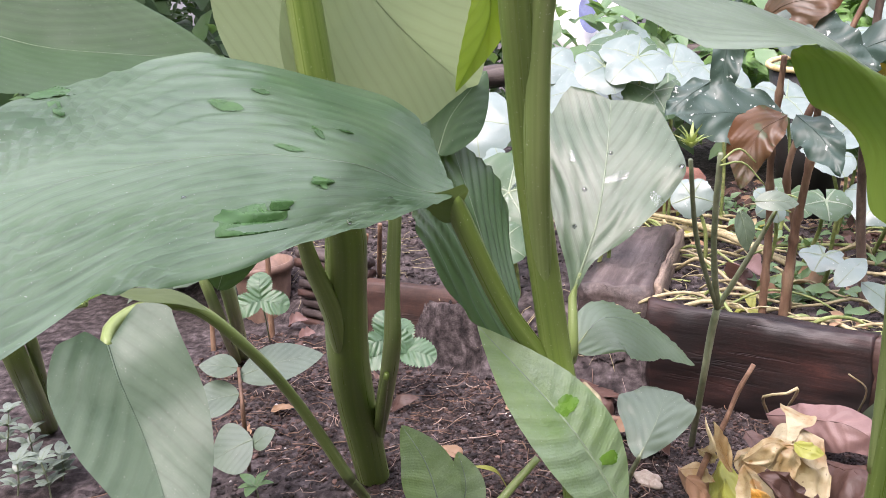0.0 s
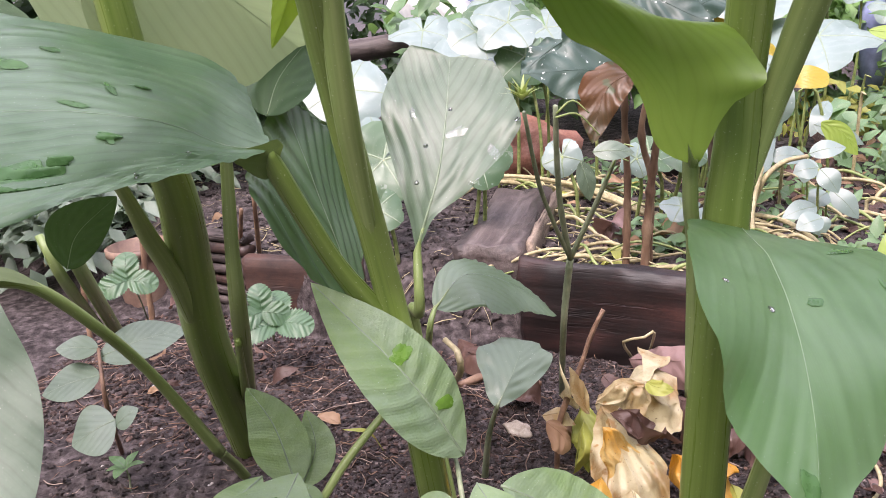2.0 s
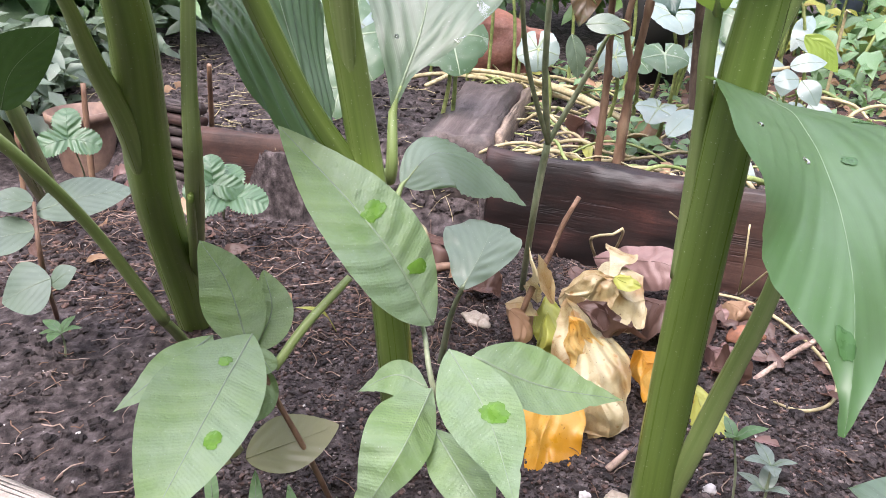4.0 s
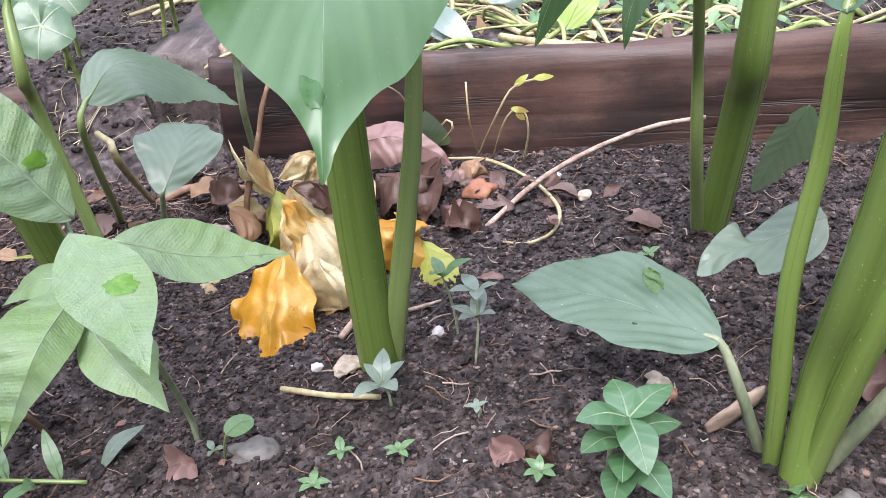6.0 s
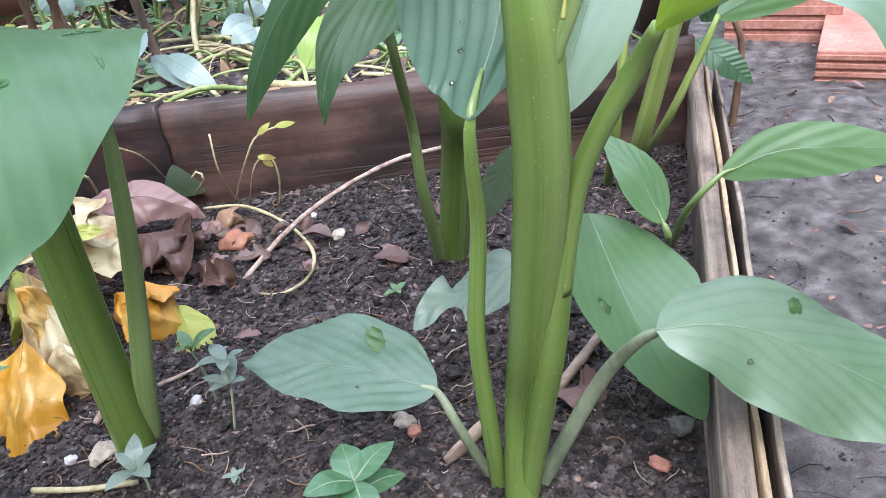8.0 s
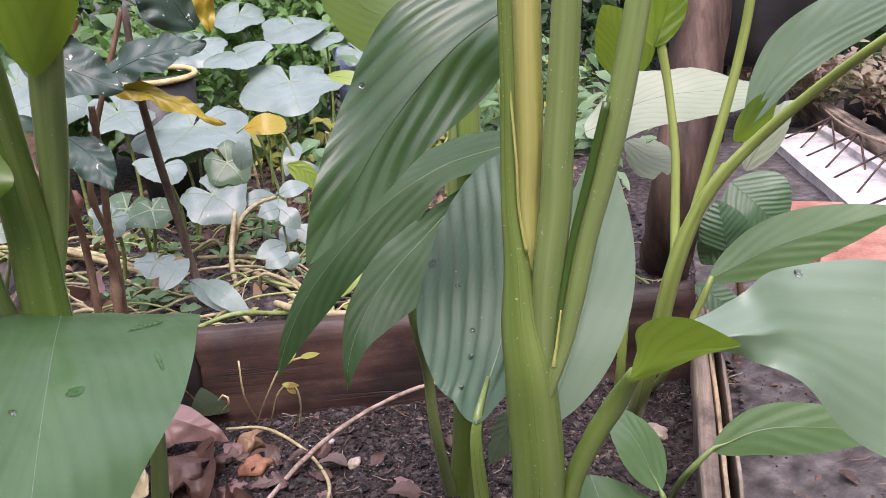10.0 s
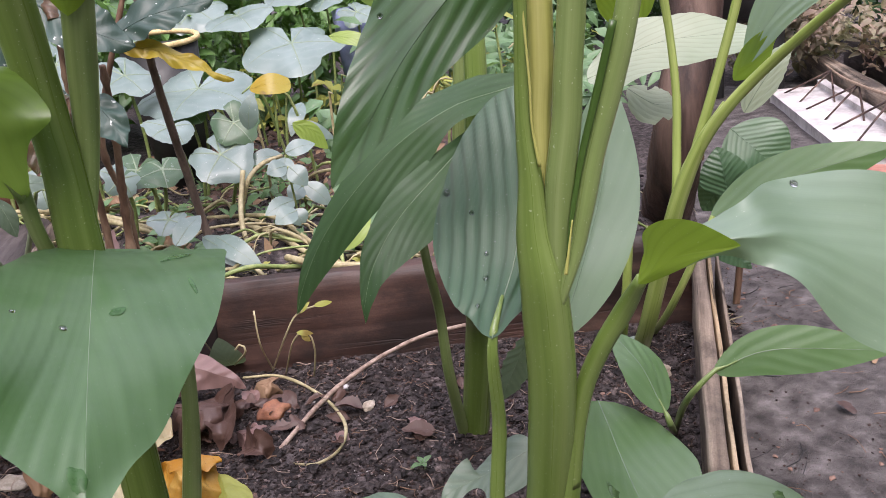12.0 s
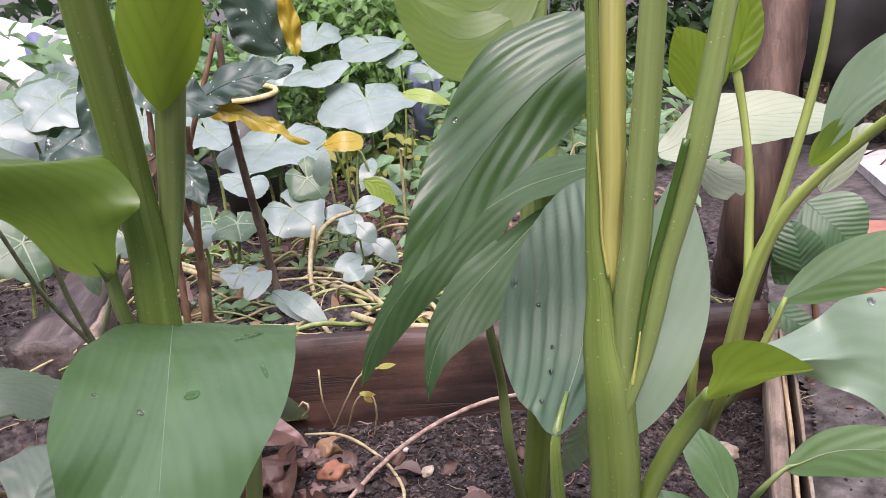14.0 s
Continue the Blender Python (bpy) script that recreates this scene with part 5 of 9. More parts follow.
# young plant by the edging
plant = turmeric((0.962, 0.679, 0.000), "small turmeric shoot with two narrow leaves by the edging")
leaf(plant, [(0.823, 0.537, 0.149), (0.822, 0.564, 0.182), (0.813, 0.596, 0.209)], (0.798, 0.572, 0.191), (0.852, 0.554, 0.160), TURMERIC_FRESH, pleat=0.0005, spacing=0.028, slant=3.0, stalk=[(0.968, 0.685, -0.005), (0.833, 0.542, 0.130)], stalk_r=0.003)
leaf(plant, [(0.852, 0.511, 0.189), (0.900, 0.490, 0.201), (0.982, 0.440, 0.191)], (0.902, 0.500, 0.219), (0.900, 0.481, 0.182), TURMERIC_FRESH, pleat=0.0002, spacing=0.03, slant=3.0, stalk=[(0.970, 0.686, -0.005), (0.843, 0.534, 0.153)], stalk_r=0.003)

# plant in the corner
plant = turmeric((1.0, 0.80, 0.0), "turmeric clump with many slender petioles in the bed's corner")
stem(plant, [(1.043, 0.839, -0.010), (0.992, 0.752, 0.100), (0.984, 0.715, 0.188), (0.984, 0.697, 0.245), (0.991, 0.685, 0.289), (1.002, 0.670, 0.332), (1.016, 0.653, 0.370)], [0.011, 0.0105, 0.0100, 0.0095, 0.0090, 0.0070, 0.003], STEM_BRIGHT, seed=23.0, n=40)
stem(plant, [(0.990, 0.685, 0.285), (1.002, 0.668, 0.332), (1.015, 0.651, 0.364), (1.034, 0.627, 0.397), (1.052, 0.584, 0.439), (1.060, 0.546, 0.469), (1.070, 0.518, 0.491), (1.085, 0.470, 0.530)], [0.003, 0.0062, 0.0062, 0.0058, 0.0052, 0.0047, 0.0044, 0.004], STEM_BRIGHT, "petiole", seed=24.0, n=40)
stem(plant, [(0.988, 0.689, 0.270), (0.996, 0.683, 0.295), (1.008, 0.679, 0.335), (1.026, 0.667, 0.409), (1.038, 0.659, 0.464), (1.044, 0.651, 0.516), (1.046, 0.641, 0.590)], [0.003, 0.0058, 0.0056, 0.0050, 0.0048, 0.0046, 0.004], STEM_BRIGHT, "petiole", seed=25.0, n=36)
stem(plant, [(0.982, 0.698, 0.230), (0.985, 0.691, 0.271), (0.995, 0.699, 0.317), (1.002, 0.705, 0.375), (1.002, 0.712, 0.434), (0.997, 0.716, 0.480), (0.993, 0.717, 0.500)], [0.003, 0.0050, 0.0048, 0.0044, 0.0042, 0.0048, 0.002], STEM_BRIGHT, "petiole", seed=26.0, n=36)
stem(plant, [(1.033, 0.859, -0.010), (0.980, 0.777, 0.110), (0.988, 0.763, 0.270)], [0.0065, 0.0058, 0.0045], STEM_BRIGHT, "petiole", seed=27.0)
stem(plant, [(1.129, 0.897, -0.010), (1.050, 0.774, 0.096), (1.063, 0.733, 0.190), (1.076, 0.729, 0.220)], [0.0055, 0.0052, 0.0046, 0.003], STEM_BRIGHT, "petiole", seed=28.0)
leaf(plant, [(1.026, 0.652, 0.390), (1.041, 0.633, 0.425), (1.052, 0.617, 0.438)], (1.034, 0.648, 0.420), (1.045, 0.622, 0.412), TURMERIC_YOUNG, "long", pleat=0.0, rib=0.0, name="leaf_base", label="yellow-green rolled base of the leaf")
leaf(plant, [(1.074, 0.731, 0.216), (1.134, 0.676, 0.259), (1.212, 0.595, 0.295)], (1.136, 0.701, 0.281), (1.145, 0.655, 0.238), TURMERIC_FRESH, pleat=0.0006, spacing=0.034, slant=3.0)
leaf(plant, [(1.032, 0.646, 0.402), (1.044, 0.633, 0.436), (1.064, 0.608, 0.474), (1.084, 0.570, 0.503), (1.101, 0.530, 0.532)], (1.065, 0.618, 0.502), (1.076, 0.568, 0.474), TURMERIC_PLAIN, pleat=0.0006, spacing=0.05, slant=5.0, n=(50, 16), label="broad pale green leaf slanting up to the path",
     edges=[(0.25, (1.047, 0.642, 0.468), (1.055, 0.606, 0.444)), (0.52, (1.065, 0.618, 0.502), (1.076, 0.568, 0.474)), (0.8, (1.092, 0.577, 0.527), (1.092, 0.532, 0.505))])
leaf(plant, [(1.024, 0.88, 0.378), (1.042, 0.868, 0.385), (1.07, 0.848, 0.404), (1.105, 0.818, 0.414), (1.143, 0.782, 0.415), (1.173, 0.749, 0.413)], (1.112, 0.844, 0.442), (1.074, 0.8, 0.387), TURMERIC_WHITE, pleat=0.0006, wave=0.003, n=(50, 16), label="bleached greenish white leaf",
     edges=[(0.1, (1.044, 0.894, 0.395), (1.014, 0.848, 0.373)), (0.2, (1.058, 0.886, 0.414), (1.03, 0.835, 0.37)), (0.38, (1.087, 0.866, 0.438), (1.051, 0.819, 0.376)), (0.58, (1.122, 0.835, 0.441), (1.086, 0.79, 0.389)), (0.8, (1.161, 0.795, 0.432), (1.123, 0.754, 0.394)), (0.93, (1.18, 0.772, 0.42), (1.142, 0.737, 0.406))])
leaf(plant, [(1.164, 0.764, 0.32), (1.182, 0.754, 0.354), (1.203, 0.739, 0.389), (1.213, 0.729, 0.393)], (1.192, 0.777, 0.366), (1.186, 0.722, 0.365), TURMERIC_WHITE, pleat=0.001, label="narrow whitish leaf with a twisted blade")
leaf(plant, [(0.988, 0.717, 0.482), (0.997, 0.712, 0.510), (1.009, 0.702, 0.560)], (0.976, 0.728, 0.525), (1.014, 0.697, 0.520), TURMERIC_YOUNG, label="yellow-green young leaf")
plant = turmeric((0.95, 1.12, 0.11), "turmeric plant in the raised bed with bright young leaves")
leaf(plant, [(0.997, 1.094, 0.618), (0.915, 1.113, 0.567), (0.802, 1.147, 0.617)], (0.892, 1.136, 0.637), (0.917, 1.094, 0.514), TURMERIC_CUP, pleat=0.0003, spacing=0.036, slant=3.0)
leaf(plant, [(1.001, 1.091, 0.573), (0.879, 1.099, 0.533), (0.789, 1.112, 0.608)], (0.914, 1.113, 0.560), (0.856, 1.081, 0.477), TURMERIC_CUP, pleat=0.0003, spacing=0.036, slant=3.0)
leaf(plant, [(1.233, 1.04, 0.403), (1.227, 1.052, 0.457), (1.21, 1.07, 0.514)], (1.209, 1.092, 0.451), (1.257, 1.012, 0.457), TURMERIC_YOUNG, pleat=0.001, spacing=0.036, slant=3.0)
stem(plant, [(0.997, 1.209, 0.110), (0.974, 1.122, 0.336), (1.010, 1.102, 0.603)], [0.012, 0.011, 0.009], STEM_PALE, seed=29.0)

# ---- small builders ----
def blade(parent, base, tip, width, mat, up=(0, 0, 1), bend=0.1, prof="turmeric", **kw):
    """A leaf from base to tip whose face looks towards up and which bows by a share of its length."""
    base, tip = Vector(base), Vector(tip)
    run = tip - base
    side = run.cross(Vector(up)).normalized()
    nrm = side.cross(run).normalized()
    mid = (base + tip) / 2 + nrm * bend * run.length
    kw.setdefault("n", (16, 5))
    kw.setdefault("pleat", 0.0)
    kw.setdefault("rib", 0.0007)
    return leaf(parent, [base, mid, tip], mid - side * width / 2, mid + side * width / 2, mat, prof, **kw)


def rod(name, label, category, pts, radii, mat, n=16, sides=8, rough=0.25, group=""):
    """A loose stick, root or stalk that lies or stands by itself."""
    ob = part(name, tube(pts, radii, n, sides, rough, seed=pts[0][0] * 31), mat)
    return tagged(ob, label, category, group)


def squash_leaf(parent, centre, radius, normal, mat, foot=None, seed=0.0, lobes=5, depth=0.14, turn=0.0):
    """A broad five-lobed leaf, cupped to its stalk, with a slit where the stalk joins it."""
    c, nrm = Vector(centre), Vector(normal).normalized()
    ex = nrm.cross(Vector((0.2, 1, 0.1))).normalized()
    ey = nrm.cross(ex)
    bm = bmesh.new()
    uvl = bm.loops.layers.uv.new("UVMap")
    rings, A = 7, 44
    rows, uvs = [], {}
    for i in range(1, rings + 1):
        row = []
        for k in range(A + 1):
            a = -math.pi + 0.16 + (2 * math.pi - 0.32) * k / A
            edge = 1 - depth * (0.5 - 0.5 * math.cos(lobes * a)) ** 1.5 + 0.07 * noise.noise(Vector((a * 2.3, seed, 1))) + 0.018 * math.sin(a * 21 + seed)
            edge *= 0.84 + 0.16 * math.cos(a / 2)
            q = i / rings
            d = radius * edge * q
            h = radius * (0.16 * q ** 1.3 - 0.22 * q ** 3) + radius * 0.09 * q * q * math.sin(2.0 * a + seed * 5) + radius * 0.05 * q * noise.noise(Vector((q * 4, a * 2, seed)))
            h -= 0.03 * radius * q * abs(math.cos(lobes * a / 2))
            v = bm.verts.new(c + (ex * math.cos(a + turn) + ey * math.sin(a + turn)) * d + nrm * h)
            uvs[v] = (a * radius * 0.35, d)
            row.append(v)
        rows.append(row)
    hub = bm.verts.new(c)
    uvs[hub] = (0, 0)
    for k in range(A):
        bm.faces.new((hub, rows[0][k], rows[0][k + 1]))
    for a, b in zip(rows, rows[1:]):
        for k in range(A):
            bm.faces.new((a[k], b[k], b[k + 1], a[k + 1]))
    for f in bm.faces:
        for loop in f.loops:
            loop[uvl].uv = uvs[loop.vert]
    spine = [hub.co.copy()] + [v.co.copy() for row in rows for v in row]
    ob = part("leaf", bm, mat, parent)
    # raised veins from the stalk to the lobes
    for m in range(lobes):
        vb = bmesh.new()
        a = 2 * math.pi * m / lobes
        a = (a + math.pi) % (2 * math.pi) - math.pi
        if abs(a) > 2.8:
            a = 2.7
        k = min(range(A + 1), key=lambda q: abs(-math.pi + 0.16 + (2 * math.pi - 0.32) * q / A - a))
        pts = [spine[0]] + [spine[1 + i * (A + 1) + k] for i in range(rings)]
        side = (pts[-1] - pts[0]).cross(nrm).normalized()
        strip = []
        for i, p in enumerate(pts):
            w = 0.0016 * (1 - 0.8 * i / rings) + 0.0003
            strip.append([vb.verts.new(p + side * w + nrm * 0.0003), vb.verts.new(p + nrm * (0.0004 + w * 0.6)), vb.verts.new(p - side * w + nrm * 0.0003)])
        for p, q in zip(strip, strip[1:]):
            vb.faces.new((p[0], p[1], q[1], q[0]))
            vb.faces.new((p[1], p[2], q[2], q[1]))
        part("vein", vb, RIB_PALE, ob)
    if foot:
        foot = Vector(foot)
        part("stalk", tube([foot, foot.lerp(c, 0.5) + Vector((0.01, -0.012, 0.015)), c], [0.0042, 0.0036, 0.003], 10, 6), VINE_GREEN, ob)
    return ob


# ---- saplings ----
sap = thing("sapling", "young sapling with soft light green dusty leaves", "plant", (0.262, 0.715, 0.0), "saplings")
K = (0.231, 0.665, 0.175)
part("stem", tube([(0.258, 0.696, -0.005), (0.258, 0.705, 0.020), (0.248, 0.686, 0.107), K, (0.225, 0.700, 0.198), (0.219, 0.699, 0.211)], [0.0028, 0.0026, 0.0024, 0.0022, 0.0018, 0.0014], 22, 8, 0.1), STEM_GREY, sap)
big_leaf = leaf(sap, [(0.232, 0.691, 0.207), (0.194, 0.693, 0.276), (0.128, 0.723, 0.342)], (0.164, 0.663, 0.284), (0.221, 0.703, 0.285), SAPLING, "long", pleat=0.0004, spacing=0.018, slant=0.5, rib=0.0013, cup=-0.05, n=(56, 16), label="large light green leaf with two wet patches")
leaf(sap, [(0.231, 0.660, 0.175), (0.212, 0.595, 0.170), (0.178, 0.581, 0.118)], (0.187, 0.605, 0.176), (0.229, 0.604, 0.162), SAPLING, "drip", pleat=0.0005, spacing=0.016, slant=0.5, rib=0.0006, cup=-0.1)
top_leaf = leaf(sap, [(0.242, 0.630, 0.222), (0.265, 0.589, 0.199), (0.279, 0.540, 0.170)], (0.236, 0.589, 0.203), (0.286, 0.595, 0.195), SAPLING, "drip", pleat=0.0005, spacing=0.016, slant=0.5, rib=0.0006, cup=-0.1)
leaf(sap, [(0.258, 0.656, 0.202), (0.302, 0.661, 0.177), (0.364, 0.667, 0.159)], (0.298, 0.686, 0.192), (0.298, 0.638, 0.170), SAPLING, "drip", pleat=0.0005, spacing=0.016, slant=0.5, rib=0.0011)
leaf(sap, [(0.232, 0.632, 0.162), (0.253, 0.594, 0.149), (0.275, 0.572, 0.122)], (0.234, 0.592, 0.148), (0.278, 0.605, 0.138), SAPLING, "drip", pleat=0.0005, spacing=0.016, slant=0.5, rib=0.001)
leaf(sap, [(0.228, 0.664, 0.173), (0.206, 0.667, 0.181), (0.180, 0.663, 0.170)], (0.204, 0.681, 0.184), (0.205, 0.650, 0.175), SAPLING, "drip", pleat=0.0005, spacing=0.016, slant=0.5, rib=0.001)
sap = thing("sapling", "young sapling with dusty light green and fading leaves", "plant", (0.15, 0.775, 0.0), "saplings")
part("stem", tube([(0.140, 0.758, -0.005), (0.130, 0.722, 0.073), (0.111, 0.718, 0.126), (0.098, 0.722, 0.160), (0.095, 0.724, 0.171)], [0.0025, 0.0024, 0.0022, 0.002, 0.0015], 20, 8, 0.1), STEM_BROWN, sap)
part("twig", tube([(0.109, 0.725, 0.152), (0.133, 0.743, 0.180), (0.166, 0.765, 0.210)], [0.004, 0.0038, 0.003], 12, 8, 0.1), STEM_PALE, sap)
low_leaf = leaf(sap, [(0.101, 0.703, 0.194), (0.083, 0.612, 0.172), (0.057, 0.539, 0.131)], (0.047, 0.622, 0.187), (0.114, 0.617, 0.169), SAPLING, "drip", pleat=0.0005, spacing=0.018, slant=0.5, rib=0.0007, cup=-0.08, n=(48, 14))
leaf(sap, [(0.070, 0.710, 0.189), (0.044, 0.668, 0.182), (0.016, 0.648, 0.165)], (0.050, 0.697, 0.193), (0.053, 0.649, 0.174), SAPLING, "drip", pleat=0.0005, rib=0.001)
leaf(sap, [(0.092, 0.723, 0.170), (0.080, 0.731, 0.219), (0.059, 0.742, 0.251)], (0.057, 0.725, 0.215), (0.102, 0.732, 0.223), SAPLING, "turmeric", pleat=0.0005, spacing=0.016, slant=0.5, rib=0.001)
leaf(sap, [(0.094, 0.728, 0.165), (0.108, 0.740, 0.194), (0.102, 0.751, 0.223)], (0.091, 0.740, 0.196), (0.124, 0.740, 0.189), SAPLING, "turmeric", pleat=0.0005, spacing=0.016, slant=0.5, rib=0.001)
leaf(sap, [(0.084, 0.708, 0.080), (0.118, 0.722, 0.085), (0.154, 0.739, 0.090)], (0.110, 0.744, 0.097), (0.121, 0.702, 0.072), BROWNGREEN, "turmeric", pleat=0.0006, rib=0.0009)
leaf(sap, [(0.083, 0.709, 0.088), (0.072, 0.702, 0.099), (0.050, 0.690, 0.087)], (0.072, 0.719, 0.109), (0.070, 0.694, 0.082), BROWNGREEN, "turmeric", pleat=0.0006, rib=0.0009)
leaf(sap, [(0.104, 0.724, 0.151), (0.101, 0.713, 0.135), (0.089, 0.707, 0.121)], (0.086, 0.716, 0.140), (0.114, 0.713, 0.133), SAPLING, "blunt", pleat=0.0008, rib=0.0008, cup=-0.3)
leaf(sap, [(0.095, 0.724, 0.170), (0.104, 0.718, 0.162), (0.110, 0.711, 0.157)], (0.110, 0.723, 0.165), (0.098, 0.714, 0.159), SAPLING, "blunt", pleat=0.0006, rib=0.0008)

# ---- other small plants of the bed ----
herb = thing("herb", "weed with one grey-green heart-shaped leaf", "plant", (0.25, 0.95, 0.0))
leaf(herb, [(0.258, 0.909, 0.130), (0.278, 0.940, 0.154), (0.293, 0.979, 0.172)], (0.243, 0.945, 0.165), (0.307, 0.950, 0.144), GREYLEAF, "blunt", pleat=0.0005, spacing=0.014, slant=0.8, n=(40, 14), wave=0.002, label="grey-green shield-shaped leaf",
     edges=[(0.12, (0.251, 0.914, 0.136), (0.268, 0.913, 0.130)), (0.4, (0.244, 0.935, 0.156), (0.295, 0.935, 0.136)), (0.75, (0.243, 0.960, 0.176), (0.322, 0.968, 0.154)), (0.92, (0.262, 0.970, 0.178), (0.312, 0.977, 0.164))], stalk=[(0.236, 0.986, -0.004), (0.246, 0.944, 0.076)], stalk_r=0.0034, rib_mat=STEM_GREY)

bush = thing("flowering_weed", "tall knotty grey-green weed with a seed head", "plant", (0.37, 1.10, 0.0))
FORK = (0.354, 1.041, 0.241)
part("stem", tube([(0.347, 1.185, -0.010), (0.345, 1.074, 0.140), (0.351, 1.058, 0.204), FORK], [0.0042, 0.004, 0.0046, 0.0042], 18, 9, 0.12), STEM_GREY, bush)
for tip, mid, r in (((0.304, 0.891, 0.432), (0.321, 0.965, 0.339), 0.0028), ((0.336, 0.930, 0.430), (0.340, 0.983, 0.333), 0.0036), ((0.399, 0.985, 0.361), (0.381, 1.008, 0.311), 0.0032)):
    part("branch", tube([FORK, mid, tip], [r, r * 0.9, r * 0.7], 14, 8, 0.15), STEM_GREY, bush)
for tip, foot in (((0.413, 0.983, 0.360), (0.391, 0.990, 0.342)), ((0.417, 0.975, 0.376), (0.396, 0.984, 0.355)), ((0.368, 0.933, 0.420), (0.337, 0.930, 0.423)), ((0.379, 0.944, 0.396), (0.336, 0.930, 0.419))):
    part("tendril", tube([foot, Vector(foot).lerp(Vector(tip), 0.5) + Vector((0, 0, 0.012)), tip], [0.0012, 0.001, 0.0007], 8, 5), VINE_GREEN, bush)
for k in range(26):
    a, e = k * 2.4, 0.3 + 0.9 * ((k * 7) % 26) / 26
    c = Vector((0.303, 0.881, 0.444))
    d = Vector((math.cos(a) * math.cos(e), math.sin(a) * math.cos(e), math.sin(e))) * (0.014 + 0.012 * ((k * 5) % 7) / 7)
    blade(bush, c, c + d, 0.0034, VINE_GREEN_LEAF, bend=0.1, n=(6, 2), rib=0, name="bud")
blade(bush, (0.374, 0.965, 0.376), (0.416, 0.966, 0.372), 0.022, GREYLEAF, up=(0.1, -0.8, 0.6))
blade(bush, (0.363, 0.975, 0.366), (0.371, 0.977, 0.323), 0.02, GREYLEAF, up=(0.1, -0.8, 0.6))

mint = thing("herb", "bushy herb with rosettes of glossy green oval leaves", "plant", (0.535, 0.535, 0.0))
part("stem", tube([(0.535, 0.54, -0.005), (0.53, 0.52, 0.05), (0.529, 0.494, 0.095)], [0.003, 0.0026, 0.002], 10, 7), STEM_GREY, mint)
M = (0.528, 0.492, 0.096)
for tip, base, w in (((0.534, 0.525, 0.100), M, 0.021), ((0.563, 0.505, 0.100), M, 0.020), ((0.495, 0.490, 0.107), M, 0.023), ((0.522, 0.457, 0.086), M, 0.022), ((0.563, 0.495, 0.078), (0.531, 0.497, 0.080), 0.021),
                     ((0.494, 0.482, 0.090), (0.526, 0.497, 0.077), 0.022), ((0.534, 0.454, 0.066), (0.530, 0.492, 0.062), 0.022), ((0.520, 0.535, 0.075), (0.528, 0.503, 0.073), 0.020),
                     ((0.502, 0.460, 0.066), (0.525, 0.492, 0.060), 0.021), ((0.510, 0.464, 0.078), (0.525, 0.491, 0.071), 0.018), ((0.541, 0.481, 0.063), (0.528, 0.495, 0.064), 0.018)):
    blade(mint, base, tip, w, MINT, bend=0.12, prof="turmeric", n=(16, 6), slant=0.6)


def seedling(at, height, leaves, size, mat, label, tilt=0.5, seed=0, pairs=1):
    """A small plant: a thin stem with pairs of oval leaves."""
    at = Vector(at)
    t = thing("seedling", label, "plant", at, "seedlings in the bed")
    rnd = random.Random(seed)
    top = at + Vector((rnd.uniform(-0.2, 0.2) * height, rnd.uniform(-0.2, 0.2) * height, height))
    part("stem", tube([at - Vector((0, 0, 0.004)), at.lerp(top, 0.5) + Vector((0.002, 0, 0)), top], [0.0013, 0.0012, 0.0009], 8, 6), STEM_GREY, t)
    for p in range(pairs):
        c = at.lerp(top, 1 - 0.35 * p)
        for k in range(leaves):
            a = 2 * math.pi * k / leaves + rnd.uniform(-0.4, 0.4) + p * 0.8
            s = size * rnd.uniform(0.75, 1.15)
            d = Vector((math.cos(a), math.sin(a), tilt * rnd.uniform(0.3, 1.0))).normalized()
            blade(t, c, c + d * s, s * 0.48, mat, bend=0.14, n=(10, 4), prof="turmeric")
    return t


seedling((0.412, 0.678, -0.000), 0.022, 5, 0.030, SEEDLING, "small blue-grey seedling beside the thick stem", 0.9, 1)
seedling((0.492, 0.709, -0.000), 0.060, 4, 0.026, SEEDLING, "upright greyish seedling with drooping lower leaves", 0.5, 2, 2)
seedling((0.489, 0.748, 0.000), 0.065, 3, 0.030, SMALLGREEN, "upright seedling with fresh green top leaves", 0.7, 3)
seedling((0.367, 0.630, -0.000), 0.012, 4, 0.013, SMALLGREEN, "tiny seedling with round green leaves", 0.3, 4)
seedling((0.406, 0.613, 0.000), 0.012, 5, 0.012, SMALLGREEN, "tiny seedling with round green leaves", 0.3, 5)
seedling((0.490, 0.551, 0.000), 0.014, 6, 0.013, SMALLGREEN, "tiny seedling with narrow green leaves", 0.5, 6)
seedling((0.475, 0.644, 0.000), 0.006, 4, 0.012, SEEDLING, "tiny pale seedling on the soil", 0.3, 7)
seedling((0.274, 0.670, 0.000), 0.010, 3, 0.010, SEEDLING, "tiny pale seedling on the soil", 0.3, 8)
seedling((0.342, 0.606, 0.000), 0.010, 5, 0.012, SMALLGREEN, "tiny seedling with round green leaves", 0.3, 9)
seedling((1.016, 0.821, 0.000), 0.04, 5, 0.02, SEEDLING, "small round-leaved seedling near the corner", 0.5, 10)
seedling((0.699, 0.794, 0.000), 0.01, 4, 0.016, SMALLGREEN, "tiny creeping green weed", 0.3, 11)
seedling((-0.199, 1.006, 0.000), 0.03, 5, 0.03, SMALLGREEN, "small weed with rounded leaves", 0.5, 12)
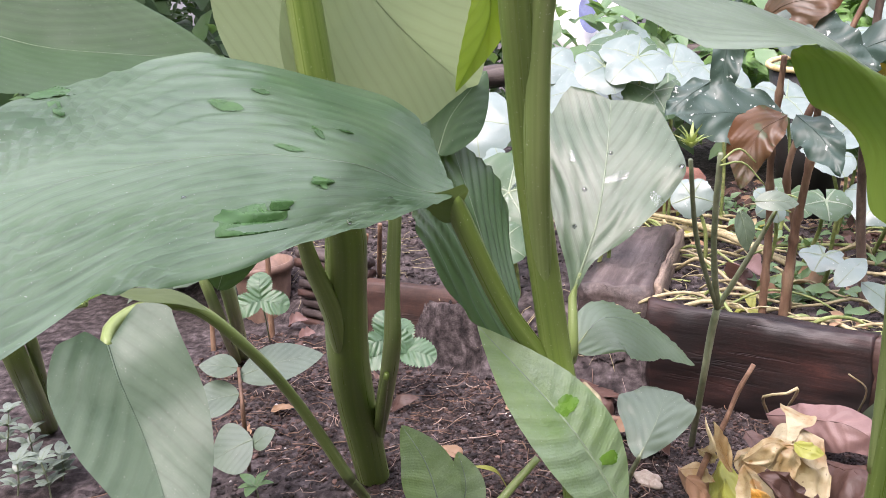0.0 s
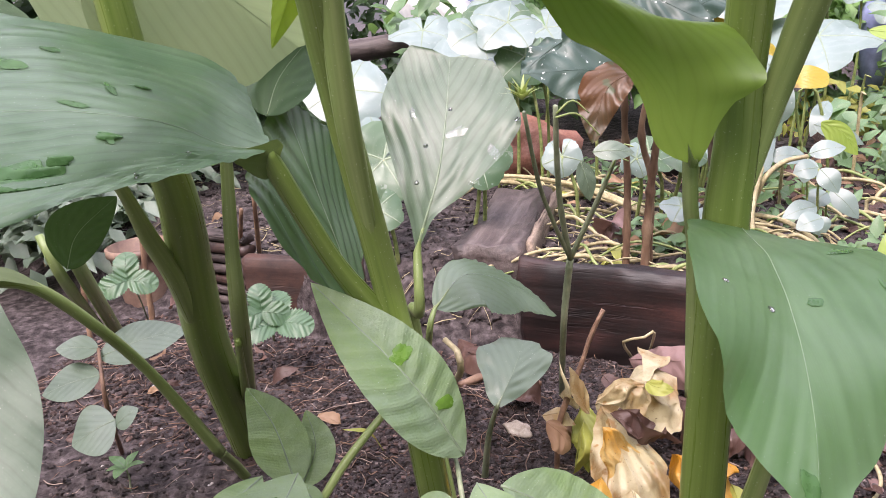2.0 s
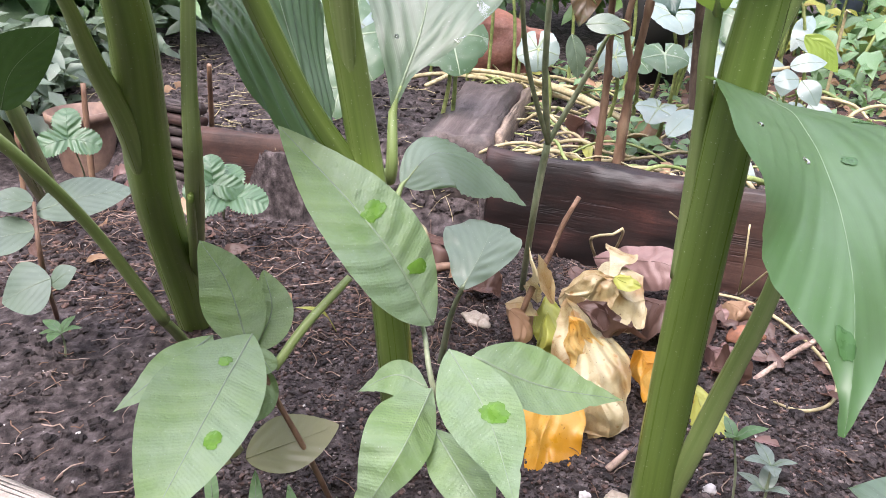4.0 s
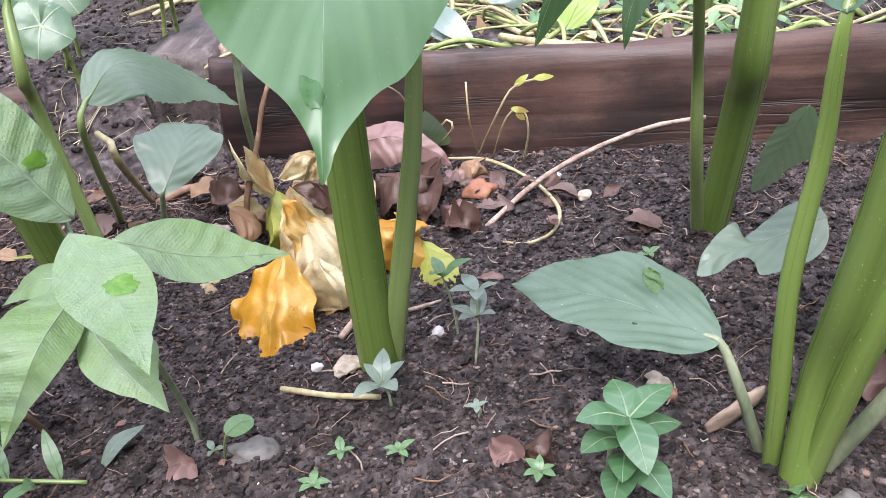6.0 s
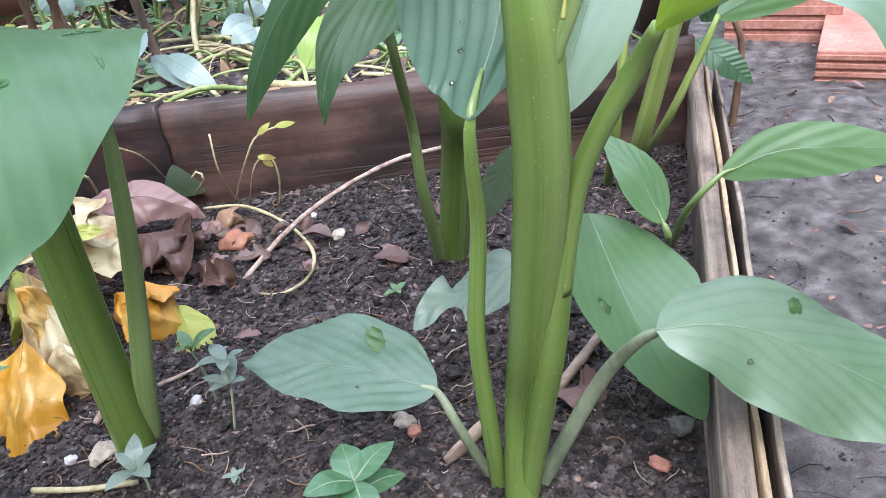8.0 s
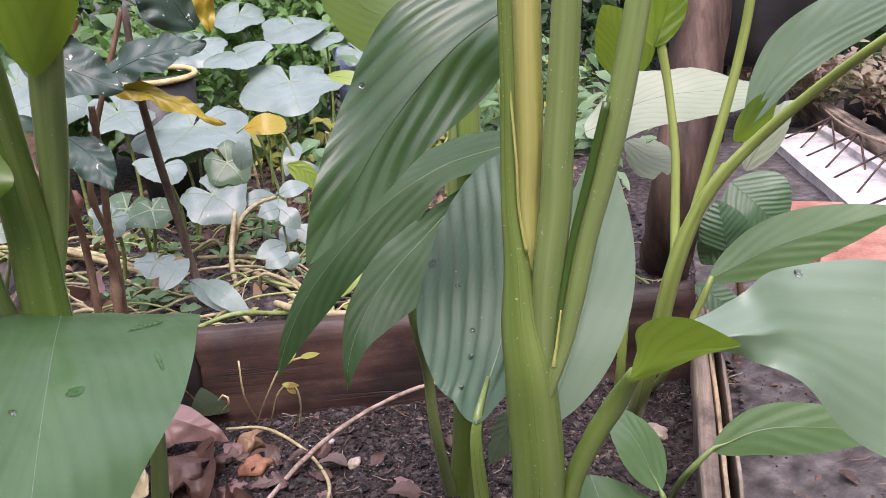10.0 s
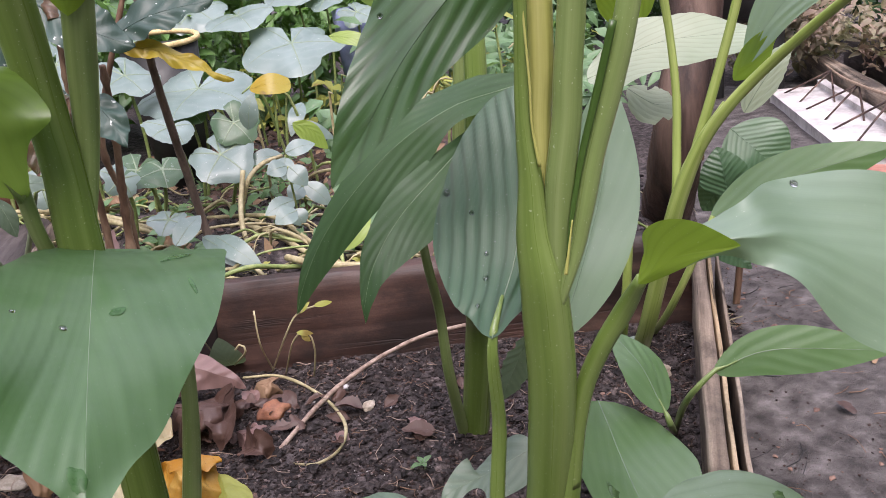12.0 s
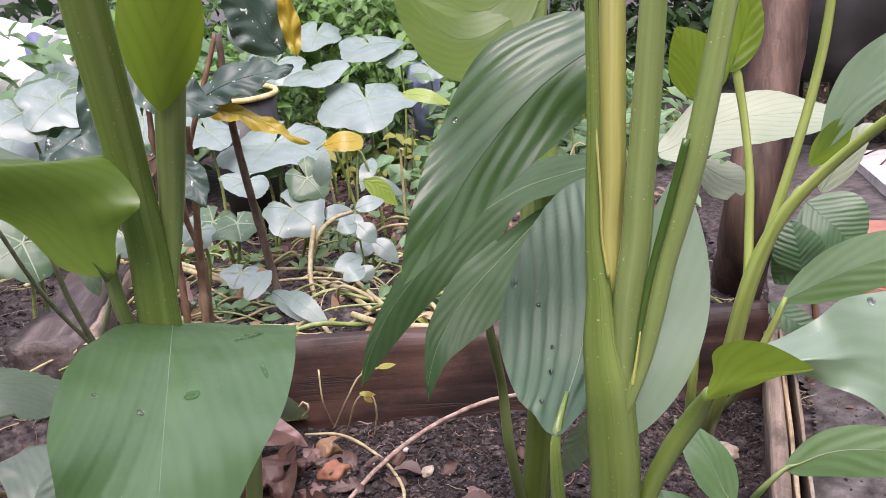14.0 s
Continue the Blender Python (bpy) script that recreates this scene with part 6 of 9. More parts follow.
for k, (p, h) in enumerate((((-0.544, 1.021, 0.000), 0.05), ((-0.496, 1.023, 0.000), 0.05), ((-0.570, 1.093, 0.000), 0.06), ((-0.649, 1.140, 0.000), 0.06), ((-0.507, 1.065, 0.000), 0.035), ((-0.626, 1.061, 0.000), 0.06))):
    seedling(p, h, 5, 0.027, SEEDLING, "low grey-green weed with small pointed leaves", 0.6, 20 + k, 3)
w = thing("seedling", "seedling with one round leaf on a thin stalk", "plant", (0.285, 0.665, 0.000), "seedlings in the bed")
leaf(w, [(0.289, 0.647, 0.039), (0.299, 0.654, 0.041), (0.310, 0.657, 0.039)], (0.299, 0.663, 0.043), (0.299, 0.645, 0.037), SMALLGREEN, "round", pleat=0, rib=0.0006, n=(14, 6), stalk=[(0.280, 0.667, -0.000), (0.285, 0.650, 0.027)], stalk_r=0.0009)

sprig = thing("sprig", "fallen sprig with paired narrow green leaflets", "plant", (0.168, 0.682, 0.005))
S = [Vector(p) for p in ((0.178, 0.679, 0.005), (0.125, 0.688, 0.018), (0.074, 0.700, 0.028), (0.018, 0.716, 0.030))]
part("stem", tube(S, [0.0018, 0.0016, 0.0013, 0.0009], 18, 6), STEM_PALE, sprig)
line = spline(S, 9)[0]
for k in range(1, 10):
    up = Vector((0.05 - 0.01 * k, 0.012, 0.042 if k < 9 else 0.02))
    blade(sprig, line[k], line[k] + Vector((-0.012 + 0.004 * (k % 3), 0.03 if k % 2 else -0.012, 0.03 if k % 2 else 0.006)), 0.011, SMALLGREEN, up=(0.2, -0.7, 0.6), bend=0.08, name="leaflet", n=(10, 4))
    if k % 2 == 0:
        blade(sprig, line[k], line[k] + Vector((-0.02, -0.03, 0.004)), 0.011, SMALLGREEN, up=(0, -0.3, 1), bend=0.1, name="leaflet", n=(10, 4))
blade(thing("fallen_leaf", "narrow silvery leaf curled on the soil", "leaf", (0.183, 0.696, 0.000)), (0.184, 0.697, 0.000), (0.221, 0.718, 0.015), 0.018, SEEDLING, bend=0.15)


def strawberry(at, leaves, label):
    t = thing("strawberry_plant", label, "plant", at, "strawberry plants")
    at = Vector(at)
    for c, size, face in leaves:
        c, face = Vector(c), Vector(face)
        ex = face.cross(Vector((0, 0, 1))).normalized()
        ey = face.cross(ex).normalized()
        part("stalk", tube([at, at.lerp(c, 0.5) + Vector((0, 0, 0.02)), c], [0.0016, 0.0014, 0.0012], 8, 6), STEM_GREY, t)
        for a in (-1.9, 0.0, 1.9):
            d = (ex * math.sin(a) - ey * math.cos(a))
            blade(t, c, c + d * size, size * 0.85, STRAWBERRY, up=face, bend=0.12, prof="round", teeth=12, n=(48, 8), name="leaflet", slant=0.8, pleat=0.0012, spacing=0.012)
    return t


strawberry((-0.395, 1.576, 0.000), [((-0.267, 1.258, 0.191), 0.045, (0.2, -0.8, 0.6))], "strawberry plant with one toothed green leaf")
strawberry((-0.124, 1.451, 0.000), [((-0.071, 1.299, 0.092), 0.06, (0.1, -0.6, 0.8)), ((-0.091, 1.301, 0.111), 0.045, (0.2, -0.8, 0.5))], "strawberry plant with toothed green leaflets by the slab")
low = thing("herb", "low weed with broad dull green leaves", "plant", (-0.286, 1.172, 0.000))
part("stem", tube([(-0.249, 1.100, -0.005), (-0.187, 0.976, 0.134), (-0.204, 1.018, 0.184)], [0.003, 0.0028, 0.002], 12, 7, 0.2), STEM_BROWN, low)
for base, tip, wd in (((-0.204, 1.014, 0.175), (-0.108, 1.055, 0.186), 0.06), ((-0.204, 1.018, 0.184), (-0.251, 1.011, 0.190), 0.035), ((-0.199, 1.000, 0.159), (-0.263, 0.981, 0.147), 0.055),
                      ((-0.170, 0.956, 0.122), (-0.216, 0.937, 0.103), 0.07), ((-0.170, 0.953, 0.116), (-0.143, 0.960, 0.132), 0.03)):
    blade(low, base, tip, wd, GREYLEAF, up=(0, -0.5, 0.85), bend=0.06, n=(20, 7))
blade(thing("fallen_leaf", "narrow yellow-green leaf arching from the soil", "leaf", (0.116, 1.086, 0.000)), (0.112, 1.043, 0.010), (0.067, 1.030, 0.050), 0.012, YELLOWGREEN, bend=0.2)

# ---- withered leaves and litter ----
pile = thing("withered_leaf", "rotting orange leaf draped on the soil", "leaf", (0.343, 0.878, 0.000), "withered leaves")
leaf(pile, [(0.357, 0.866, 0.065), (0.339, 0.827, 0.038), (0.322, 0.791, 0.003)], (0.295, 0.868, 0.014), (0.375, 0.832, 0.022), ORANGE, "blunt", crumple=0.005, cf=32.0, rib=0.0008, n=(50, 36), seed=1.0, pleat=0.0025, spacing=0.20, slant=8.0, wave=0.006, nibble=0.04)
pile = thing("withered_leaf", "crumpled withered cream and orange leaf", "leaf", (0.412, 0.963, 0.000), "withered leaves")
leaf(pile, [(0.374, 0.986, 0.085), (0.387, 0.875, 0.062), (0.400, 0.836, 0.006)], (0.351, 0.923, 0.035), (0.429, 0.889, 0.045), CREAM, "blunt", crumple=0.006, cf=26.0, rib=0.0009, n=(60, 40), seed=2.0, cup=-0.15, pleat=0.0035, spacing=0.20, slant=10.0, nibble=0.25)
leaf(pile, [(0.384, 0.853, 0.058), (0.392, 0.830, 0.034), (0.397, 0.835, 0.003)], (0.363, 0.863, 0.014), (0.413, 0.830, 0.022), CREAM, "blunt", crumple=0.005, cf=34.0, rib=0.0008, n=(40, 24), seed=12.0, cup=-0.2, pleat=0.0025, spacing=0.18, slant=9.0)
leaf(pile, [(0.355, 0.975, 0.070), (0.348, 0.938, 0.055), (0.336, 0.947, 0.020)], (0.334, 0.971, 0.040), (0.359, 0.943, 0.050), YELLOWGREEN, "turmeric", crumple=0.004, rib=0.0008, n=(24, 8), seed=2.6, cup=0.3)
pile = thing("withered_leaf", "broad withered cream leaf with rotten brown spots", "leaf", (0.447, 1.152, 0.000), "withered leaves")
leaf(pile, [(0.375, 1.053, 0.050), (0.418, 0.999, 0.085), (0.474, 1.003, 0.060)], (0.419, 1.127, 0.075), (0.416, 0.955, 0.060), CREAM, "blunt", crumple=0.012, cf=26.0, rib=0.001, n=(44, 24), seed=3.0, pleat=0.002, spacing=0.18, slant=8.0, nibble=0.2)
pile = thing("withered_leaf", "dark brown rotten leaf curled over the pile", "leaf", (0.437, 1.098, 0.000), "withered leaves")
leaf(pile, [(0.388, 0.966, 0.095), (0.406, 0.912, 0.090), (0.449, 0.924, 0.070)], (0.399, 0.921, 0.100), (0.408, 0.910, 0.075), BROWNDRY, "turmeric", crumple=0.012, rib=0.0008, n=(24, 8), seed=4.0)
pile = thing("withered_leaf", "small dark rotten leaf scrap", "leaf", (0.432, 1.251, 0.000), "withered leaves")
leaf(pile, [(0.387, 1.023, 0.100), (0.397, 0.997, 0.100), (0.410, 0.989, 0.090)], (0.404, 1.005, 0.105), (0.389, 0.988, 0.095), BROWNDRY, "round", crumple=0.007, rib=0.0008, n=(14, 6), seed=4.5)
pile = thing("withered_leaf", "mustard yellow scrap of leaf", "leaf", (0.489, 1.224, 0.000), "withered leaves")
leaf(pile, [(0.432, 1.001, 0.100), (0.441, 0.984, 0.100), (0.456, 0.986, 0.095)], (0.445, 0.993, 0.105), (0.438, 0.974, 0.095), YELLOWGREEN, "round", crumple=0.006, rib=0.0008, n=(14, 6), seed=4.7)
pile = thing("withered_leaf", "orange withered leaf behind the stem", "leaf", (0.494, 0.944, 0.000), "withered leaves")
leaf(pile, [(0.442, 0.947, 0.040), (0.459, 0.870, 0.050), (0.493, 0.884, 0.005)], (0.496, 0.920, 0.040), (0.442, 0.869, 0.020), ORANGE, "blunt", crumple=0.010, rib=0.0008, n=(26, 9), seed=5.0)
pile = thing("withered_leaf", "spotted yellow-green leaf lying on the soil", "leaf", (0.503, 0.879, 0.000), "withered leaves")
leaf(pile, [(0.496, 0.906, 0.020), (0.497, 0.849, 0.018), (0.502, 0.819, 0.004)], (0.479, 0.868, 0.006), (0.520, 0.860, 0.012), YELLOWGREEN, "blunt", crumple=0.004, rib=0.0008, n=(24, 9), seed=6.0)
pile = thing("withered_leaf", "tan shrivelled leaf leaning on a twig", "leaf", (0.334, 1.090, 0.000), "withered leaves")
leaf(pile, [(0.317, 1.084, 0.020), (0.334, 1.022, 0.035), (0.354, 1.039, 0.010)], (0.341, 1.065, 0.030), (0.324, 1.038, 0.010), TANDRY, "blunt", crumple=0.006, rib=0.0008, n=(20, 8), seed=7.0)
pile = thing("withered_leaf", "pale upright withered leaf", "leaf", (0.350, 1.219, 0.000), "withered leaves")
leaf(pile, [(0.359, 1.114, 0.010), (0.335, 0.942, 0.120), (0.327, 0.946, 0.156)], (0.322, 0.941, 0.129), (0.343, 0.941, 0.117), CREAM, "turmeric", crumple=0.004, rib=0.0008, n=(20, 6), seed=8.0)
pile = thing("withered_leaf", "yellow-green withered leaf in the pile", "leaf", (0.350, 1.037, 0.000), "withered leaves")
leaf(pile, [(0.360, 1.033, 0.060), (0.354, 0.977, 0.050), (0.353, 0.958, 0.010)], (0.342, 1.002, 0.040), (0.371, 0.973, 0.050), YELLOWGREEN, "turmeric", crumple=0.007, rib=0.0008, n=(20, 7), seed=9.0)
pile = thing("withered_leaf", "crumpled cream leaf curled over the pile", "leaf", (0.367, 0.955, 0.0), "withered leaves")
leaf(pile, [(0.367, 0.955, 0.108), (0.398, 0.955, 0.127), (0.427, 0.955, 0.093)], (0.403, 0.965, 0.13), (0.394, 0.94, 0.087), CREAM, "blunt", rib=0.0008, crumple=0.011, cf=34.0, n=(40, 20), seed=31.0, nibble=0.25)
pile = thing("withered_leaf", "long withered leaf, cream above and orange below", "leaf", (0.367, 0.9, 0.0), "withered leaves")
leaf(pile, [(0.367, 0.9, 0.104), (0.385, 0.9, 0.044), (0.4, 0.9, -0.033)], (0.408, 0.91, 0.055), (0.362, 0.885, 0.057), CREAMORANGE, "blunt", rib=0.0008, crumple=0.007, cf=40.0, n=(44, 18), seed=32.0, pleat=0.003, spacing=0.05, slant=6.0)
pile = thing("withered_leaf", "pale upright leaf leaning on the twig", "leaf", (0.359, 0.965, 0.0), "withered leaves")
leaf(pile, [(0.359, 0.965, 0.084), (0.345, 0.965, 0.116), (0.339, 0.965, 0.143)], (0.353, 0.975, 0.12), (0.34, 0.95, 0.115), CREAM, "turmeric", rib=0.0008, crumple=0.003, n=(20, 7), seed=33.0)
pile = thing("withered_leaf", "round tan dry leaf at the twig's foot", "leaf", (0.311, 0.955, 0.0), "withered leaves")
leaf(pile, [(0.311, 0.955, 0.081), (0.324, 0.955, 0.069), (0.336, 0.955, 0.049)], (0.332, 0.965, 0.076), (0.316, 0.94, 0.062), TANDRY, "blunt", rib=0.0008, crumple=0.003, n=(20, 8), seed=34.0, cup=-0.3)
pile = thing("withered_leaf", "pale dry leaf lying behind the twig", "leaf", (0.307, 0.985, 0.0), "withered leaves")
leaf(pile, [(0.307, 0.985, 0.076), (0.33, 0.985, 0.075), (0.345, 0.985, 0.06)], (0.331, 0.995, 0.076), (0.325, 0.97, 0.069), CREAM, "turmeric", rib=0.0008, crumple=0.003, n=(20, 7), seed=35.0)
pile = thing("withered_leaf", "dark brown rotten leaf curled in the pile", "leaf", (0.376, 0.93, 0.0), "withered leaves")
leaf(pile, [(0.376, 0.93, 0.103), (0.399, 0.93, 0.084), (0.425, 0.93, 0.082)], (0.403, 0.94, 0.094), (0.393, 0.915, 0.079), BROWNDRY, "turmeric", rib=0.0008, crumple=0.006, n=(28, 10), seed=36.0, cup=0.4)
pile = thing("withered_leaf", "large dry pinkish-brown leaf against the back board", "leaf", (0.52, 1.10, 0.0), "withered leaves")
leaf(pile, [(0.441, 1.173, 0.050), (0.519, 1.096, 0.070), (0.578, 1.073, 0.030)], (0.516, 1.121, 0.085), (0.512, 1.080, 0.040), PINKDRY, "turmeric", crumple=0.006, cf=28.0, rib=0.0012, n=(50, 18), seed=10.0, pleat=0.0010, spacing=0.02, slant=0.8, cup=-0.15)
for k, (a, b, c, wd, mat, txt) in enumerate((
        ((0.483, 1.079, 0.035), (0.511, 1.004, 0.050), (0.531, 0.994, 0.010), 0.075, BROWNDRY, "dark brown curled dead leaf under the pink one"),
        ((0.536, 1.092, 0.020), (0.528, 0.989, 0.035), (0.513, 0.982, 0.005), 0.06, BROWNDRY, "dark brown curled dead leaf on the soil"),
        ((0.540, 1.002, 0.010), (0.550, 0.961, 0.020), (0.572, 0.949, 0.005), 0.04, PINKDRY, "small dry reddish leaf scrap"),
        ((0.538, 0.963, 0.010), (0.552, 0.933, 0.020), (0.562, 0.930, 0.004), 0.03, BROWNDRY, "small dry brown leaf scrap"),
        ((0.592, 1.112, 0.010), (0.603, 1.056, 0.030), (0.625, 1.069, 0.005), 0.035, TANDRY, "dry tan leaf scrap by the board"),
        ((0.471, 0.588, 0.004), (0.481, 0.581, 0.012), (0.485, 0.576, 0.004), 0.014, PINKDRY, "brown dead leaf scrap at the front"),
        ((0.489, 0.581, 0.004), (0.501, 0.569, 0.020), (0.509, 0.566, 0.004), 0.03, BROWNDRY, "brown dead leaf scrap at the front"),
        ((0.752, 0.565, 0.006), (0.744, 0.540, 0.020), (0.750, 0.539, 0.004), 0.03, PINKDRY, "dry brown leaf scrap beside a stem"),
        ((0.202, 1.351, 0.020), (0.234, 1.253, 0.030), (0.254, 1.310, 0.020), 0.06, BROWNDRY, "brown bark-like dead leaf on the soil"),
        ((0.273, 1.165, 0.006), (0.296, 1.145, 0.020), (0.317, 1.144, 0.006), 0.04, BROWNDRY, "brown bark-like dead leaf on the soil"),
        ((0.039, 0.695, 0.004), (0.055, 0.690, 0.010), (0.066, 0.684, 0.004), 0.016, TANDRY, "pale dead leaf scrap by the front board"),
        ((0.239, 0.670, 0.004), (0.250, 0.662, 0.012), (0.260, 0.652, 0.004), 0.018, PINKDRY, "pale dead leaf scrap on the soil"),
        ((0.255, 0.946, 0.004), (0.271, 0.927, 0.010), (0.284, 0.925, 0.004), 0.026, CREAM, "small pale lobed dead leaf"),
        ((-0.376, 1.952, 0.060), (-0.346, 1.987, 0.090), (-0.319, 2.049, 0.100), 0.05, TANDRY, "curled orange dead leaf hanging behind the stems"),
        ((0.453, 1.526, 0.120), (0.473, 1.469, 0.150), (0.502, 1.479, 0.120), 0.05, PINKDRY, "curled dry leaf at the foot of a stem"),
        ((0.553, 1.499, 0.120), (0.572, 1.459, 0.140), (0.589, 1.456, 0.120), 0.04, TANDRY, "pale dry leaf at the foot of a stem"))):
    t = thing("dead_leaf", txt, "leaf", (a[0], a[1], min(a[2], c[2])), "dead leaves")
    mid = Vector(b)
    side = (Vector(c) - Vector(a)).cross(Vector((0, 0, 1))).normalized() * wd / 2
    leaf(t, [a, b, c], mid - side + Vector((0, 0, 0.012)), mid + side - Vector((0, 0, 0.008)), mat, "turmeric", crumple=0.0045, cf=50.0, rib=0.0007, n=(34, 12), seed=20.0 + k, pleat=0.001, spacing=0.012, slant=0.8, nibble=0.55, cup=0.5 if k % 2 else -0.5)

NUT = grained("nut shell", [(0.14, 0.06, 0.035), (0.24, 0.10, 0.055), (0.32, 0.16, 0.09)], 40, (1, 1, 1), 0.7, 0.8, 0.002, 6)
nut = tagged(part("nut_shell", lump(0.017, 3.0, (1.2, 1, 0.85), 0.4, 3), NUT), "round reddish-brown nut shell on the soil", "nut")
nut.location = (0.594, 1.020, 0.010)
for nm, txt, cat, p, r, sq, mat, sd in (
        ("stone", "light grey angular stone by the stem", "stone", (0.661, 0.461, 0.003), 0.0105, (1.2, 1, 0.8), SOILSTONE, 1),
        ("potsherd", "small orange terracotta shard on the soil", "shard", (0.749, 0.459, 0.002), 0.007, (1.3, 0.9, 0.5), SHARD, 2),
        ("wood_chip", "cream coloured chip standing in the soil", "chip", (0.709, 0.419, 0.004), 0.009, (0.8, 0.6, 1.0), CREAMCHIP, 3),
        ("pebble", "small round pale pebble", "pebble", (0.207, 0.798, 0.004), 0.011, (1.2, 1, 0.8), PALESTONE, 4),
        ("stone", "pale stone fragment on the soil", "stone", (0.615, 0.619, 0.004), 0.008, (1.3, 1, 0.8), PALESTONE, 5),
        ("stone", "small pinkish stone on the soil", "stone", (0.616, 0.603, 0.004), 0.006, (1, 1, 0.8), SHARD, 6),
        ("pebble", "white pebble near the vine", "pebble", (0.704, 0.963, 0.003), 0.008, (1.3, 1, 0.7), PALESTONE, 7),
        ("pebble", "white pebble on the soil", "pebble", (0.697, 1.031, 0.003), 0.006, (1, 1, 0.7), WHITE, 8),
        ("pebble", "white pebble on the soil", "pebble", (0.473, 0.761, 0.003), 0.006, (1, 1, 0.7), WHITE, 9),
        ("pebble", "pale flat pebble at the stem's foot", "pebble", (0.388, 0.745, 0.003), 0.009, (1.5, 1, 0.5), PALESTONE, 10),
        ("pebble", "white pebble on the soil", "pebble", (0.362, 0.755, 0.003), 0.005, (1, 1, 0.7), WHITE, 11),
        ("stone", "grey stone sunk in the soil", "stone", (0.303, 0.664, 0.004), 0.015, (1.2, 1, 0.6), SOILSTONE, 12),
        ("stone", "grey stone sunk in the soil", "stone", (0.790, 0.480, 0.002), 0.009, (1, 1, 0.8), SOILSTONE, 13),
        ("pebble", "pale chip by the corner plants", "pebble", (1.046, 0.792, 0.004), 0.012, (1.3, 1, 0.6), PALESTONE, 14),
        ("pebble", "white chip beside the stem", "pebble", (0.806, 0.724, 0.004), 0.010, (0.8, 1, 0.8), WHITE, 15),
        ("pebble", "white round pebble far down the bed", "pebble", (-1.046, 2.109, 0.020), 0.022, (1.1, 1, 0.9), WHITE, 16),
        ("pebble", "pale flat pebble on the soil", "pebble", (0.385, 0.748, 0.003), 0.008, (1.5, 1, 0.5), PALESTONE, 17),
        ("stone", "pale flat fragment under the leaf pile", "stone", (0.280, 1.080, 0.006), 0.014, (1.4, 1, 0.5), PALESTONE, 18)):
    ob = tagged(part(nm, lump(r, sd * 1.7, sq, 0.45, 3), mat), txt, cat, "stones on the soil")
    ob.location, ob.rotation_euler = p, (0, 0, sd)

rod("stick", "pale straight stick lying on the soil", "stick", [(0.329, 0.735, 0.004), (0.368, 0.706, 0.006), (0.406, 0.687, 0.006)], [0.0026, 0.0028, 0.0022], VINE)
rod("root", "long dry root arching over the soil to the board", "root", [(0.565, 0.933, 0.000), (0.651, 0.989, 0.018), (0.738, 1.023, 0.030), (0.816, 1.009, 0.050), (0.869, 0.979, 0.060)], [0.003, 0.0034, 0.0032, 0.003, 0.0025], ROOT, 26)
rod("vine", "pale thin vine curled on the soil", "vine", [(0.586, 1.141, 0.012), (0.632, 1.106, 0.012), (0.658, 1.011, 0.014), (0.658, 0.928, 0.012), (0.634, 0.886, 0.008), (0.601, 0.877, 0.006), (0.580, 0.900, 0.003)], [0.0018, 0.0022, 0.0022, 0.0022, 0.002, 0.0018, 0.0014], VINE, 40)
weed = thing("tendril_weed", "thin climbing tendrils with small yellow-green tips", "plant", (0.636, 1.150, 0.000))
for pts in ([(0.629, 1.143, 0.005), (0.640, 1.067, 0.087), (0.659, 1.056, 0.118), (0.690, 1.043, 0.127)], [(0.643, 1.123, 0.005), (0.649, 1.066, 0.077), (0.667, 1.056, 0.090), (0.673, 1.055, 0.060), (0.673, 1.087, 0.004)], [(0.634, 1.157, 0.000), (0.611, 1.097, 0.073), (0.613, 1.103, 0.121)]):
    part("tendril", tube(pts, [0.0013] * len(pts), 18, 6), VINE, weed)
for a, b in (((0.659, 1.056, 0.118), (0.677, 1.050, 0.132)), ((0.680, 1.045, 0.127), (0.705, 1.041, 0.126)), ((0.653, 1.057, 0.092), (0.675, 1.055, 0.084)), ((0.659, 1.056, 0.087), (0.669, 1.054, 0.075))):
    blade(weed, a, b, 0.008, YELLOWGREEN, up=(-0.3, -0.8, 0.4), n=(8, 3), rib=0)
curl = thing("tendril_weed", "dark green rounded shoot with a curled tendril", "plant", (0.576, 1.215, 0.000))
blade(curl, (0.586, 1.202, 0.005), (0.565, 1.140, 0.083), 0.05, GREYLEAF, up=(-0.3, -0.9, 0.3), bend=0.1)
part("tendril", tube([(0.586, 1.202, 0.005), (0.593, 1.120, 0.058), (0.590, 1.121, 0.072), (0.581, 1.123, 0.065)], [0.0016] * 4, 14, 6), VINE, curl)
rod("thread_stem", "thin dry stalk leaning from the leaf pile", "stick", [(0.499, 1.054, 0.156), (0.529, 1.084, 0.123), (0.565, 1.212, 0.030)], [0.0009, 0.001, 0.0012], VINE)
rod("twig", "thin reddish-brown twig standing in the soil", "twig", [(0.321, 0.995, -0.01), (0.326, 0.975, 0.069), (0.342, 0.975, 0.112), (0.354, 0.975, 0.141), (0.365, 0.975, 0.172), (0.38, 0.975, 0.202)], [0.0036, 0.0034, 0.0036, 0.0026, 0.0026], TWIG)
rod("stick", "broken tan stick lying beside the stem", "stick", [(0.731, 0.569, 0.004), (0.770, 0.582, 0.012), (0.822, 0.609, 0.010)], [0.0046, 0.0048, 0.0042], PALEWOOD)
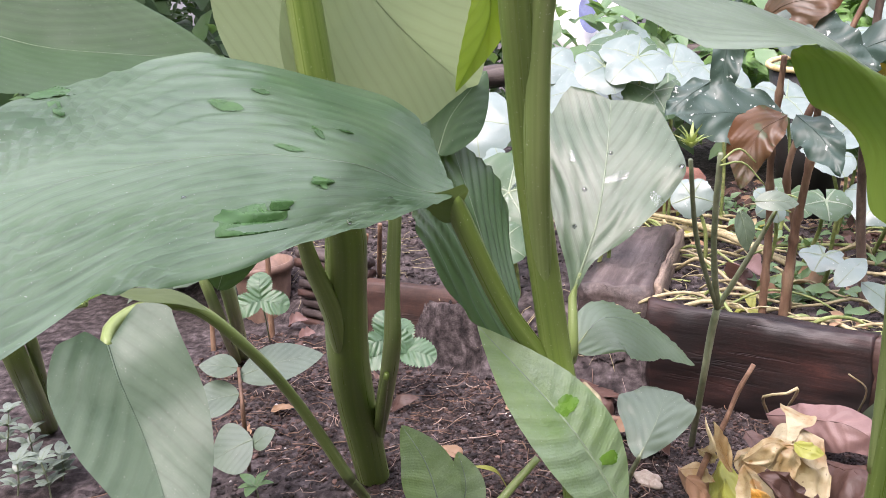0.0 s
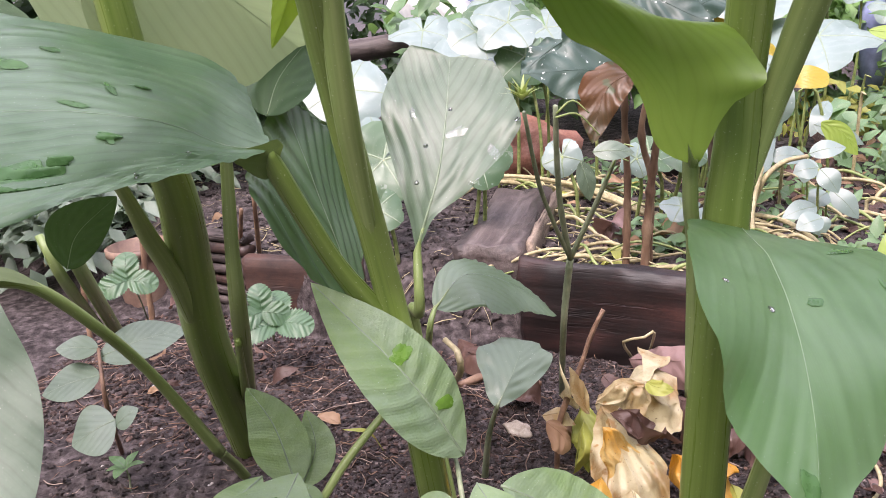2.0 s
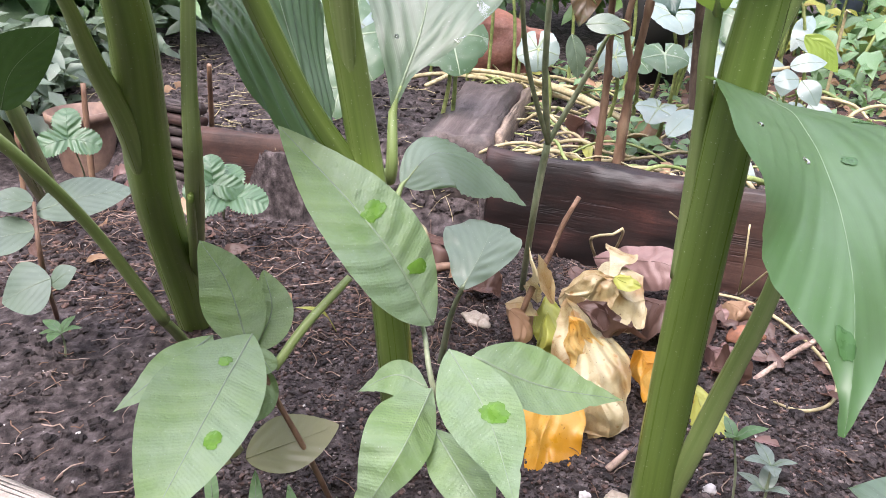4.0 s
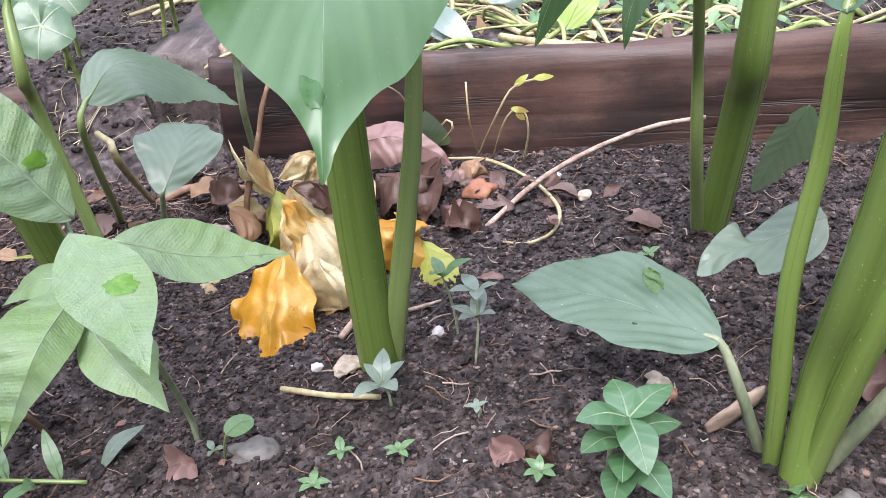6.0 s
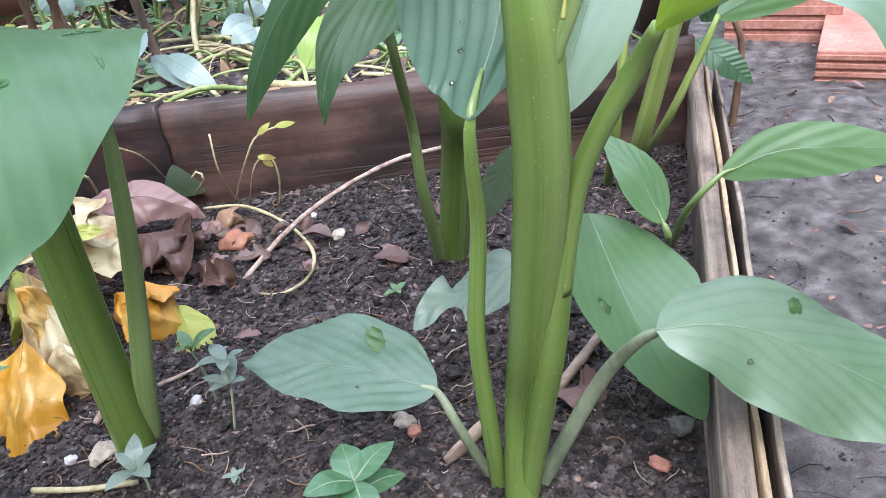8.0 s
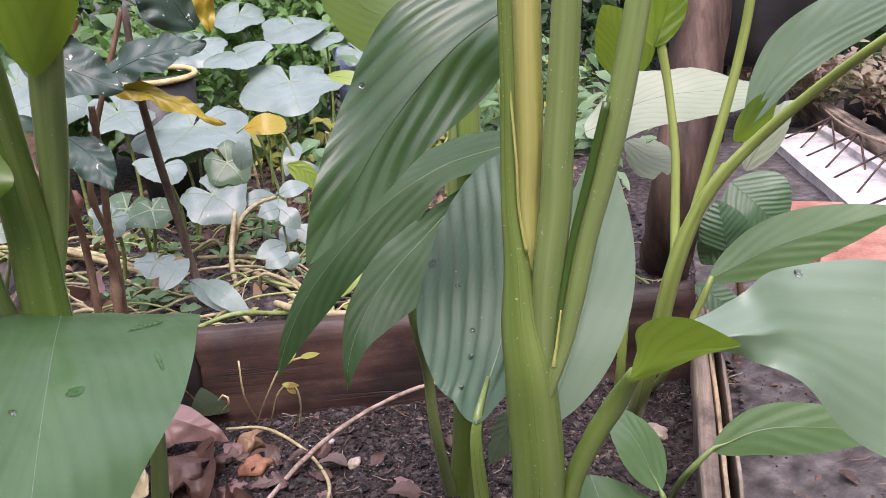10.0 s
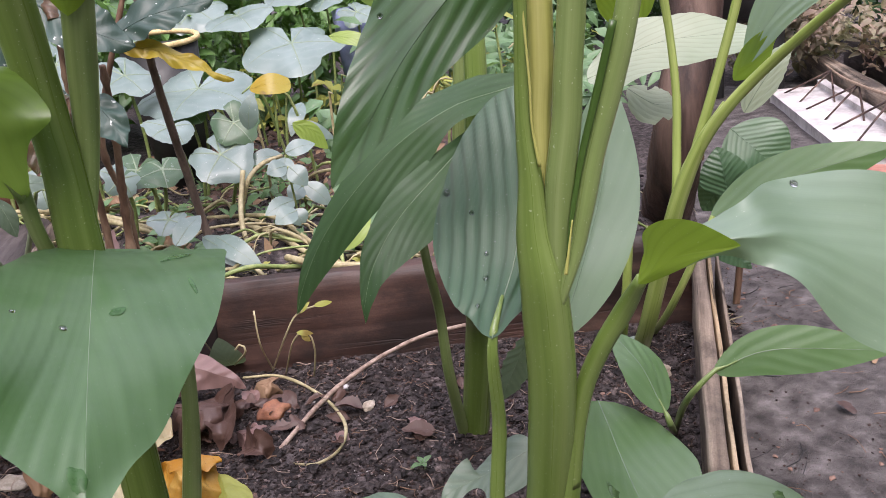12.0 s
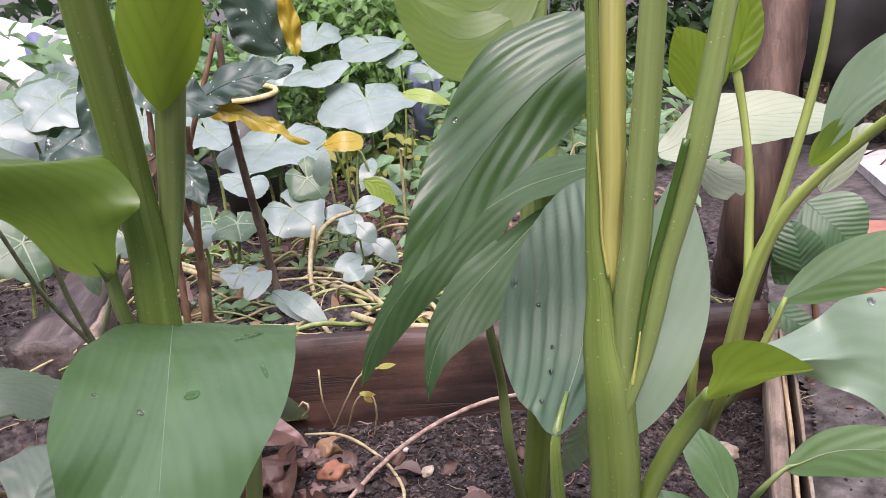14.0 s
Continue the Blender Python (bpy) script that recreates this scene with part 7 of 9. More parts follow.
tagged(part("wood_chip", tube([(0.619, 0.557, 0.005), (0.637, 0.558, 0.010), (0.663, 0.566, 0.012), (0.674, 0.572, 0.010)], [0.0050, 0.0085, 0.0090, 0.0060], 16, 10, 0.5, flat=0.35), PALEWOOD), "flat splintered piece of pale wood", "wood chip")
rod("stick", "thin pale stalk by the withered leaves", "stick", [(0.388, 0.789, 0.004), (0.398, 0.792, 0.012), (0.407, 0.796, 0.020)], [0.0035, 0.0032, 0.002], ROOT)
rod("stick", "thin dry stalk lying under the leaf pile", "stick", [(0.330, 0.733, 0.003), (0.365, 0.709, 0.005), (0.401, 0.696, 0.003)], [0.0016, 0.0018, 0.0014], VINE)
rod("vine", "pale bent dead stalk at the stem's foot", "vine", [(0.196, 1.228, 0.005), (0.222, 0.954, 0.154), (0.217, 0.969, 0.174), (0.206, 0.978, 0.180)], [0.004, 0.004, 0.0035, 0.003], VINE)
rod("stick", "dark stick lying under the leaves", "stick", [(0.203, 1.218, 0.004), (0.251, 1.228, 0.012), (0.321, 1.202, 0.006)], [0.006, 0.006, 0.004], TWIG)
rod("stick", "long dry stalk across the soil", "stick", [(0.238, 0.901, 0.000), (0.192, 0.884, 0.002), (0.408, 0.819, 0.002)][:2], [0.0014, 0.0014], VINE)
rod("root", "thin dry root on the soil", "root", [(0.449, 0.809, 0.003), (0.470, 0.799, 0.010), (0.490, 0.811, 0.004)], [0.002, 0.002, 0.0015], ROOT)
t = thing("dead_tendril", "pale shrivelled tendril before the charred board", "vine", (0.463, 1.337, 0.000))
part("stem", tube([(0.456, 1.234, 0.020), (0.426, 1.126, 0.095), (0.450, 1.119, 0.102), (0.464, 1.119, 0.108), (0.477, 1.231, 0.020)], [0.0022, 0.002, 0.002, 0.002, 0.0018], 20, 6, 0.2), VINE, t)
t = thing("leaf_scrap", "gnawed green leaf scrap at the stem's foot", "leaf", (0.638, 0.482, -0.000))
leaf(t, [(0.623, 0.480, 0.004), (0.629, 0.467, 0.020), (0.649, 0.473, 0.006)], (0.638, 0.484, 0.010), (0.630, 0.465, 0.008), SMALLGREEN, "blunt", nibble=0.4, rib=0.0006, n=(18, 7), seed=2.0)

# scraps of dead leaf round the foot of the pile
rnd = random.Random(21)
for k in range(34):
    x, y = rnd.gauss(0.60, 0.07), 0
    y = min(1.44 - 0.62 * x - abs(rnd.gauss(0, 0.09)), back_y(x) - 0.02)
    a, q = rnd.uniform(0, 6.28), rnd.uniform(0.014, 0.042)
    t = thing("dead_leaf", "dry curled scrap of brown leaf on the soil", "leaf", (x, y, level(x, y)), "dead leaves")
    z = level(x, y) + 0.006 + rnd.random() * 0.006
    blade(t, (x, y, z), (x + math.cos(a) * q, y + math.sin(a) * q, z + rnd.uniform(-0.003, 0.014)), q * rnd.uniform(0.4, 0.75), rnd.choice((BROWNDRY, BROWNDRY, BROWNDRY, BROWNDRY, PINKDRY)), bend=rnd.uniform(-0.25, 0.35), crumple=0.003, cf=60.0, nibble=0.5, n=(14, 6), seed=k * 1.7, cup=rnd.uniform(-0.5, 0.5), up=(rnd.uniform(-0.5, 0.5), rnd.uniform(-0.8, 0.2), 1))

rnd = random.Random(33)
for k in range(30):
    x, y = rnd.uniform(-0.45, 0.28), rnd.uniform(1.12, 1.62)
    if y > back_y(x) - 0.03:
        continue
    z = level(x, y) + 0.006
    a, q = rnd.uniform(0, 6.28), rnd.uniform(0.02, 0.055)
    t = thing("dead_leaf", "dry curled brown leaf behind the stems", "leaf", (x, y, z - 0.006), "dead leaves")
    blade(t, (x, y, z), (x + math.cos(a) * q, y + math.sin(a) * q, z + rnd.uniform(0.0, 0.02)), q * rnd.uniform(0.35, 0.6), rnd.choice((BROWNDRY, TANDRY, RUSTLEAF, BROWNDRY)), bend=rnd.uniform(-0.2, 0.3), crumple=0.004, cf=50.0, nibble=0.4, n=(14, 6), seed=k * 1.3, cup=rnd.uniform(-0.4, 0.4), up=(rnd.uniform(-0.4, 0.4), -0.5, 1))

for at, tip, mat, txt in (((-0.789, 1.946, 0.030), (-0.749, 1.960, 0.045), TANDRY, "orange dry petal among the weeds"), ((-0.372, 1.638, 0.010), (-0.330, 1.625, 0.030), PINKDRY, "pink dry leaf scrap by a stem"), ((-0.333, 1.573, 0.008), (-0.296, 1.571, 0.020), PINKDRY, "pink dry leaf scrap by a stem"), ((0.512, 1.831, 0.130), (0.547, 1.792, 0.150), TANDRY, "tan dry leaf behind the back board"), ((0.462, 1.494, 0.130), (0.488, 1.418, 0.160), PINKDRY, "pinkish dry leaf at the foot of the canes"), ((0.479, 1.427, 0.125), (0.512, 1.408, 0.135), TANDRY, "tan dry leaf at the foot of the canes")):
    t = thing("dead_leaf", txt, "leaf", (at[0], at[1], at[2] - 0.01), "dead leaves")
    blade(t, at, tip, (Vector(tip) - Vector(at)).length * 0.6, mat, bend=0.25, crumple=0.004, cf=50.0, nibble=0.4, n=(16, 7), up=(0.1, -0.6, 0.8), cup=0.4)

# ---- behind the bed ----
beam = tagged(plank((0.315, 1.395), (0.405, 1.79), -0.02, 0.155, 0.115, WOOD_LOG, name="old_beam", seed=21.0, rough=0.006, cells=(30, 8, 8), ragged=0.01), "muddy old square beam running back from the bed", "beam")
board("edging_board", "thin grey board on edge beside the old beam", (0.336, 1.42), (0.420, 1.79), 0.0, 0.152, 0.014, WOOD_GREY, seed=23.0, rough=0.004, cells=(30, 6, 3))
board("slab", "dark reddish-brown slab with a pale worn top edge", (-0.185, 1.535), (0.035, 1.455), -0.02, 0.13, 0.03, WOOD_BROWN, seed=25.0, rough=0.003, cells=(30, 6, 4))
stack = thing("slat_stack", "stack of thin reddish wooden slats", "boards", (-0.26, 1.60, 0.0))
for k in range(8):
    plank((-0.36 + 0.004 * (k % 3), 1.665), (-0.185, 1.555 + 0.004 * (k % 2)), 0.0 + 0.021 * k, 0.0185 + 0.021 * k, 0.03, WOOD_LOG if k % 3 else WOOD_BROWN, name="slat", parent=None, seed=30.0 + k, rough=0.003, cells=(14, 2, 2)).parent = stack
for ob in stack.children:
    ob.matrix_parent_inverse = Matrix.Translation(stack.location).inverted()


def pot(at, r, h, label):
    bm = bmesh.new()
    prof = [(0.78, 0), (0.86, 0.3), (0.95, 0.7), (1.0, 0.86), (1.08, 0.87), (1.08, 1.0), (0.98, 1.0), (0.94, 0.8), (0.0, 0.78)]
    rows = [[bm.verts.new((r * q * math.cos(a), r * q * math.sin(a), h * z)) for a in [2 * math.pi * k / 28 for k in range(28)]] for q, z in prof[:-1]]
    for a, b in zip(rows, rows[1:]):
        for k in range(28):
            bm.faces.new((a[k], a[(k + 1) % 28], b[(k + 1) % 28], b[k]))
    bm.faces.new(rows[-1])
    ob = tagged(part("flower_pot", bm, POT), label, "pot")
    ob.location = at
    return ob


pot((-0.46, 1.74, -0.005), 0.062, 0.125, "muddy brown clay pot half hidden by leaves")
for a, b, r in (((-0.399, 1.595, 0.017), (-0.385, 1.602, 0.198), 0.006), ((-0.196, 1.673, 0.020), (-0.135, 1.507, 0.245), 0.005), ((-0.246, 1.684, 0.020), (-0.160, 1.506, 0.227), 0.0045), ((-0.493, 1.528, 0.050), (-0.481, 1.562, 0.217), 0.005)):
    rod("stick", "thin reddish stick standing behind the bed", "stick", [(a[0], a[1], -0.02), Vector(a).lerp(Vector(b), 0.5), b], [r, r * 0.95, r * 0.8], STEM_BROWN, 12, 7, 0.2, "upright sticks")

post = part("wooden_post", tube([(1.326, 1.098, 0.020), (1.240, 0.960, 0.226), (1.293, 0.971, 0.422), (1.343, 0.990, 0.595)], [0.042, 0.0395, 0.0395, 0.040], 24, 14, 0.12, 0.05, 4), WOOD_POST)
tagged(post, "old dark brown wooden post behind the bed's corner", "post")

# plants with woody stems behind the charred board
def cane(points, r, gap=0.055, seed=0.0):
    """A jointed woody stem: swollen rings at uneven distances along a smooth line."""
    fine, _, long = spline(points, 40)
    radii = []
    for k in range(41):
        d = long * k / 40
        joint = abs((d / gap + 0.25 * math.sin(d * 40 + seed)) % 1.0 - 0.5) * gap
        radii.append(r * (1.05 - 0.35 * k / 40) * (1 + 0.38 * math.exp(-(joint / 0.0045) ** 2)))
    return tube(fine, radii, 80, 10, 0.10, 0.05, 2, seed=seed)


shrub = thing("begonia", "spotted begonia with reddish cane stems and rust-backed leaves", "plant", (0.49, 1.33, 0.11))
F = Vector((0.492, 1.325, 0.10))
part("cane", cane([F, (0.503, 1.319, 0.236), (0.516, 1.294, 0.369), (0.520, 1.280, 0.457)], 0.0062), STEM_BROWN, shrub)
part("cane", cane([F + Vector((-0.025, 0.012, 0)), (0.474, 1.334, 0.254), (0.469, 1.312, 0.366), (0.476, 1.287, 0.498)], 0.0056, 0.048, 1.0), STEM_BROWN, shrub)
part("cane", cane([F + Vector((0.01, 0.02, 0)), (0.511, 1.345, 0.248), (0.502, 1.340, 0.359), (0.588, 1.316, 0.578)], 0.0054, 0.06, 2.0), STEM_BROWN, shrub)
for base, mid, tip, l, r, mat in (
        ((0.470, 1.248, 0.425), (0.396, 1.220, 0.436), (0.329, 1.202, 0.438), (0.400, 1.248, 0.469), (0.400, 1.202, 0.394), BEGONIA),
        ((0.469, 1.238, 0.427), (0.426, 1.202, 0.408), (0.405, 1.186, 0.345), (0.393, 1.204, 0.417), (0.456, 1.203, 0.410), RUSTLEAF),
        ((0.481, 1.240, 0.426), (0.502, 1.203, 0.401), (0.515, 1.168, 0.361), (0.483, 1.187, 0.376), (0.525, 1.206, 0.406), BEGONIA),
        ((0.450, 1.234, 0.550), (0.499, 1.195, 0.511), (0.554, 1.176, 0.479), (0.517, 1.213, 0.543), (0.487, 1.177, 0.479), BEGONIA),
        ((0.442, 1.255, 0.545), (0.467, 1.234, 0.562), (0.524, 1.211, 0.569), (0.472, 1.252, 0.597), (0.456, 1.216, 0.522), RUSTLEAF),
        ((0.538, 1.275, 0.490), (0.597, 1.248, 0.514), (0.672, 1.218, 0.521), (0.612, 1.264, 0.539), (0.590, 1.231, 0.491), BEGONIA),
        ((0.672, 1.276, 0.540), (0.641, 1.277, 0.595), (0.601, 1.278, 0.637), (0.605, 1.283, 0.568), (0.682, 1.271, 0.606), BEGONIA),
        ((0.687, 1.255, 0.534), (0.684, 1.253, 0.582), (0.675, 1.249, 0.643), (0.671, 1.255, 0.575), (0.698, 1.251, 0.580), SQUASH_YELLOW),
        ((0.527, 1.277, 0.484), (0.597, 1.252, 0.463), (0.678, 1.223, 0.412), (0.600, 1.261, 0.474), (0.593, 1.243, 0.451), SQUASH_YELLOW),
        ((0.419, 1.299, 0.574), (0.401, 1.285, 0.494), (0.389, 1.270, 0.420), (0.385, 1.285, 0.504), (0.424, 1.283, 0.498), BEGONIA),
        ((0.389, 1.307, 0.471), (0.357, 1.289, 0.454), (0.324, 1.272, 0.431), (0.353, 1.308, 0.472), (0.362, 1.271, 0.428), BEGONIA)):
    leaf(shrub, [base, mid, tip], l, r, mat, "turmeric", pleat=0.003, spacing=0.03, slant=1.0, wave=0.006, n=(28, 10), rib=0.001)
shoot = part("dead_cane", tube([(0.631, 1.393, 0.080), (0.618, 1.397, 0.229), (0.597, 1.343, 0.374), (0.587, 1.308, 0.469), (0.586, 1.278, 0.578)], [0.0062, 0.006, 0.0055, 0.005, 0.004], 22, 9, 0.15, 0.15, 2), CANE)
tagged(shoot, "dark dead cane stuck in the raised bed", "stick")

# squash plants in the raised bed
vines = thing("squash_plant", "sprawling squash with broad silvery-green lobed leaves", "plant", (0.75, 1.65, 0.11))
GREENER = (5, 11, 13, 16, 20, 22, 25, 27, 29, 33)
LEAVES = [  # centre, radius, face
    ((1.017, 2.005, 0.393), 0.131, (-0.1, -0.42, 0.9)),
    ((1.129, 2.256, 0.515), 0.096, (-0.1, -0.35, 0.93)),
    ((0.739, 1.804, 0.348), 0.129, (-0.1, -0.28, 0.95)),
    ((0.603, 1.785, 0.399), 0.07, (0.1, -0.5, 0.8)),
    ((0.638, 1.627, 0.308), 0.051, (0.2, -0.4, 0.85)),
    ((0.748, 1.586, 0.299), 0.048, (-0.2, -0.8, 0.5)),
    ((0.529, 1.551, 0.248), 0.036, (0.3, -0.8, 0.5)),
    ((0.406, 1.601, 0.254), 0.039, (-0.2, -0.9, 0.4)),
    ((0.928, 2.116, 0.468), 0.089, (-0.2, -0.2, 0.95)),
    ((0.339, 1.904, 0.487), 0.08, (0.1, -0.6, 0.7)),
    ((0.273, 1.907, 0.474), 0.07, (0.1, -0.6, 0.7)),
    ((0.256, 1.511, 0.292), 0.07, (0.1, -0.8, 0.5)),
    ((0.253, 1.564, 0.33), 0.06, (0.1, -0.7, 0.6)),
    ((0.564, 1.608, 0.246), 0.053, (0.1, -0.5, 0.8)),
    ((0.239, 2.003, 0.421), 0.12, (0.0, -0.5, 0.85)),
    ((0.15, 2.103, 0.482), 0.085, (0.1, -0.5, 0.85)),
    ((0.37, 1.901, 0.415), 0.07, (0.1, -0.7, 0.6)),
    ((0.325, 2.299, 0.521), 0.08, (0, -0.6, 0.8)),
    ((0.89, 2.388, 0.491), 0.1, (0, -0.5, 0.8)),
    ((0.012, 1.759, 0.393), 0.09, (0.1, -0.7, 0.6)),
    ((0.086, 1.596, 0.276), 0.085, (0.1, -0.8, 0.5)),
    ((0.069, 1.694, 0.302), 0.06, (0.1, -0.7, 0.6)),
    ((0.077, 1.497, 0.21), 0.05, (0.1, -0.8, 0.5)),
    ((1.049, 2.5, 0.557), 0.08, (-0.2, -0.5, 0.8)),
    ((1.311, 2.29, 0.428), 0.06, (-0.2, -0.5, 0.8)),
    ((0.326, 2.2, 0.494), 0.09, (0, -0.6, 0.7)),
    ((0.444, 2.202, 0.459), 0.075, (0, -0.6, 0.7)),
    ((0.408, 2.002, 0.403), 0.07, (0.1, -0.7, 0.6)),
    ((0.493, 1.898, 0.432), 0.07, (0, -0.6, 0.7)),
    ((0.589, 1.47, 0.265), 0.04, (0, -0.5, 0.85)),
    ((0.573, 1.415, 0.192), 0.035, (0, -0.4, 0.9)),
    ((0.709, 1.573, 0.249), 0.066, (-0.25, -0.6, 0.75)),
    ((1.186, 2.183, 0.478), 0.055, (-0.2, -0.35, 0.9)),
    ((0.699, 1.752, 0.317), 0.05, (0.1, -0.4, 0.9)),
]
for k, (c, r, face) in enumerate(LEAVES):
    foot = (c[0] + 0.03 * math.sin(k * 2.1), c[1] + 0.05 + 0.03 * math.cos(k * 1.3), 0.10)
    squash_leaf(vines, c, r * 1.02, face, SQUASH_GREEN if k in GREENER else SQUASH, foot, k * 1.37, turn=math.pi / 2 + 0.6 * math.sin(k * 2.7), depth=0.10 if k % 3 else 0.20)
blade(vines, (0.799, 1.629, 0.349), (0.872, 1.598, 0.347), 0.045, SQUASH_YELLOW, up=(-0.3, -0.75, 0.6), bend=0.15, name="yellow_leaf", n=(20, 8), prof="blunt")
part("stalk", tube([(0.836, 1.627, 0.230), (0.838, 1.617, 0.286), (0.840, 1.614, 0.340)], [0.003, 0.0026, 0.002], 10, 6), VINE_GREEN, vines)
for k, (a, b) in enumerate((((0.934, 1.746, 0.289), (0.884, 1.699, 0.230)), ((0.882, 1.681, 0.257), (0.959, 1.646, 0.218)), ((1.073, 1.898, 0.403), (1.171, 1.833, 0.366)),
                            ((0.650, 1.492, 0.603), (0.653, 1.493, 0.543)), ((0.623, 1.307, 0.175), (0.668, 1.236, 0.129)), ((0.609, 1.357, 0.167), (0.669, 1.259, 0.114)),
                            ((0.782, 1.192, 0.138), (0.844, 1.223, 0.198)), ((0.751, 1.503, 0.295), (0.771, 1.500, 0.358)), ((0.560, 1.309, 0.176), (0.614, 1.358, 0.201)))):
    blade(vines, a, b, 0.035 if k != 6 else 0.05, SQUASH if k not in (2, 6) else SQUASHYOUNG, up=(-0.3, -0.8, 0.5), bend=0.12, name="young_leaf", n=(18, 6))
for k in range(26):
    x, y = 0.80 + 0.75 * ((k * 0.618) % 1.0), 1.55 + 0.75 * ((k * 0.414 + 0.1) % 1.0)
    h = 0.10 + 0.16 * ((k * 0.37) % 1.0)
    lean = 0.05 * math.sin(k * 2.3)
    part("stalk", tube([(x, y, 0.10), (x + lean * 0.3, y - 0.01, 0.11 + h * 0.5), (x + lean, y - 0.02, 0.11 + h), (x + lean * 1.8, y - 0.03, 0.105 + h)], [0.0036, 0.0034, 0.003, 0.0016], 10, 6, 0.1, seed=k), VINE_GREEN if k % 3 else VINE, vines)
leaf(vines, [(0.863, 1.603, 0.274), (0.894, 1.59, 0.256), (0.917, 1.574, 0.215)], (0.904, 1.588, 0.265), (0.876, 1.591, 0.236), SQUASHYOUNG, pleat=0.001, n=(24, 8), name="young_leaf")
bean = thing("bean_plant", "small plant with pale oval leaves in threes", "plant", (0.85, 1.5, 0.11))
for a, b in (((0.819, 1.552, 0.225), (0.748, 1.559, 0.227)), ((0.823, 1.551, 0.230), (0.882, 1.544, 0.237)), ((0.819, 1.541, 0.224), (0.804, 1.521, 0.186)), ((0.821, 1.454, 0.189), (0.855, 1.427, 0.144)), ((0.815, 1.454, 0.185), (0.785, 1.446, 0.166)),
             ((0.788, 1.427, 0.170), (0.729, 1.412, 0.160)), ((0.783, 1.417, 0.157), (0.790, 1.404, 0.127)), ((0.784, 1.419, 0.235), (0.748, 1.422, 0.228)), ((0.788, 1.418, 0.233), (0.808, 1.396, 0.198)), ((0.771, 1.361, 0.170), (0.729, 1.356, 0.157))):
    blade(bean, a, b, 0.036, SQUASH, up=(-0.25, -0.7, 0.65), bend=0.12, n=(18, 7))
for p in ((0.822, 1.551, 0.226), (0.815, 1.454, 0.187), (0.786, 1.419, 0.233)):
    part("stem", tube([(p[0] + 0.01, p[1] + 0.02, 0.09), (p[0] + 0.006, p[1] + 0.015, (p[2] + 0.1) / 2), p], [0.0025, 0.0022, 0.0018], 8, 6), VINE_GREEN, bean)

rnd = random.Random(4)
runner = thing("squash_runners", "tangle of pale yellow-green vine runners on the soil", "vine", (0.8, 1.5, 0.11))
for k in range(150):
    x = rnd.uniform(0.30, 1.17)
    y = back_y(x) + 0.07 + rnd.random() ** 1.4 * 0.75
    a, s = rnd.uniform(-0.9, 0.9) + (math.pi if rnd.random() < 0.5 else 0) - 0.45, rnd.uniform(0.08, 0.22)
    pts = []
    for q in range(4):
        px, py = min(1.19, x + math.cos(a) * s * (q / 3 - 0.5) + rnd.uniform(-0.015, 0.015)), y + math.sin(a) * s * (q / 3 - 0.5) + rnd.uniform(-0.015, 0.015)
        py = max(py, back_y(px) + 0.045)
        pts.append((px, py, max(level(px, py), 0.105) + 0.004 + (rnd.uniform(0.0, 0.035) if 0 < q < 3 else 0.0)))
    r = rnd.uniform(0.0012, 0.0040)
    part("runner", tube(pts, [r, r, r * 0.95, r * 0.7], 12, 6, 0.1), rnd.choice((VINE, VINE, VINE_GREEN)), runner)
for pts, r in (([(0.307, 1.980, 0.140), (0.423, 1.871, 0.145), (0.499, 1.680, 0.150), (0.576, 1.602, 0.120)], 0.006), ([(0.719, 1.522, 0.120), (0.738, 1.401, 0.125), (0.752, 1.276, 0.120)], 0.0055), ([(0.673, 1.641, 0.120), (0.760, 1.506, 0.130), (0.771, 1.323, 0.125), (0.775, 1.183, 0.120)], 0.0045),
               ([(0.715, 1.270, 0.125), (0.741, 1.183, 0.130), (0.801, 1.133, 0.125)], 0.006), ([(0.729, 1.510, 0.224), (0.700, 1.468, 0.153), (0.688, 1.402, 0.110)], 0.005), ([(0.714, 1.510, 0.157), (0.734, 1.503, 0.207), (0.769, 1.517, 0.227), (0.806, 1.511, 0.235)], 0.0045),
               ([(0.146, 1.967, 0.130), (0.245, 2.010, 0.135), (0.417, 1.861, 0.135), (0.591, 1.631, 0.120)], 0.005), ([(0.209, 1.805, 0.150), (0.304, 1.916, 0.160), (0.468, 1.789, 0.150), (0.581, 1.630, 0.120)], 0.005), ([(0.310, 2.208, 0.130), (0.367, 2.200, 0.150), (0.420, 2.205, 0.120)], 0.005)):
    part("runner", tube(pts, [r * 0.9] + [r] * (len(pts) - 2) + [r * 0.8], 22, 7, 0.12), VINE, runner)

# loose litter of the raised bed
scrap = [TANDRY, BROWNDRY, YELLOWGREEN, CREAM, TANDRY]
for k in range(46):
    x = rnd.uniform(0.40, 1.17)
    y = back_y(x) + 0.06 + rnd.random() ** 1.5 * 0.8
    z = max(level(x, y), 0.10) + 0.006
    t = thing("dead_leaf", "dry shrivelled leaf among the vine runners", "leaf", (x, y, z - 0.006), "dead leaves of the raised bed")
    a, s = rnd.uniform(0, 6.28), rnd.uniform(0.02, 0.05)
    blade(t, (x, y, z), (x + math.cos(a) * s, y + math.sin(a) * s, z + rnd.uniform(0.0, 0.018)), s * rnd.uniform(0.35, 0.6), rnd.choice(scrap), bend=0.25, crumple=0.005, n=(8, 4), rib=0.0, prof="blunt", seed=k * 1.0)

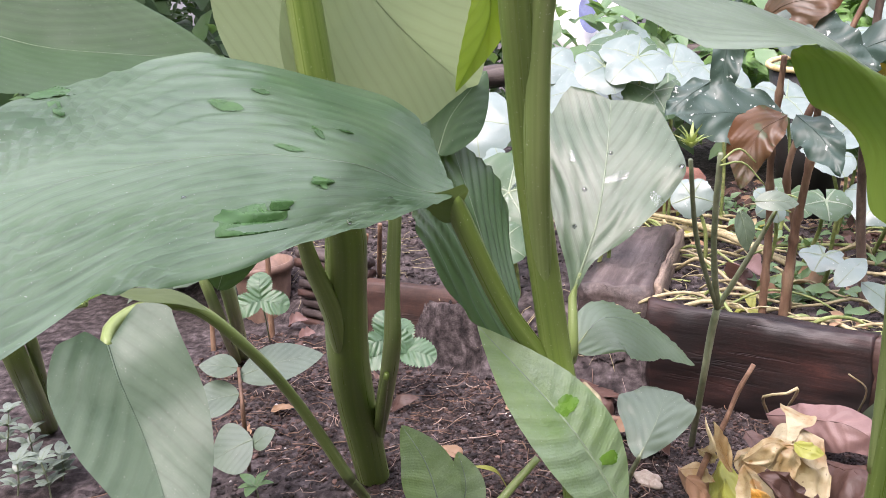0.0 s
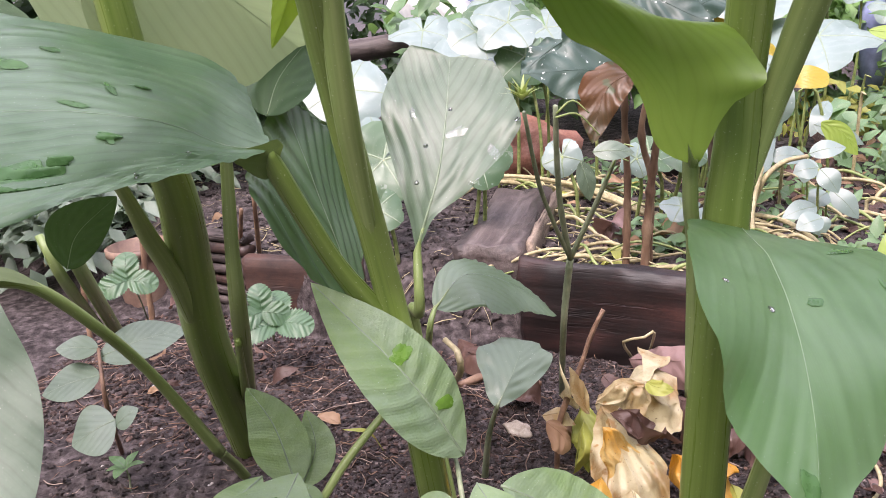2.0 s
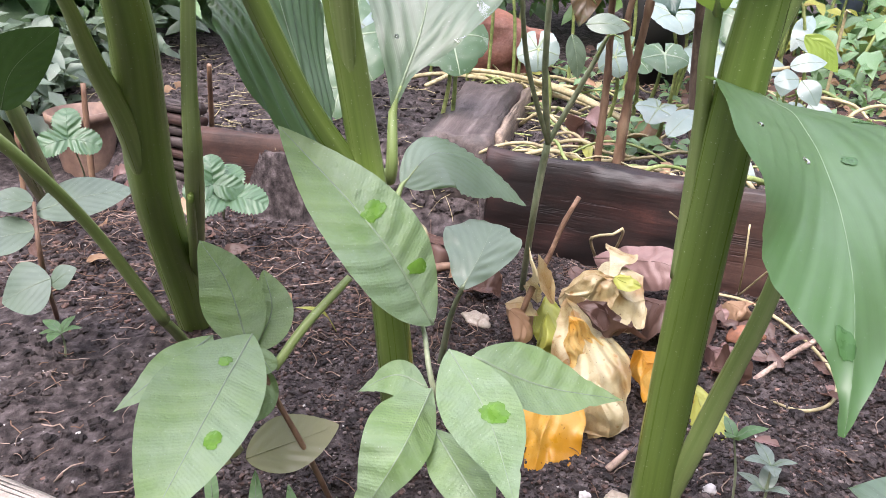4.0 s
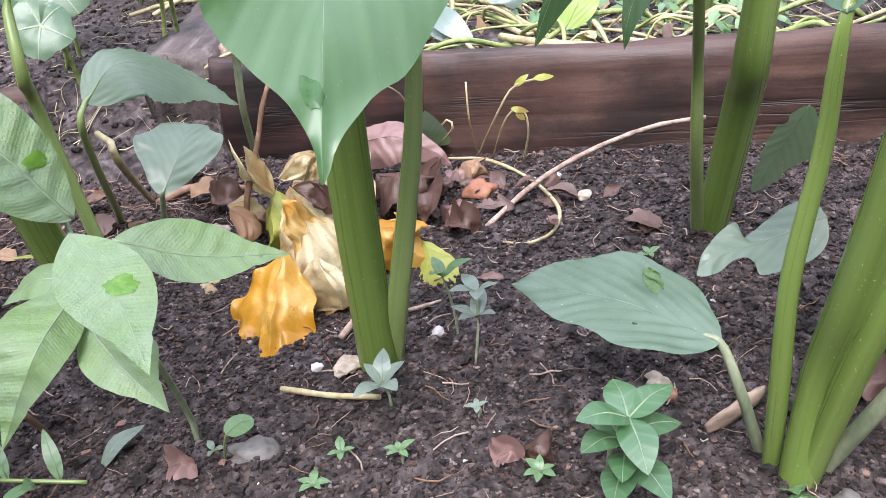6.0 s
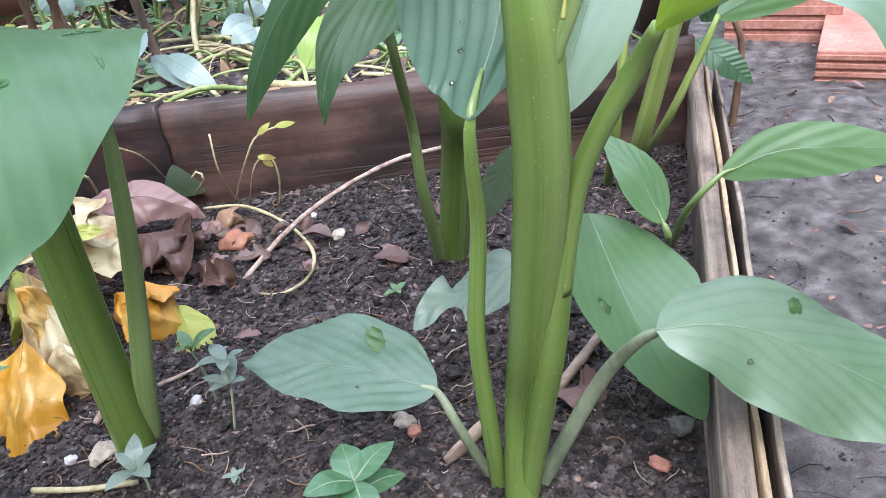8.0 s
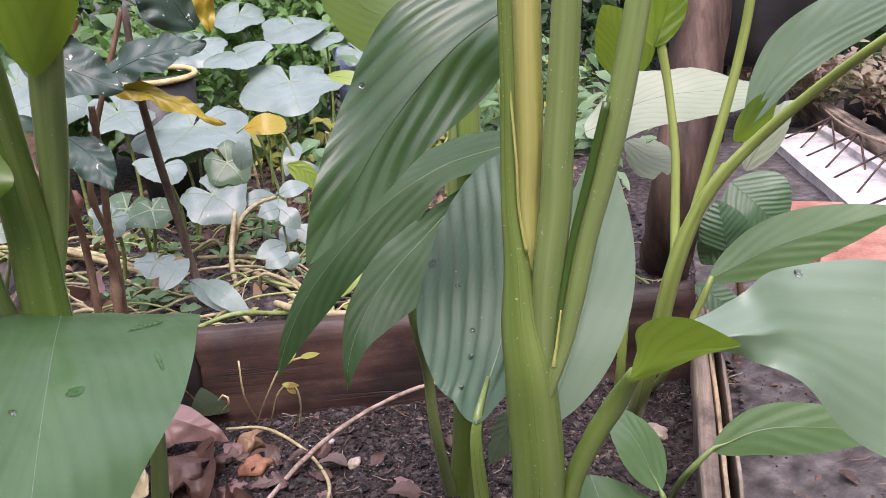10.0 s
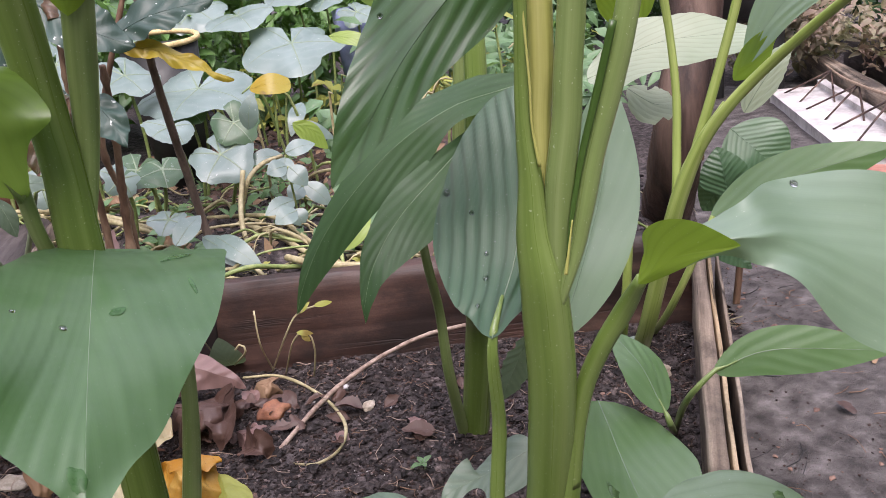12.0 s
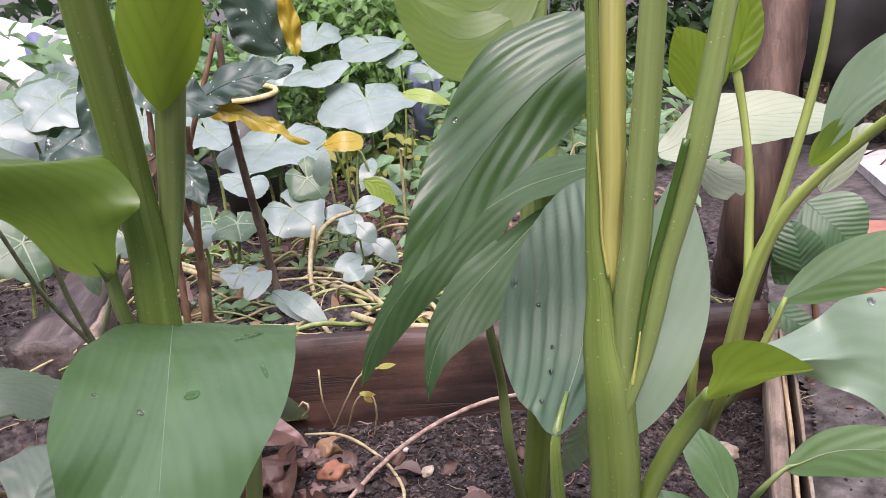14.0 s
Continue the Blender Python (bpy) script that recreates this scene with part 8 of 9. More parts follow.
# ---- along the path ----
tile = thing("clay_block", "red hollow clay block with ribbed sides on the path", "brick", (1.66, 1.0, -0.045))
bx, by = Vector((0.57, -0.82, 0)), Vector((0.82, 0.57, 0))
o = Vector((1.55, 0.962, -0.045))
def slab(o, ex, ey, lx, ly, z0, z1, name, mat, parent, bevel=0.003):
    bm = bmesh.new()
    bmesh.ops.create_cube(bm, size=1.0)
    for v in bm.verts:
        p = o + ex * (lx * (v.co.x + 0.5)) + ey * (ly * (v.co.y + 0.5))
        v.co = Vector((p.x, p.y, o.z + (z0 if v.co.z < 0 else z1)))
    bmesh.ops.bevel(bm, geom=bm.edges[:], offset=bevel, segments=2, affect='EDGES', profile=0.6)
    return part(name, bm, mat, parent, smooth=False)


slab(o, bx, by, 0.30, 0.46, 0.0, 0.06, "body", SHARD, tile)
for k in range(4):
    slab(o - by * 0.004 + Vector((0, 0, 0)), bx, by, 0.30, 0.006, 0.004 + 0.014 * k, 0.012 + 0.014 * k, "rib", SHARD, tile, 0.001)
block = thing("clay_block", "broken red clay block at the path's edge", "brick", (1.75, 1.24, -0.045))
slab(Vector((1.62, 1.22, -0.045)), bx, by, 0.2, 0.25, 0.0, 0.09, "body", SHARD, block)
for k in range(3):
    slab(Vector((1.62, 1.22, -0.045)) - by * 0.004, bx, by, 0.2, 0.006, 0.008 + 0.026 * k, 0.024 + 0.026 * k, "rib", SHARD, block, 0.001)
tray = thing("white_panel", "white foam panel with a raised rim leaning by the path", "panel", (2.3, 1.6, -0.045))
tx, ty = Vector((0.612, 0.791, 0)), Vector((0.791, -0.612, 0))
to = Vector((2.037, 1.233, -0.045))
slab(to, tx, ty, 0.90, 0.165, 0.008, 0.045, "panel", WHITE, tray, 0.006)
slab(to + ty * 0.146, tx, ty, 0.90, 0.019, 0.0455, 0.066, "rim", WHITE, tray, 0.005)
part("branch", tube([to + tx * u + ty * (0.155 + 0.006 * math.sin(u * 9)) + Vector((0, 0, 0.118 + 0.008 * math.sin(u * 7))) for u in (-0.05, 0.2, 0.45, 0.7, 0.9)], [0.004, 0.0045, 0.005, 0.004, 0.003], 18, 7, 0.2), TANTWIG, tray, "thin pale branch along the panel")
for k in range(4):
    c = to + tx * (-0.02 + 0.275 * k) + ty * 0.155 + Vector((0, 0, 0.118 + 0.008 * math.sin((-0.02 + 0.275 * k) * 7)))
    for dx, dy in ((-0.11, -0.115), (0.05, -0.125), (-0.16, -0.03)):
        e = c + tx * dx + ty * dy
        e.z = to.z + 0.045
        part("twig", tube([c, e], [0.0032, 0.0028], 4, 6, 0.2), WOOD_POST, tray, "thin dark twig on the panel")
for k, (a, b, w0, txt) in enumerate((((2.35, 1.28), (3.1, 2.2), 0.10, "grey weathered plank lying beyond the panel"), ((2.55, 1.22), (3.3, 2.15), 0.12, "dark grey plank lying on the ground"))):
    tagged(plank(a, b, -0.045, 0.06 + 0.03 * k, 0.05, WOOD_GREY if k == 0 else WOOD_LOG, name="loose_plank", seed=40.0 + k, cells=(20, 4, 4)), txt, "plank")
for k in range(26):
    x, y = rnd.uniform(0.85, 1.75), rnd.uniform(0.25, 1.1)
    if beyond(x, y, SIDE_B, SIDE_A) < 0.06 or y > 0.45 + 0.55 * x:
        continue
    a, q = rnd.uniform(0, 6.28), rnd.uniform(0.012, 0.040)
    t = thing("dead_leaf", "curled dry scrap trodden into the path", "leaf", (x, y, -0.03), "scraps on the path")
    blade(t, (x, y, -0.030), (x + math.cos(a) * q, y + math.sin(a) * q, -0.028), q * rnd.uniform(0.3, 0.6), rnd.choice((BROWNDRY, BROWNDRY, TANDRY, PINKDRY)), bend=0.18, crumple=0.003, cf=60.0, nibble=0.5, n=(12, 5), rib=0.0, seed=k * 2.3)
weed = thing("shrub", "broad-leaved weed growing beside the post", "plant", (1.35, 0.95, 0.0))
part("stem", tube([(1.33, 0.93, -0.05), (1.33, 0.92, 0.08), (1.311, 0.924, 0.133)], [0.006, 0.005, 0.004], 10, 7), STEM_BROWN, weed)
for base, tip, wd in (((1.335, 0.945, 0.246), (1.378, 0.884, 0.167), 0.11), ((1.330, 0.942, 0.170), (1.289, 0.959, 0.124), 0.06), ((1.305, 0.922, 0.151), (1.299, 0.938, 0.226), 0.07), ((1.297, 0.935, 0.158), (1.356, 0.909, 0.195), 0.06), ((1.228, 0.910, 0.123), (1.272, 0.846, 0.064), 0.04)):
    blade(weed, base, tip, wd, STRAWBERRY, up=(-0.6, -0.6, 0.5), bend=0.12, n=(24, 9), pleat=0.0008, spacing=0.02, slant=0.6)
leaf(weed, [(1.103, 0.902, 0.35), (1.124, 0.878, 0.329), (1.144, 0.858, 0.324)], (1.138, 0.898, 0.35), (1.104, 0.862, 0.306), TURMERIC_WHITE, "blunt", nibble=0.4, n=(20, 8), seed=7.0)

# ---- distance ----
sack = thing("sack", "white woven sack with a round blue mark", "sack", (0.17, 3.3, 0.3))
bm = lump(0.34, 5.0, (0.62, 0.5, 0.62), 0.25, 4)
ob = part("bag", bm, SACK, sack)
ob.data.transform(Matrix.Translation((0.17, 3.3, 0.52)))
mark = bmesh.new()
bmesh.ops.create_circle(mark, cap_ends=True, radius=0.055, segments=28)
ob = part("mark", mark, BLUE, sack)
ob.data.transform(Matrix.Translation((0.275, 3.10, 0.60)) @ Euler((radians(80), 0, radians(20))).to_matrix().to_4x4() @ Matrix.Diagonal((0.75, 1.2, 1, 1)))
ring = part("basket", tube([Vector((0.72 + 0.09 * math.cos(a), 2.05 + 0.09 * math.sin(a), 0.445 + 0.012 * math.sin(a))) for a in [k * 2 * math.pi / 16 for k in range(17)]], [0.0065] * 17, 48, 8), STRAW)
tagged(ring, "round cane rim of a basket among the squash leaves", "basket")
inner = bmesh.new()
bmesh.ops.create_cone(inner, cap_ends=True, segments=28, radius1=0.06, radius2=0.088, depth=0.33)
inner_ob = tagged(part("basket_liner", inner, DARK), "black tapered liner under the cane rim", "pot")
inner_ob.location = (0.72, 2.05, 0.27)
tub = bmesh.new()
bmesh.ops.create_cone(tub, cap_ends=True, segments=32, radius1=0.04, radius2=0.05, depth=0.24)
tub_ob = tagged(part("bucket", tub, BLUE), "blue plastic bucket behind the squash leaves", "bucket")
tub_ob.location = (1.322, 2.377, 0.32)
rock = tagged(part("rock", lump(0.12, 2.0, (1.3, 1, 0.7), 0.4, 3), SHARD), "rounded rust-brown rock behind the begonia", "rock")
rock.location = (0.36, 2.2, 0.16)
tagged(part("branch", tube([(-0.9, 2.7, 0.32), (-0.2, 2.6, 0.42), (0.5, 2.55, 0.46), (0.9, 2.7, 0.45)], [0.03, 0.035, 0.03, 0.02], 24, 10, 0.15), WOOD_LOG), "grey fallen branch across the garden behind", "branch")


def bowl(at, r, h, label):
    """A wide round-bottomed pot with a thick rim, standing on three stub feet."""
    bm = bmesh.new()
    rows, sides = [], 36
    for q, z in ((0.30, 0.0), (0.62, 0.07), (0.86, 0.25), (0.98, 0.5), (1.0, 0.72), (0.95, 0.9), (1.02, 0.94), (1.02, 1.0), (0.93, 1.0), (0.9, 0.9), (0.9, 0.5)):
        rows.append([bm.verts.new((r * q * math.cos(2 * math.pi * k / sides), r * q * math.sin(2 * math.pi * k / sides), h * z)) for k in range(sides)])
    for a, b in zip(rows, rows[1:]):
        for k in range(sides):
            bm.faces.new((a[k], a[(k + 1) % sides], b[(k + 1) % sides], b[k]))
    bm.faces.new(rows[0][::-1])
    bm.faces.new(rows[-1])
    ob = thing("cauldron", label, "pot", (at[0], at[1], -0.05))
    body = part("body", bm, DARK, ob)
    body.data.transform(Matrix.Translation(at))
    for k in range(3):
        a = 2.1 * k + 0.4
        foot = Vector((at[0] + 0.5 * r * math.cos(a), at[1] + 0.5 * r * math.sin(a), -0.06))
        part("leg", tube([foot, foot.lerp(Vector((at[0], at[1], at[2] + 0.05)), 0.1) + Vector((0, 0, at[2] + 0.06))], [0.03, 0.035], 6, 10, 0.1), DARK, ob)
    return ob


bowl((2.66, 2.10, 0.22), 0.24, 0.36, "big round black pot on legs beyond the path")


def foliage(name, label, spots, count, size, mat, seed, spread, kind_up=0.4):
    """Many small leaves in clumps, as one mesh."""
    rnd = random.Random(seed)
    verts, faces, uvs = [], [], []
    for _ in range(count):
        cx, cy, cz, cr = rnd.choice(spots)
        a, e, d = rnd.uniform(0, 6.28), rnd.uniform(-1, 1), cr * rnd.random() ** 0.45
        c = Vector((cx + d * math.cos(a) * (1 - abs(e) * 0.4), cy + d * math.sin(a) * (1 - abs(e) * 0.4), cz + d * e * spread))
        run = Vector((rnd.uniform(-1, 1), rnd.uniform(-1, 0.4), rnd.uniform(-0.8, 0.6))).normalized() * size * rnd.uniform(0.6, 1.3)
        side = run.cross(Vector((rnd.uniform(-0.5, 0.5), -0.6, 1))).normalized() * run.length * rnd.uniform(0.2, 0.3)
        nrm = side.cross(run).normalized() * run.length * 0.08
        i = len(verts)
        verts += [c, c + run * 0.35 - side + nrm, c + run * 0.45, c + run * 0.35 + side + nrm, c + run * 0.75 - side * 0.6, c + run * 0.75 + side * 0.6, c + run - nrm * 2]
        faces += [(i, i + 1, i + 2), (i, i + 2, i + 3), (i + 1, i + 4, i + 2), (i + 3, i + 2, i + 5), (i + 4, i + 6, i + 2), (i + 5, i + 2, i + 6)]
    me = bpy.data.meshes.new(name)
    me.from_pydata([tuple(v) for v in verts], [], faces)
    me.uv_layers.new(name="UVMap")
    return tagged(part(name, me, mat), label, "foliage", kind="stuff")


rnd = random.Random(8)
foliage("fern_thicket", "feathery green ferns and weeds behind the squash", [(rnd.uniform(0.5, 1.6), rnd.uniform(2.5, 3.0), rnd.uniform(0.3, 0.75), 0.22) for _ in range(16)], 9000, 0.045, FERN, 1, 0.8)
foliage("weed_thicket", "dense mixed weeds behind the raised bed", [(rnd.uniform(-1.6, 0.6), rnd.uniform(2.3, 3.4), rnd.uniform(0.15, 0.5), 0.3) for _ in range(22)], 3800, 0.09, SMALLGREEN, 2, 0.7)
# its upper rows are out of view, added to darken reflections and low sky
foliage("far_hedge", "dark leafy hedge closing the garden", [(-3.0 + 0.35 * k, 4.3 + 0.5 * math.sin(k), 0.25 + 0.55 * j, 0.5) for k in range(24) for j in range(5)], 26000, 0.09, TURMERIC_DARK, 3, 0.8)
# unseen hedge added round the near side to block low sky light
foliage("shade_hedge", "added leafy hedge out of view that blocks low sky light", [(0.3 + (3.2 + 0.5 * math.sin(a * 5.3) + 0.3 * math.sin(a * 11)) * math.cos(a), 0.3 + (3.2 + 0.5 * math.sin(a * 5.3) + 0.3 * math.sin(a * 11)) * math.sin(a), 0.2 + 0.5 * j, 0.45 + 0.12 * math.sin(a * 17 + j)) for a in [math.pi + 0.17 * k for k in range(-6, 19)] for j in range(5)], 14000, 0.17, TURMERIC_DARK, 7, 0.8)
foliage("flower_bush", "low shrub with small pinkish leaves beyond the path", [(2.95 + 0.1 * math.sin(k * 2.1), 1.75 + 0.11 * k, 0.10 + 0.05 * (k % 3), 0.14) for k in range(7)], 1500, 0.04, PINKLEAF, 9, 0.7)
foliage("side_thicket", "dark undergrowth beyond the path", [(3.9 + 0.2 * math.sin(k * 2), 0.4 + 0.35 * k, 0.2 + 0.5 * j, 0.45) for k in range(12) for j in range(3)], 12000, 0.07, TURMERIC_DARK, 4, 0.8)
foliage("ground_weeds", "low green weeds between the vine runners", [(x, back_y(x) + 0.08 + rnd.random() ** 1.3 * 0.9, 0.13, 0.07) for x in [rnd.uniform(0.45, 1.3) for _ in range(34)]], 700, 0.03, SMALLGREEN, 5, 0.4)
foliage("leaf_litter", "brown and tan leaf litter under the squash", [(rnd.uniform(0.55, 1.6), rnd.uniform(1.45, 2.5), 0.118, 0.12) for _ in range(60)], 1300, 0.032, BROWNDRY, 21, 0.06)
foliage("pale_litter", "pale dry leaf scraps under the squash", [(rnd.uniform(0.55, 1.6), rnd.uniform(1.3, 2.4), 0.120, 0.12) for _ in range(50)], 420, 0.030, TANDRY, 22, 0.06)
foliage("bank_weeds", "light green weeds growing up behind the squash", [(rnd.uniform(1.05, 2.1), rnd.uniform(1.75, 2.7), rnd.uniform(0.06, 0.30), 0.16) for _ in range(30)], 1500, 0.06, SMALLGREEN, 23, 0.8)
foliage("dry_weeds", "yellowing dry weeds behind the squash", [(rnd.uniform(0.9, 1.9), rnd.uniform(2.0, 2.6), rnd.uniform(0.1, 0.32), 0.15) for _ in range(16)], 900, 0.05, YELLOWGREEN, 24, 0.8)
foliage("left_weeds", "low grey-green weeds left of the bed", [(rnd.uniform(-1.4, -0.35), rnd.uniform(1.7, 2.4), 0.16, 0.2) for _ in range(14)], 1500, 0.06, GREYLEAF, 6, 0.5)


# ---- crumbs and small litter of the soil ----
def crumbs(name, label, count, size, mat, region, seed, flat=0.75, lift=0.0, fine=False, big=1.1, power=3):
    rng = np.random.default_rng(seed)
    bm = bmesh.new()
    if fine:
        bmesh.ops.create_cube(bm, size=1.3)
    else:
        bmesh.ops.create_icosphere(bm, subdivisions=2 if big > 1.5 else 1, radius=1.0)
    V = np.array([v.co[:] for v in bm.verts])
    Fc = np.array([[v.index for v in f.verts] for f in bm.faces])
    bm.free()
    pts = []
    while len(pts) < count:
        p = region(rng)
        if p:
            pts.append(p)
    verts, faces = [], []
    for k, (x, y) in enumerate(pts):
        r = size * (0.35 + big * rng.random() ** power)
        q = V * (1 + 0.9 * (rng.random((len(V), 1)) - 0.5)) * np.array([r * (0.8 + 0.5 * rng.random()), r * (0.8 + 0.5 * rng.random()), r * flat])
        a = rng.random() * 6.28
        c, s = math.cos(a), math.sin(a)
        q = q @ np.array([[c, s, 0], [-s, c, 0], [0, 0, 1]])
        verts.append(q + np.array([x, y, level(x, y) + lift + r * 0.25]))
        faces.append(Fc + k * len(V))
    me = bpy.data.meshes.new(name)
    me.from_pydata(np.concatenate(verts).tolist(), [], np.concatenate(faces).tolist())
    return tagged(part(name, me, mat, smooth=False), label, "soil", kind="stuff")


def in_bed(rng):
    x, y = rng.uniform(-0.45, 1.2), rng.uniform(0.3, 1.6)
    if y < back_y(x) - 0.004 and beyond(x, y, SIDE_B, SIDE_A) < -0.004 and beyond(x, y, FRONT_B, FRONT_A) < -0.004:
        return x, y


def near_bed(rng):
    x, y = rng.uniform(-0.05, 1.2), rng.uniform(0.3, 1.3)
    if y < back_y(x) - 0.004 and beyond(x, y, SIDE_B, SIDE_A) < -0.004 and beyond(x, y, FRONT_B, FRONT_A) < -0.004:
        return x, y


def in_heap(rng):
    x, y = rng.normal(0.80, 0.17), rng.normal(0.78, 0.2)
    if y < back_y(x) - 0.004 and beyond(x, y, SIDE_B, SIDE_A) < -0.004 and beyond(x, y, FRONT_B, FRONT_A) < -0.004:
        return x, y


def in_back(rng):
    x, y = rng.uniform(-0.5, 0.32), rng.uniform(1.0, 1.6)
    if y < back_y(x) - 0.01 and y > 1.02 - 0.4 * x:
        return x, y


def in_raised(rng):
    x = rng.uniform(-0.7, 1.6)
    y = back_y(x) + 0.04 + rng.random() ** 1.5 * 0.9
    return x, y


def on_path(rng):
    x, y = rng.uniform(0.7, 2.0), rng.uniform(0.2, 1.5)
    if beyond(x, y, SIDE_B, SIDE_A) > 0.06 and y < 0.6 + 0.8 * x:
        return x, y


crumbs("soil_crumbs", "loose dark crumbs of damp soil", 9500, 0.0027, CRUMB, in_bed, 1, big=1.8, power=4)
crumbs("soil_clods", "dark crumbly clods of soil heaped round the stems", 3000, 0.0032, CRUMB, in_heap, 21, big=1.9, power=4)
crumbs("fine_soil", "fine dark soil grains", 62000, 0.0013, CRUMB, near_bed, 2, 0.8, 0.0, True, big=1.6)
crumbs("brown_soil", "fine reddish-brown soil grains", 34000, 0.0014, CRUMB_RED, near_bed, 8, 0.8, 0.0, True, big=1.8)
crumbs("back_soil", "loose brown soil crumbs behind the stems", 9000, 0.0030, CRUMB_RED, in_back, 22, 0.7, big=1.4, power=4)
crumbs("soil_flakes", "pale brown flakes and crumbs of drier soil", 6000, 0.0018, SOILFLAKE, near_bed, 12, 0.45, 0.001, True)
crumbs("path_soil", "brown crumbs trodden into the path", 6000, 0.0014, CRUMB_RED, on_path, 13, 0.5, 0.010, True)
crumbs("gravel", "scattered pale grit in the soil", 700, 0.0016, STONE, in_bed, 3, 0.6)
crumbs("red_grit", "scattered reddish grit in the soil", 500, 0.0030, SHARDGRIT, in_bed, 4, 0.6)
crumbs("raised_soil", "loose soil crumbs of the raised bed", 8000, 0.0055, CRUMB, in_raised, 5)
crumbs("path_grit", "grit and crumbs on the trodden path", 900, 0.003, SHARDGRIT, on_path, 6, 0.5, 0.010)


def straws(name, label, count, region, mat, seed, length=0.03, lift=0.0):
    rng = np.random.default_rng(seed)
    bm = bmesh.new()
    n = 0
    verts, faces = [], []
    while n < count:
        p = region(rng)
        if not p:
            continue
        a, L, r = rng.random() * 6.28, length * (0.4 + rng.random()), 0.0003 + 0.0006 * rng.random() ** 2
        d, s = Vector((math.cos(a), math.sin(a), 0)), Vector((-math.sin(a), math.cos(a), 0))
        bow = rng.uniform(-0.2, 0.2) * L
        i = len(verts)
        for q in range(4):
            c = Vector((p[0], p[1], 0)) + d * (L * (q / 3 - 0.5)) + s * bow * math.sin(math.pi * q / 3)
            c.z = level(c.x, c.y) + lift + 0.004 + 0.003 * rng.random()
            verts += [c + s * r, c - s * r, c + Vector((0, 0, r * 1.6))]
        for q in range(3):
            j = i + q * 3
            faces += [(j, j + 3, j + 5, j + 2), (j + 2, j + 5, j + 4, j + 1), (j + 1, j + 4, j + 3, j)]
        n += 1
    bm.free()
    me = bpy.data.meshes.new(name)
    me.from_pydata([tuple(v) for v in verts], [], faces)
    return tagged(part(name, me, mat), label, "litter", kind="stuff")


straws("dry_straw", "thin dry stalks and rootlets scattered on the soil", 420, in_bed, ROOT, 11, 0.022)
straws("back_litter", "broken twigs and bark strips behind the stems", 150, in_back, TWIG, 16, 0.05)
straws("back_straw", "pale dry stalks behind the stems", 90, in_back, ROOT, 17, 0.045)
straws("dark_straw", "dark rotten bits of stalk on the soil", 420, in_bed, TWIG, 12, 0.02)
straws("raised_straw", "dry stalks among the runners of the raised bed", 600, in_raised, VINE, 13, 0.05)
straws("path_litter", "thin brown stalks and bits on the path", 260, on_path, TWIG, 15, 0.03, 0.010)
straws("path_straw", "thin black stalks pressed into the path", 190, on_path, DARK, 14, 0.04, 0.010)


# ---- rain water on the leaves ----
def upper(leaf_ob, at, front=(0.35, 0.1, 0.7)):
    """The leaf's surface nearest to a place, and the normal of its upper side."""
    me = leaf_ob.data
    tree = BVHTree.FromPolygons([v.co for v in me.vertices], [tuple(p.vertices) for p in me.polygons])

    def find(p):
        loc, nrm, _, _ = tree.find_nearest(p)
        return loc, nrm if nrm.dot(Vector(front) - loc) > 0 else -nrm
    return find


def wet_patch(leaf_ob, at, long, wide, mat, label, seed=0.0, turn=0.0, thick=0.00022):
    """A flat film of water that follows the leaf, with an uneven rim."""
    find = upper(leaf_ob, at)
    c, nrm = find(Vector(at))
    ex = nrm.cross(Vector((0.1, 0.2, 1.0))).normalized()
    ey = nrm.cross(ex)
    ex, ey = ex * math.cos(turn) + ey * math.sin(turn), ey * math.cos(turn) - ex * math.sin(turn)
    bm = bmesh.new()
    rings, A = 9, 44
    rows = []
    for i in range(rings + 1):
        q = i / rings
        row = []
        for k in range(A):
            a = 2 * math.pi * k / A
            d = q * (1 + 0.35 * noise.noise(Vector((math.cos(a) * 1.4, math.sin(a) * 1.4, seed))) + 0.2 * noise.noise(Vector((math.cos(a) * 4, math.sin(a) * 4, seed + 3))))
            p, n = find(c + ex * math.cos(a) * d * long / 2 + ey * math.sin(a) * d * wide / 2)
            row.append(bm.verts.new(p + n * (0.00045 + thick * (1 - q ** 4))))
        rows.append(row)
    for a, b in zip(rows, rows[1:]):
        for k in range(A):
            bm.faces.new((a[k], b[k], b[(k + 1) % A], a[(k + 1) % A]))
    bmesh.ops.remove_doubles(bm, verts=bm.verts[:], dist=1e-6)
    bmesh.ops.recalc_face_normals(bm, faces=bm.faces[:])
    return tagged(part("water_film", bm, mat), label, "water", "rain water on leaves")


def water_drop(leaf_ob, at, r, label, squash=0.5, long=1.0):
    """A clear drop sitting on a leaf."""
    find = upper(leaf_ob, at)
    c, nrm = find(Vector(at))
    bm = bmesh.new()
    bmesh.ops.create_icosphere(bm, subdivisions=2, radius=1.0)
    q = nrm.to_track_quat('Z', 'Y')
    for v in bm.verts:
        v.co = c + q @ Vector((v.co.x * r, v.co.y * r * long, (v.co.z * (squash if v.co.z > 0 else 0.12)) * r + 0.0003))
    return tagged(part("water_drop", bm, DROP), label, "water", "rain water on leaves")


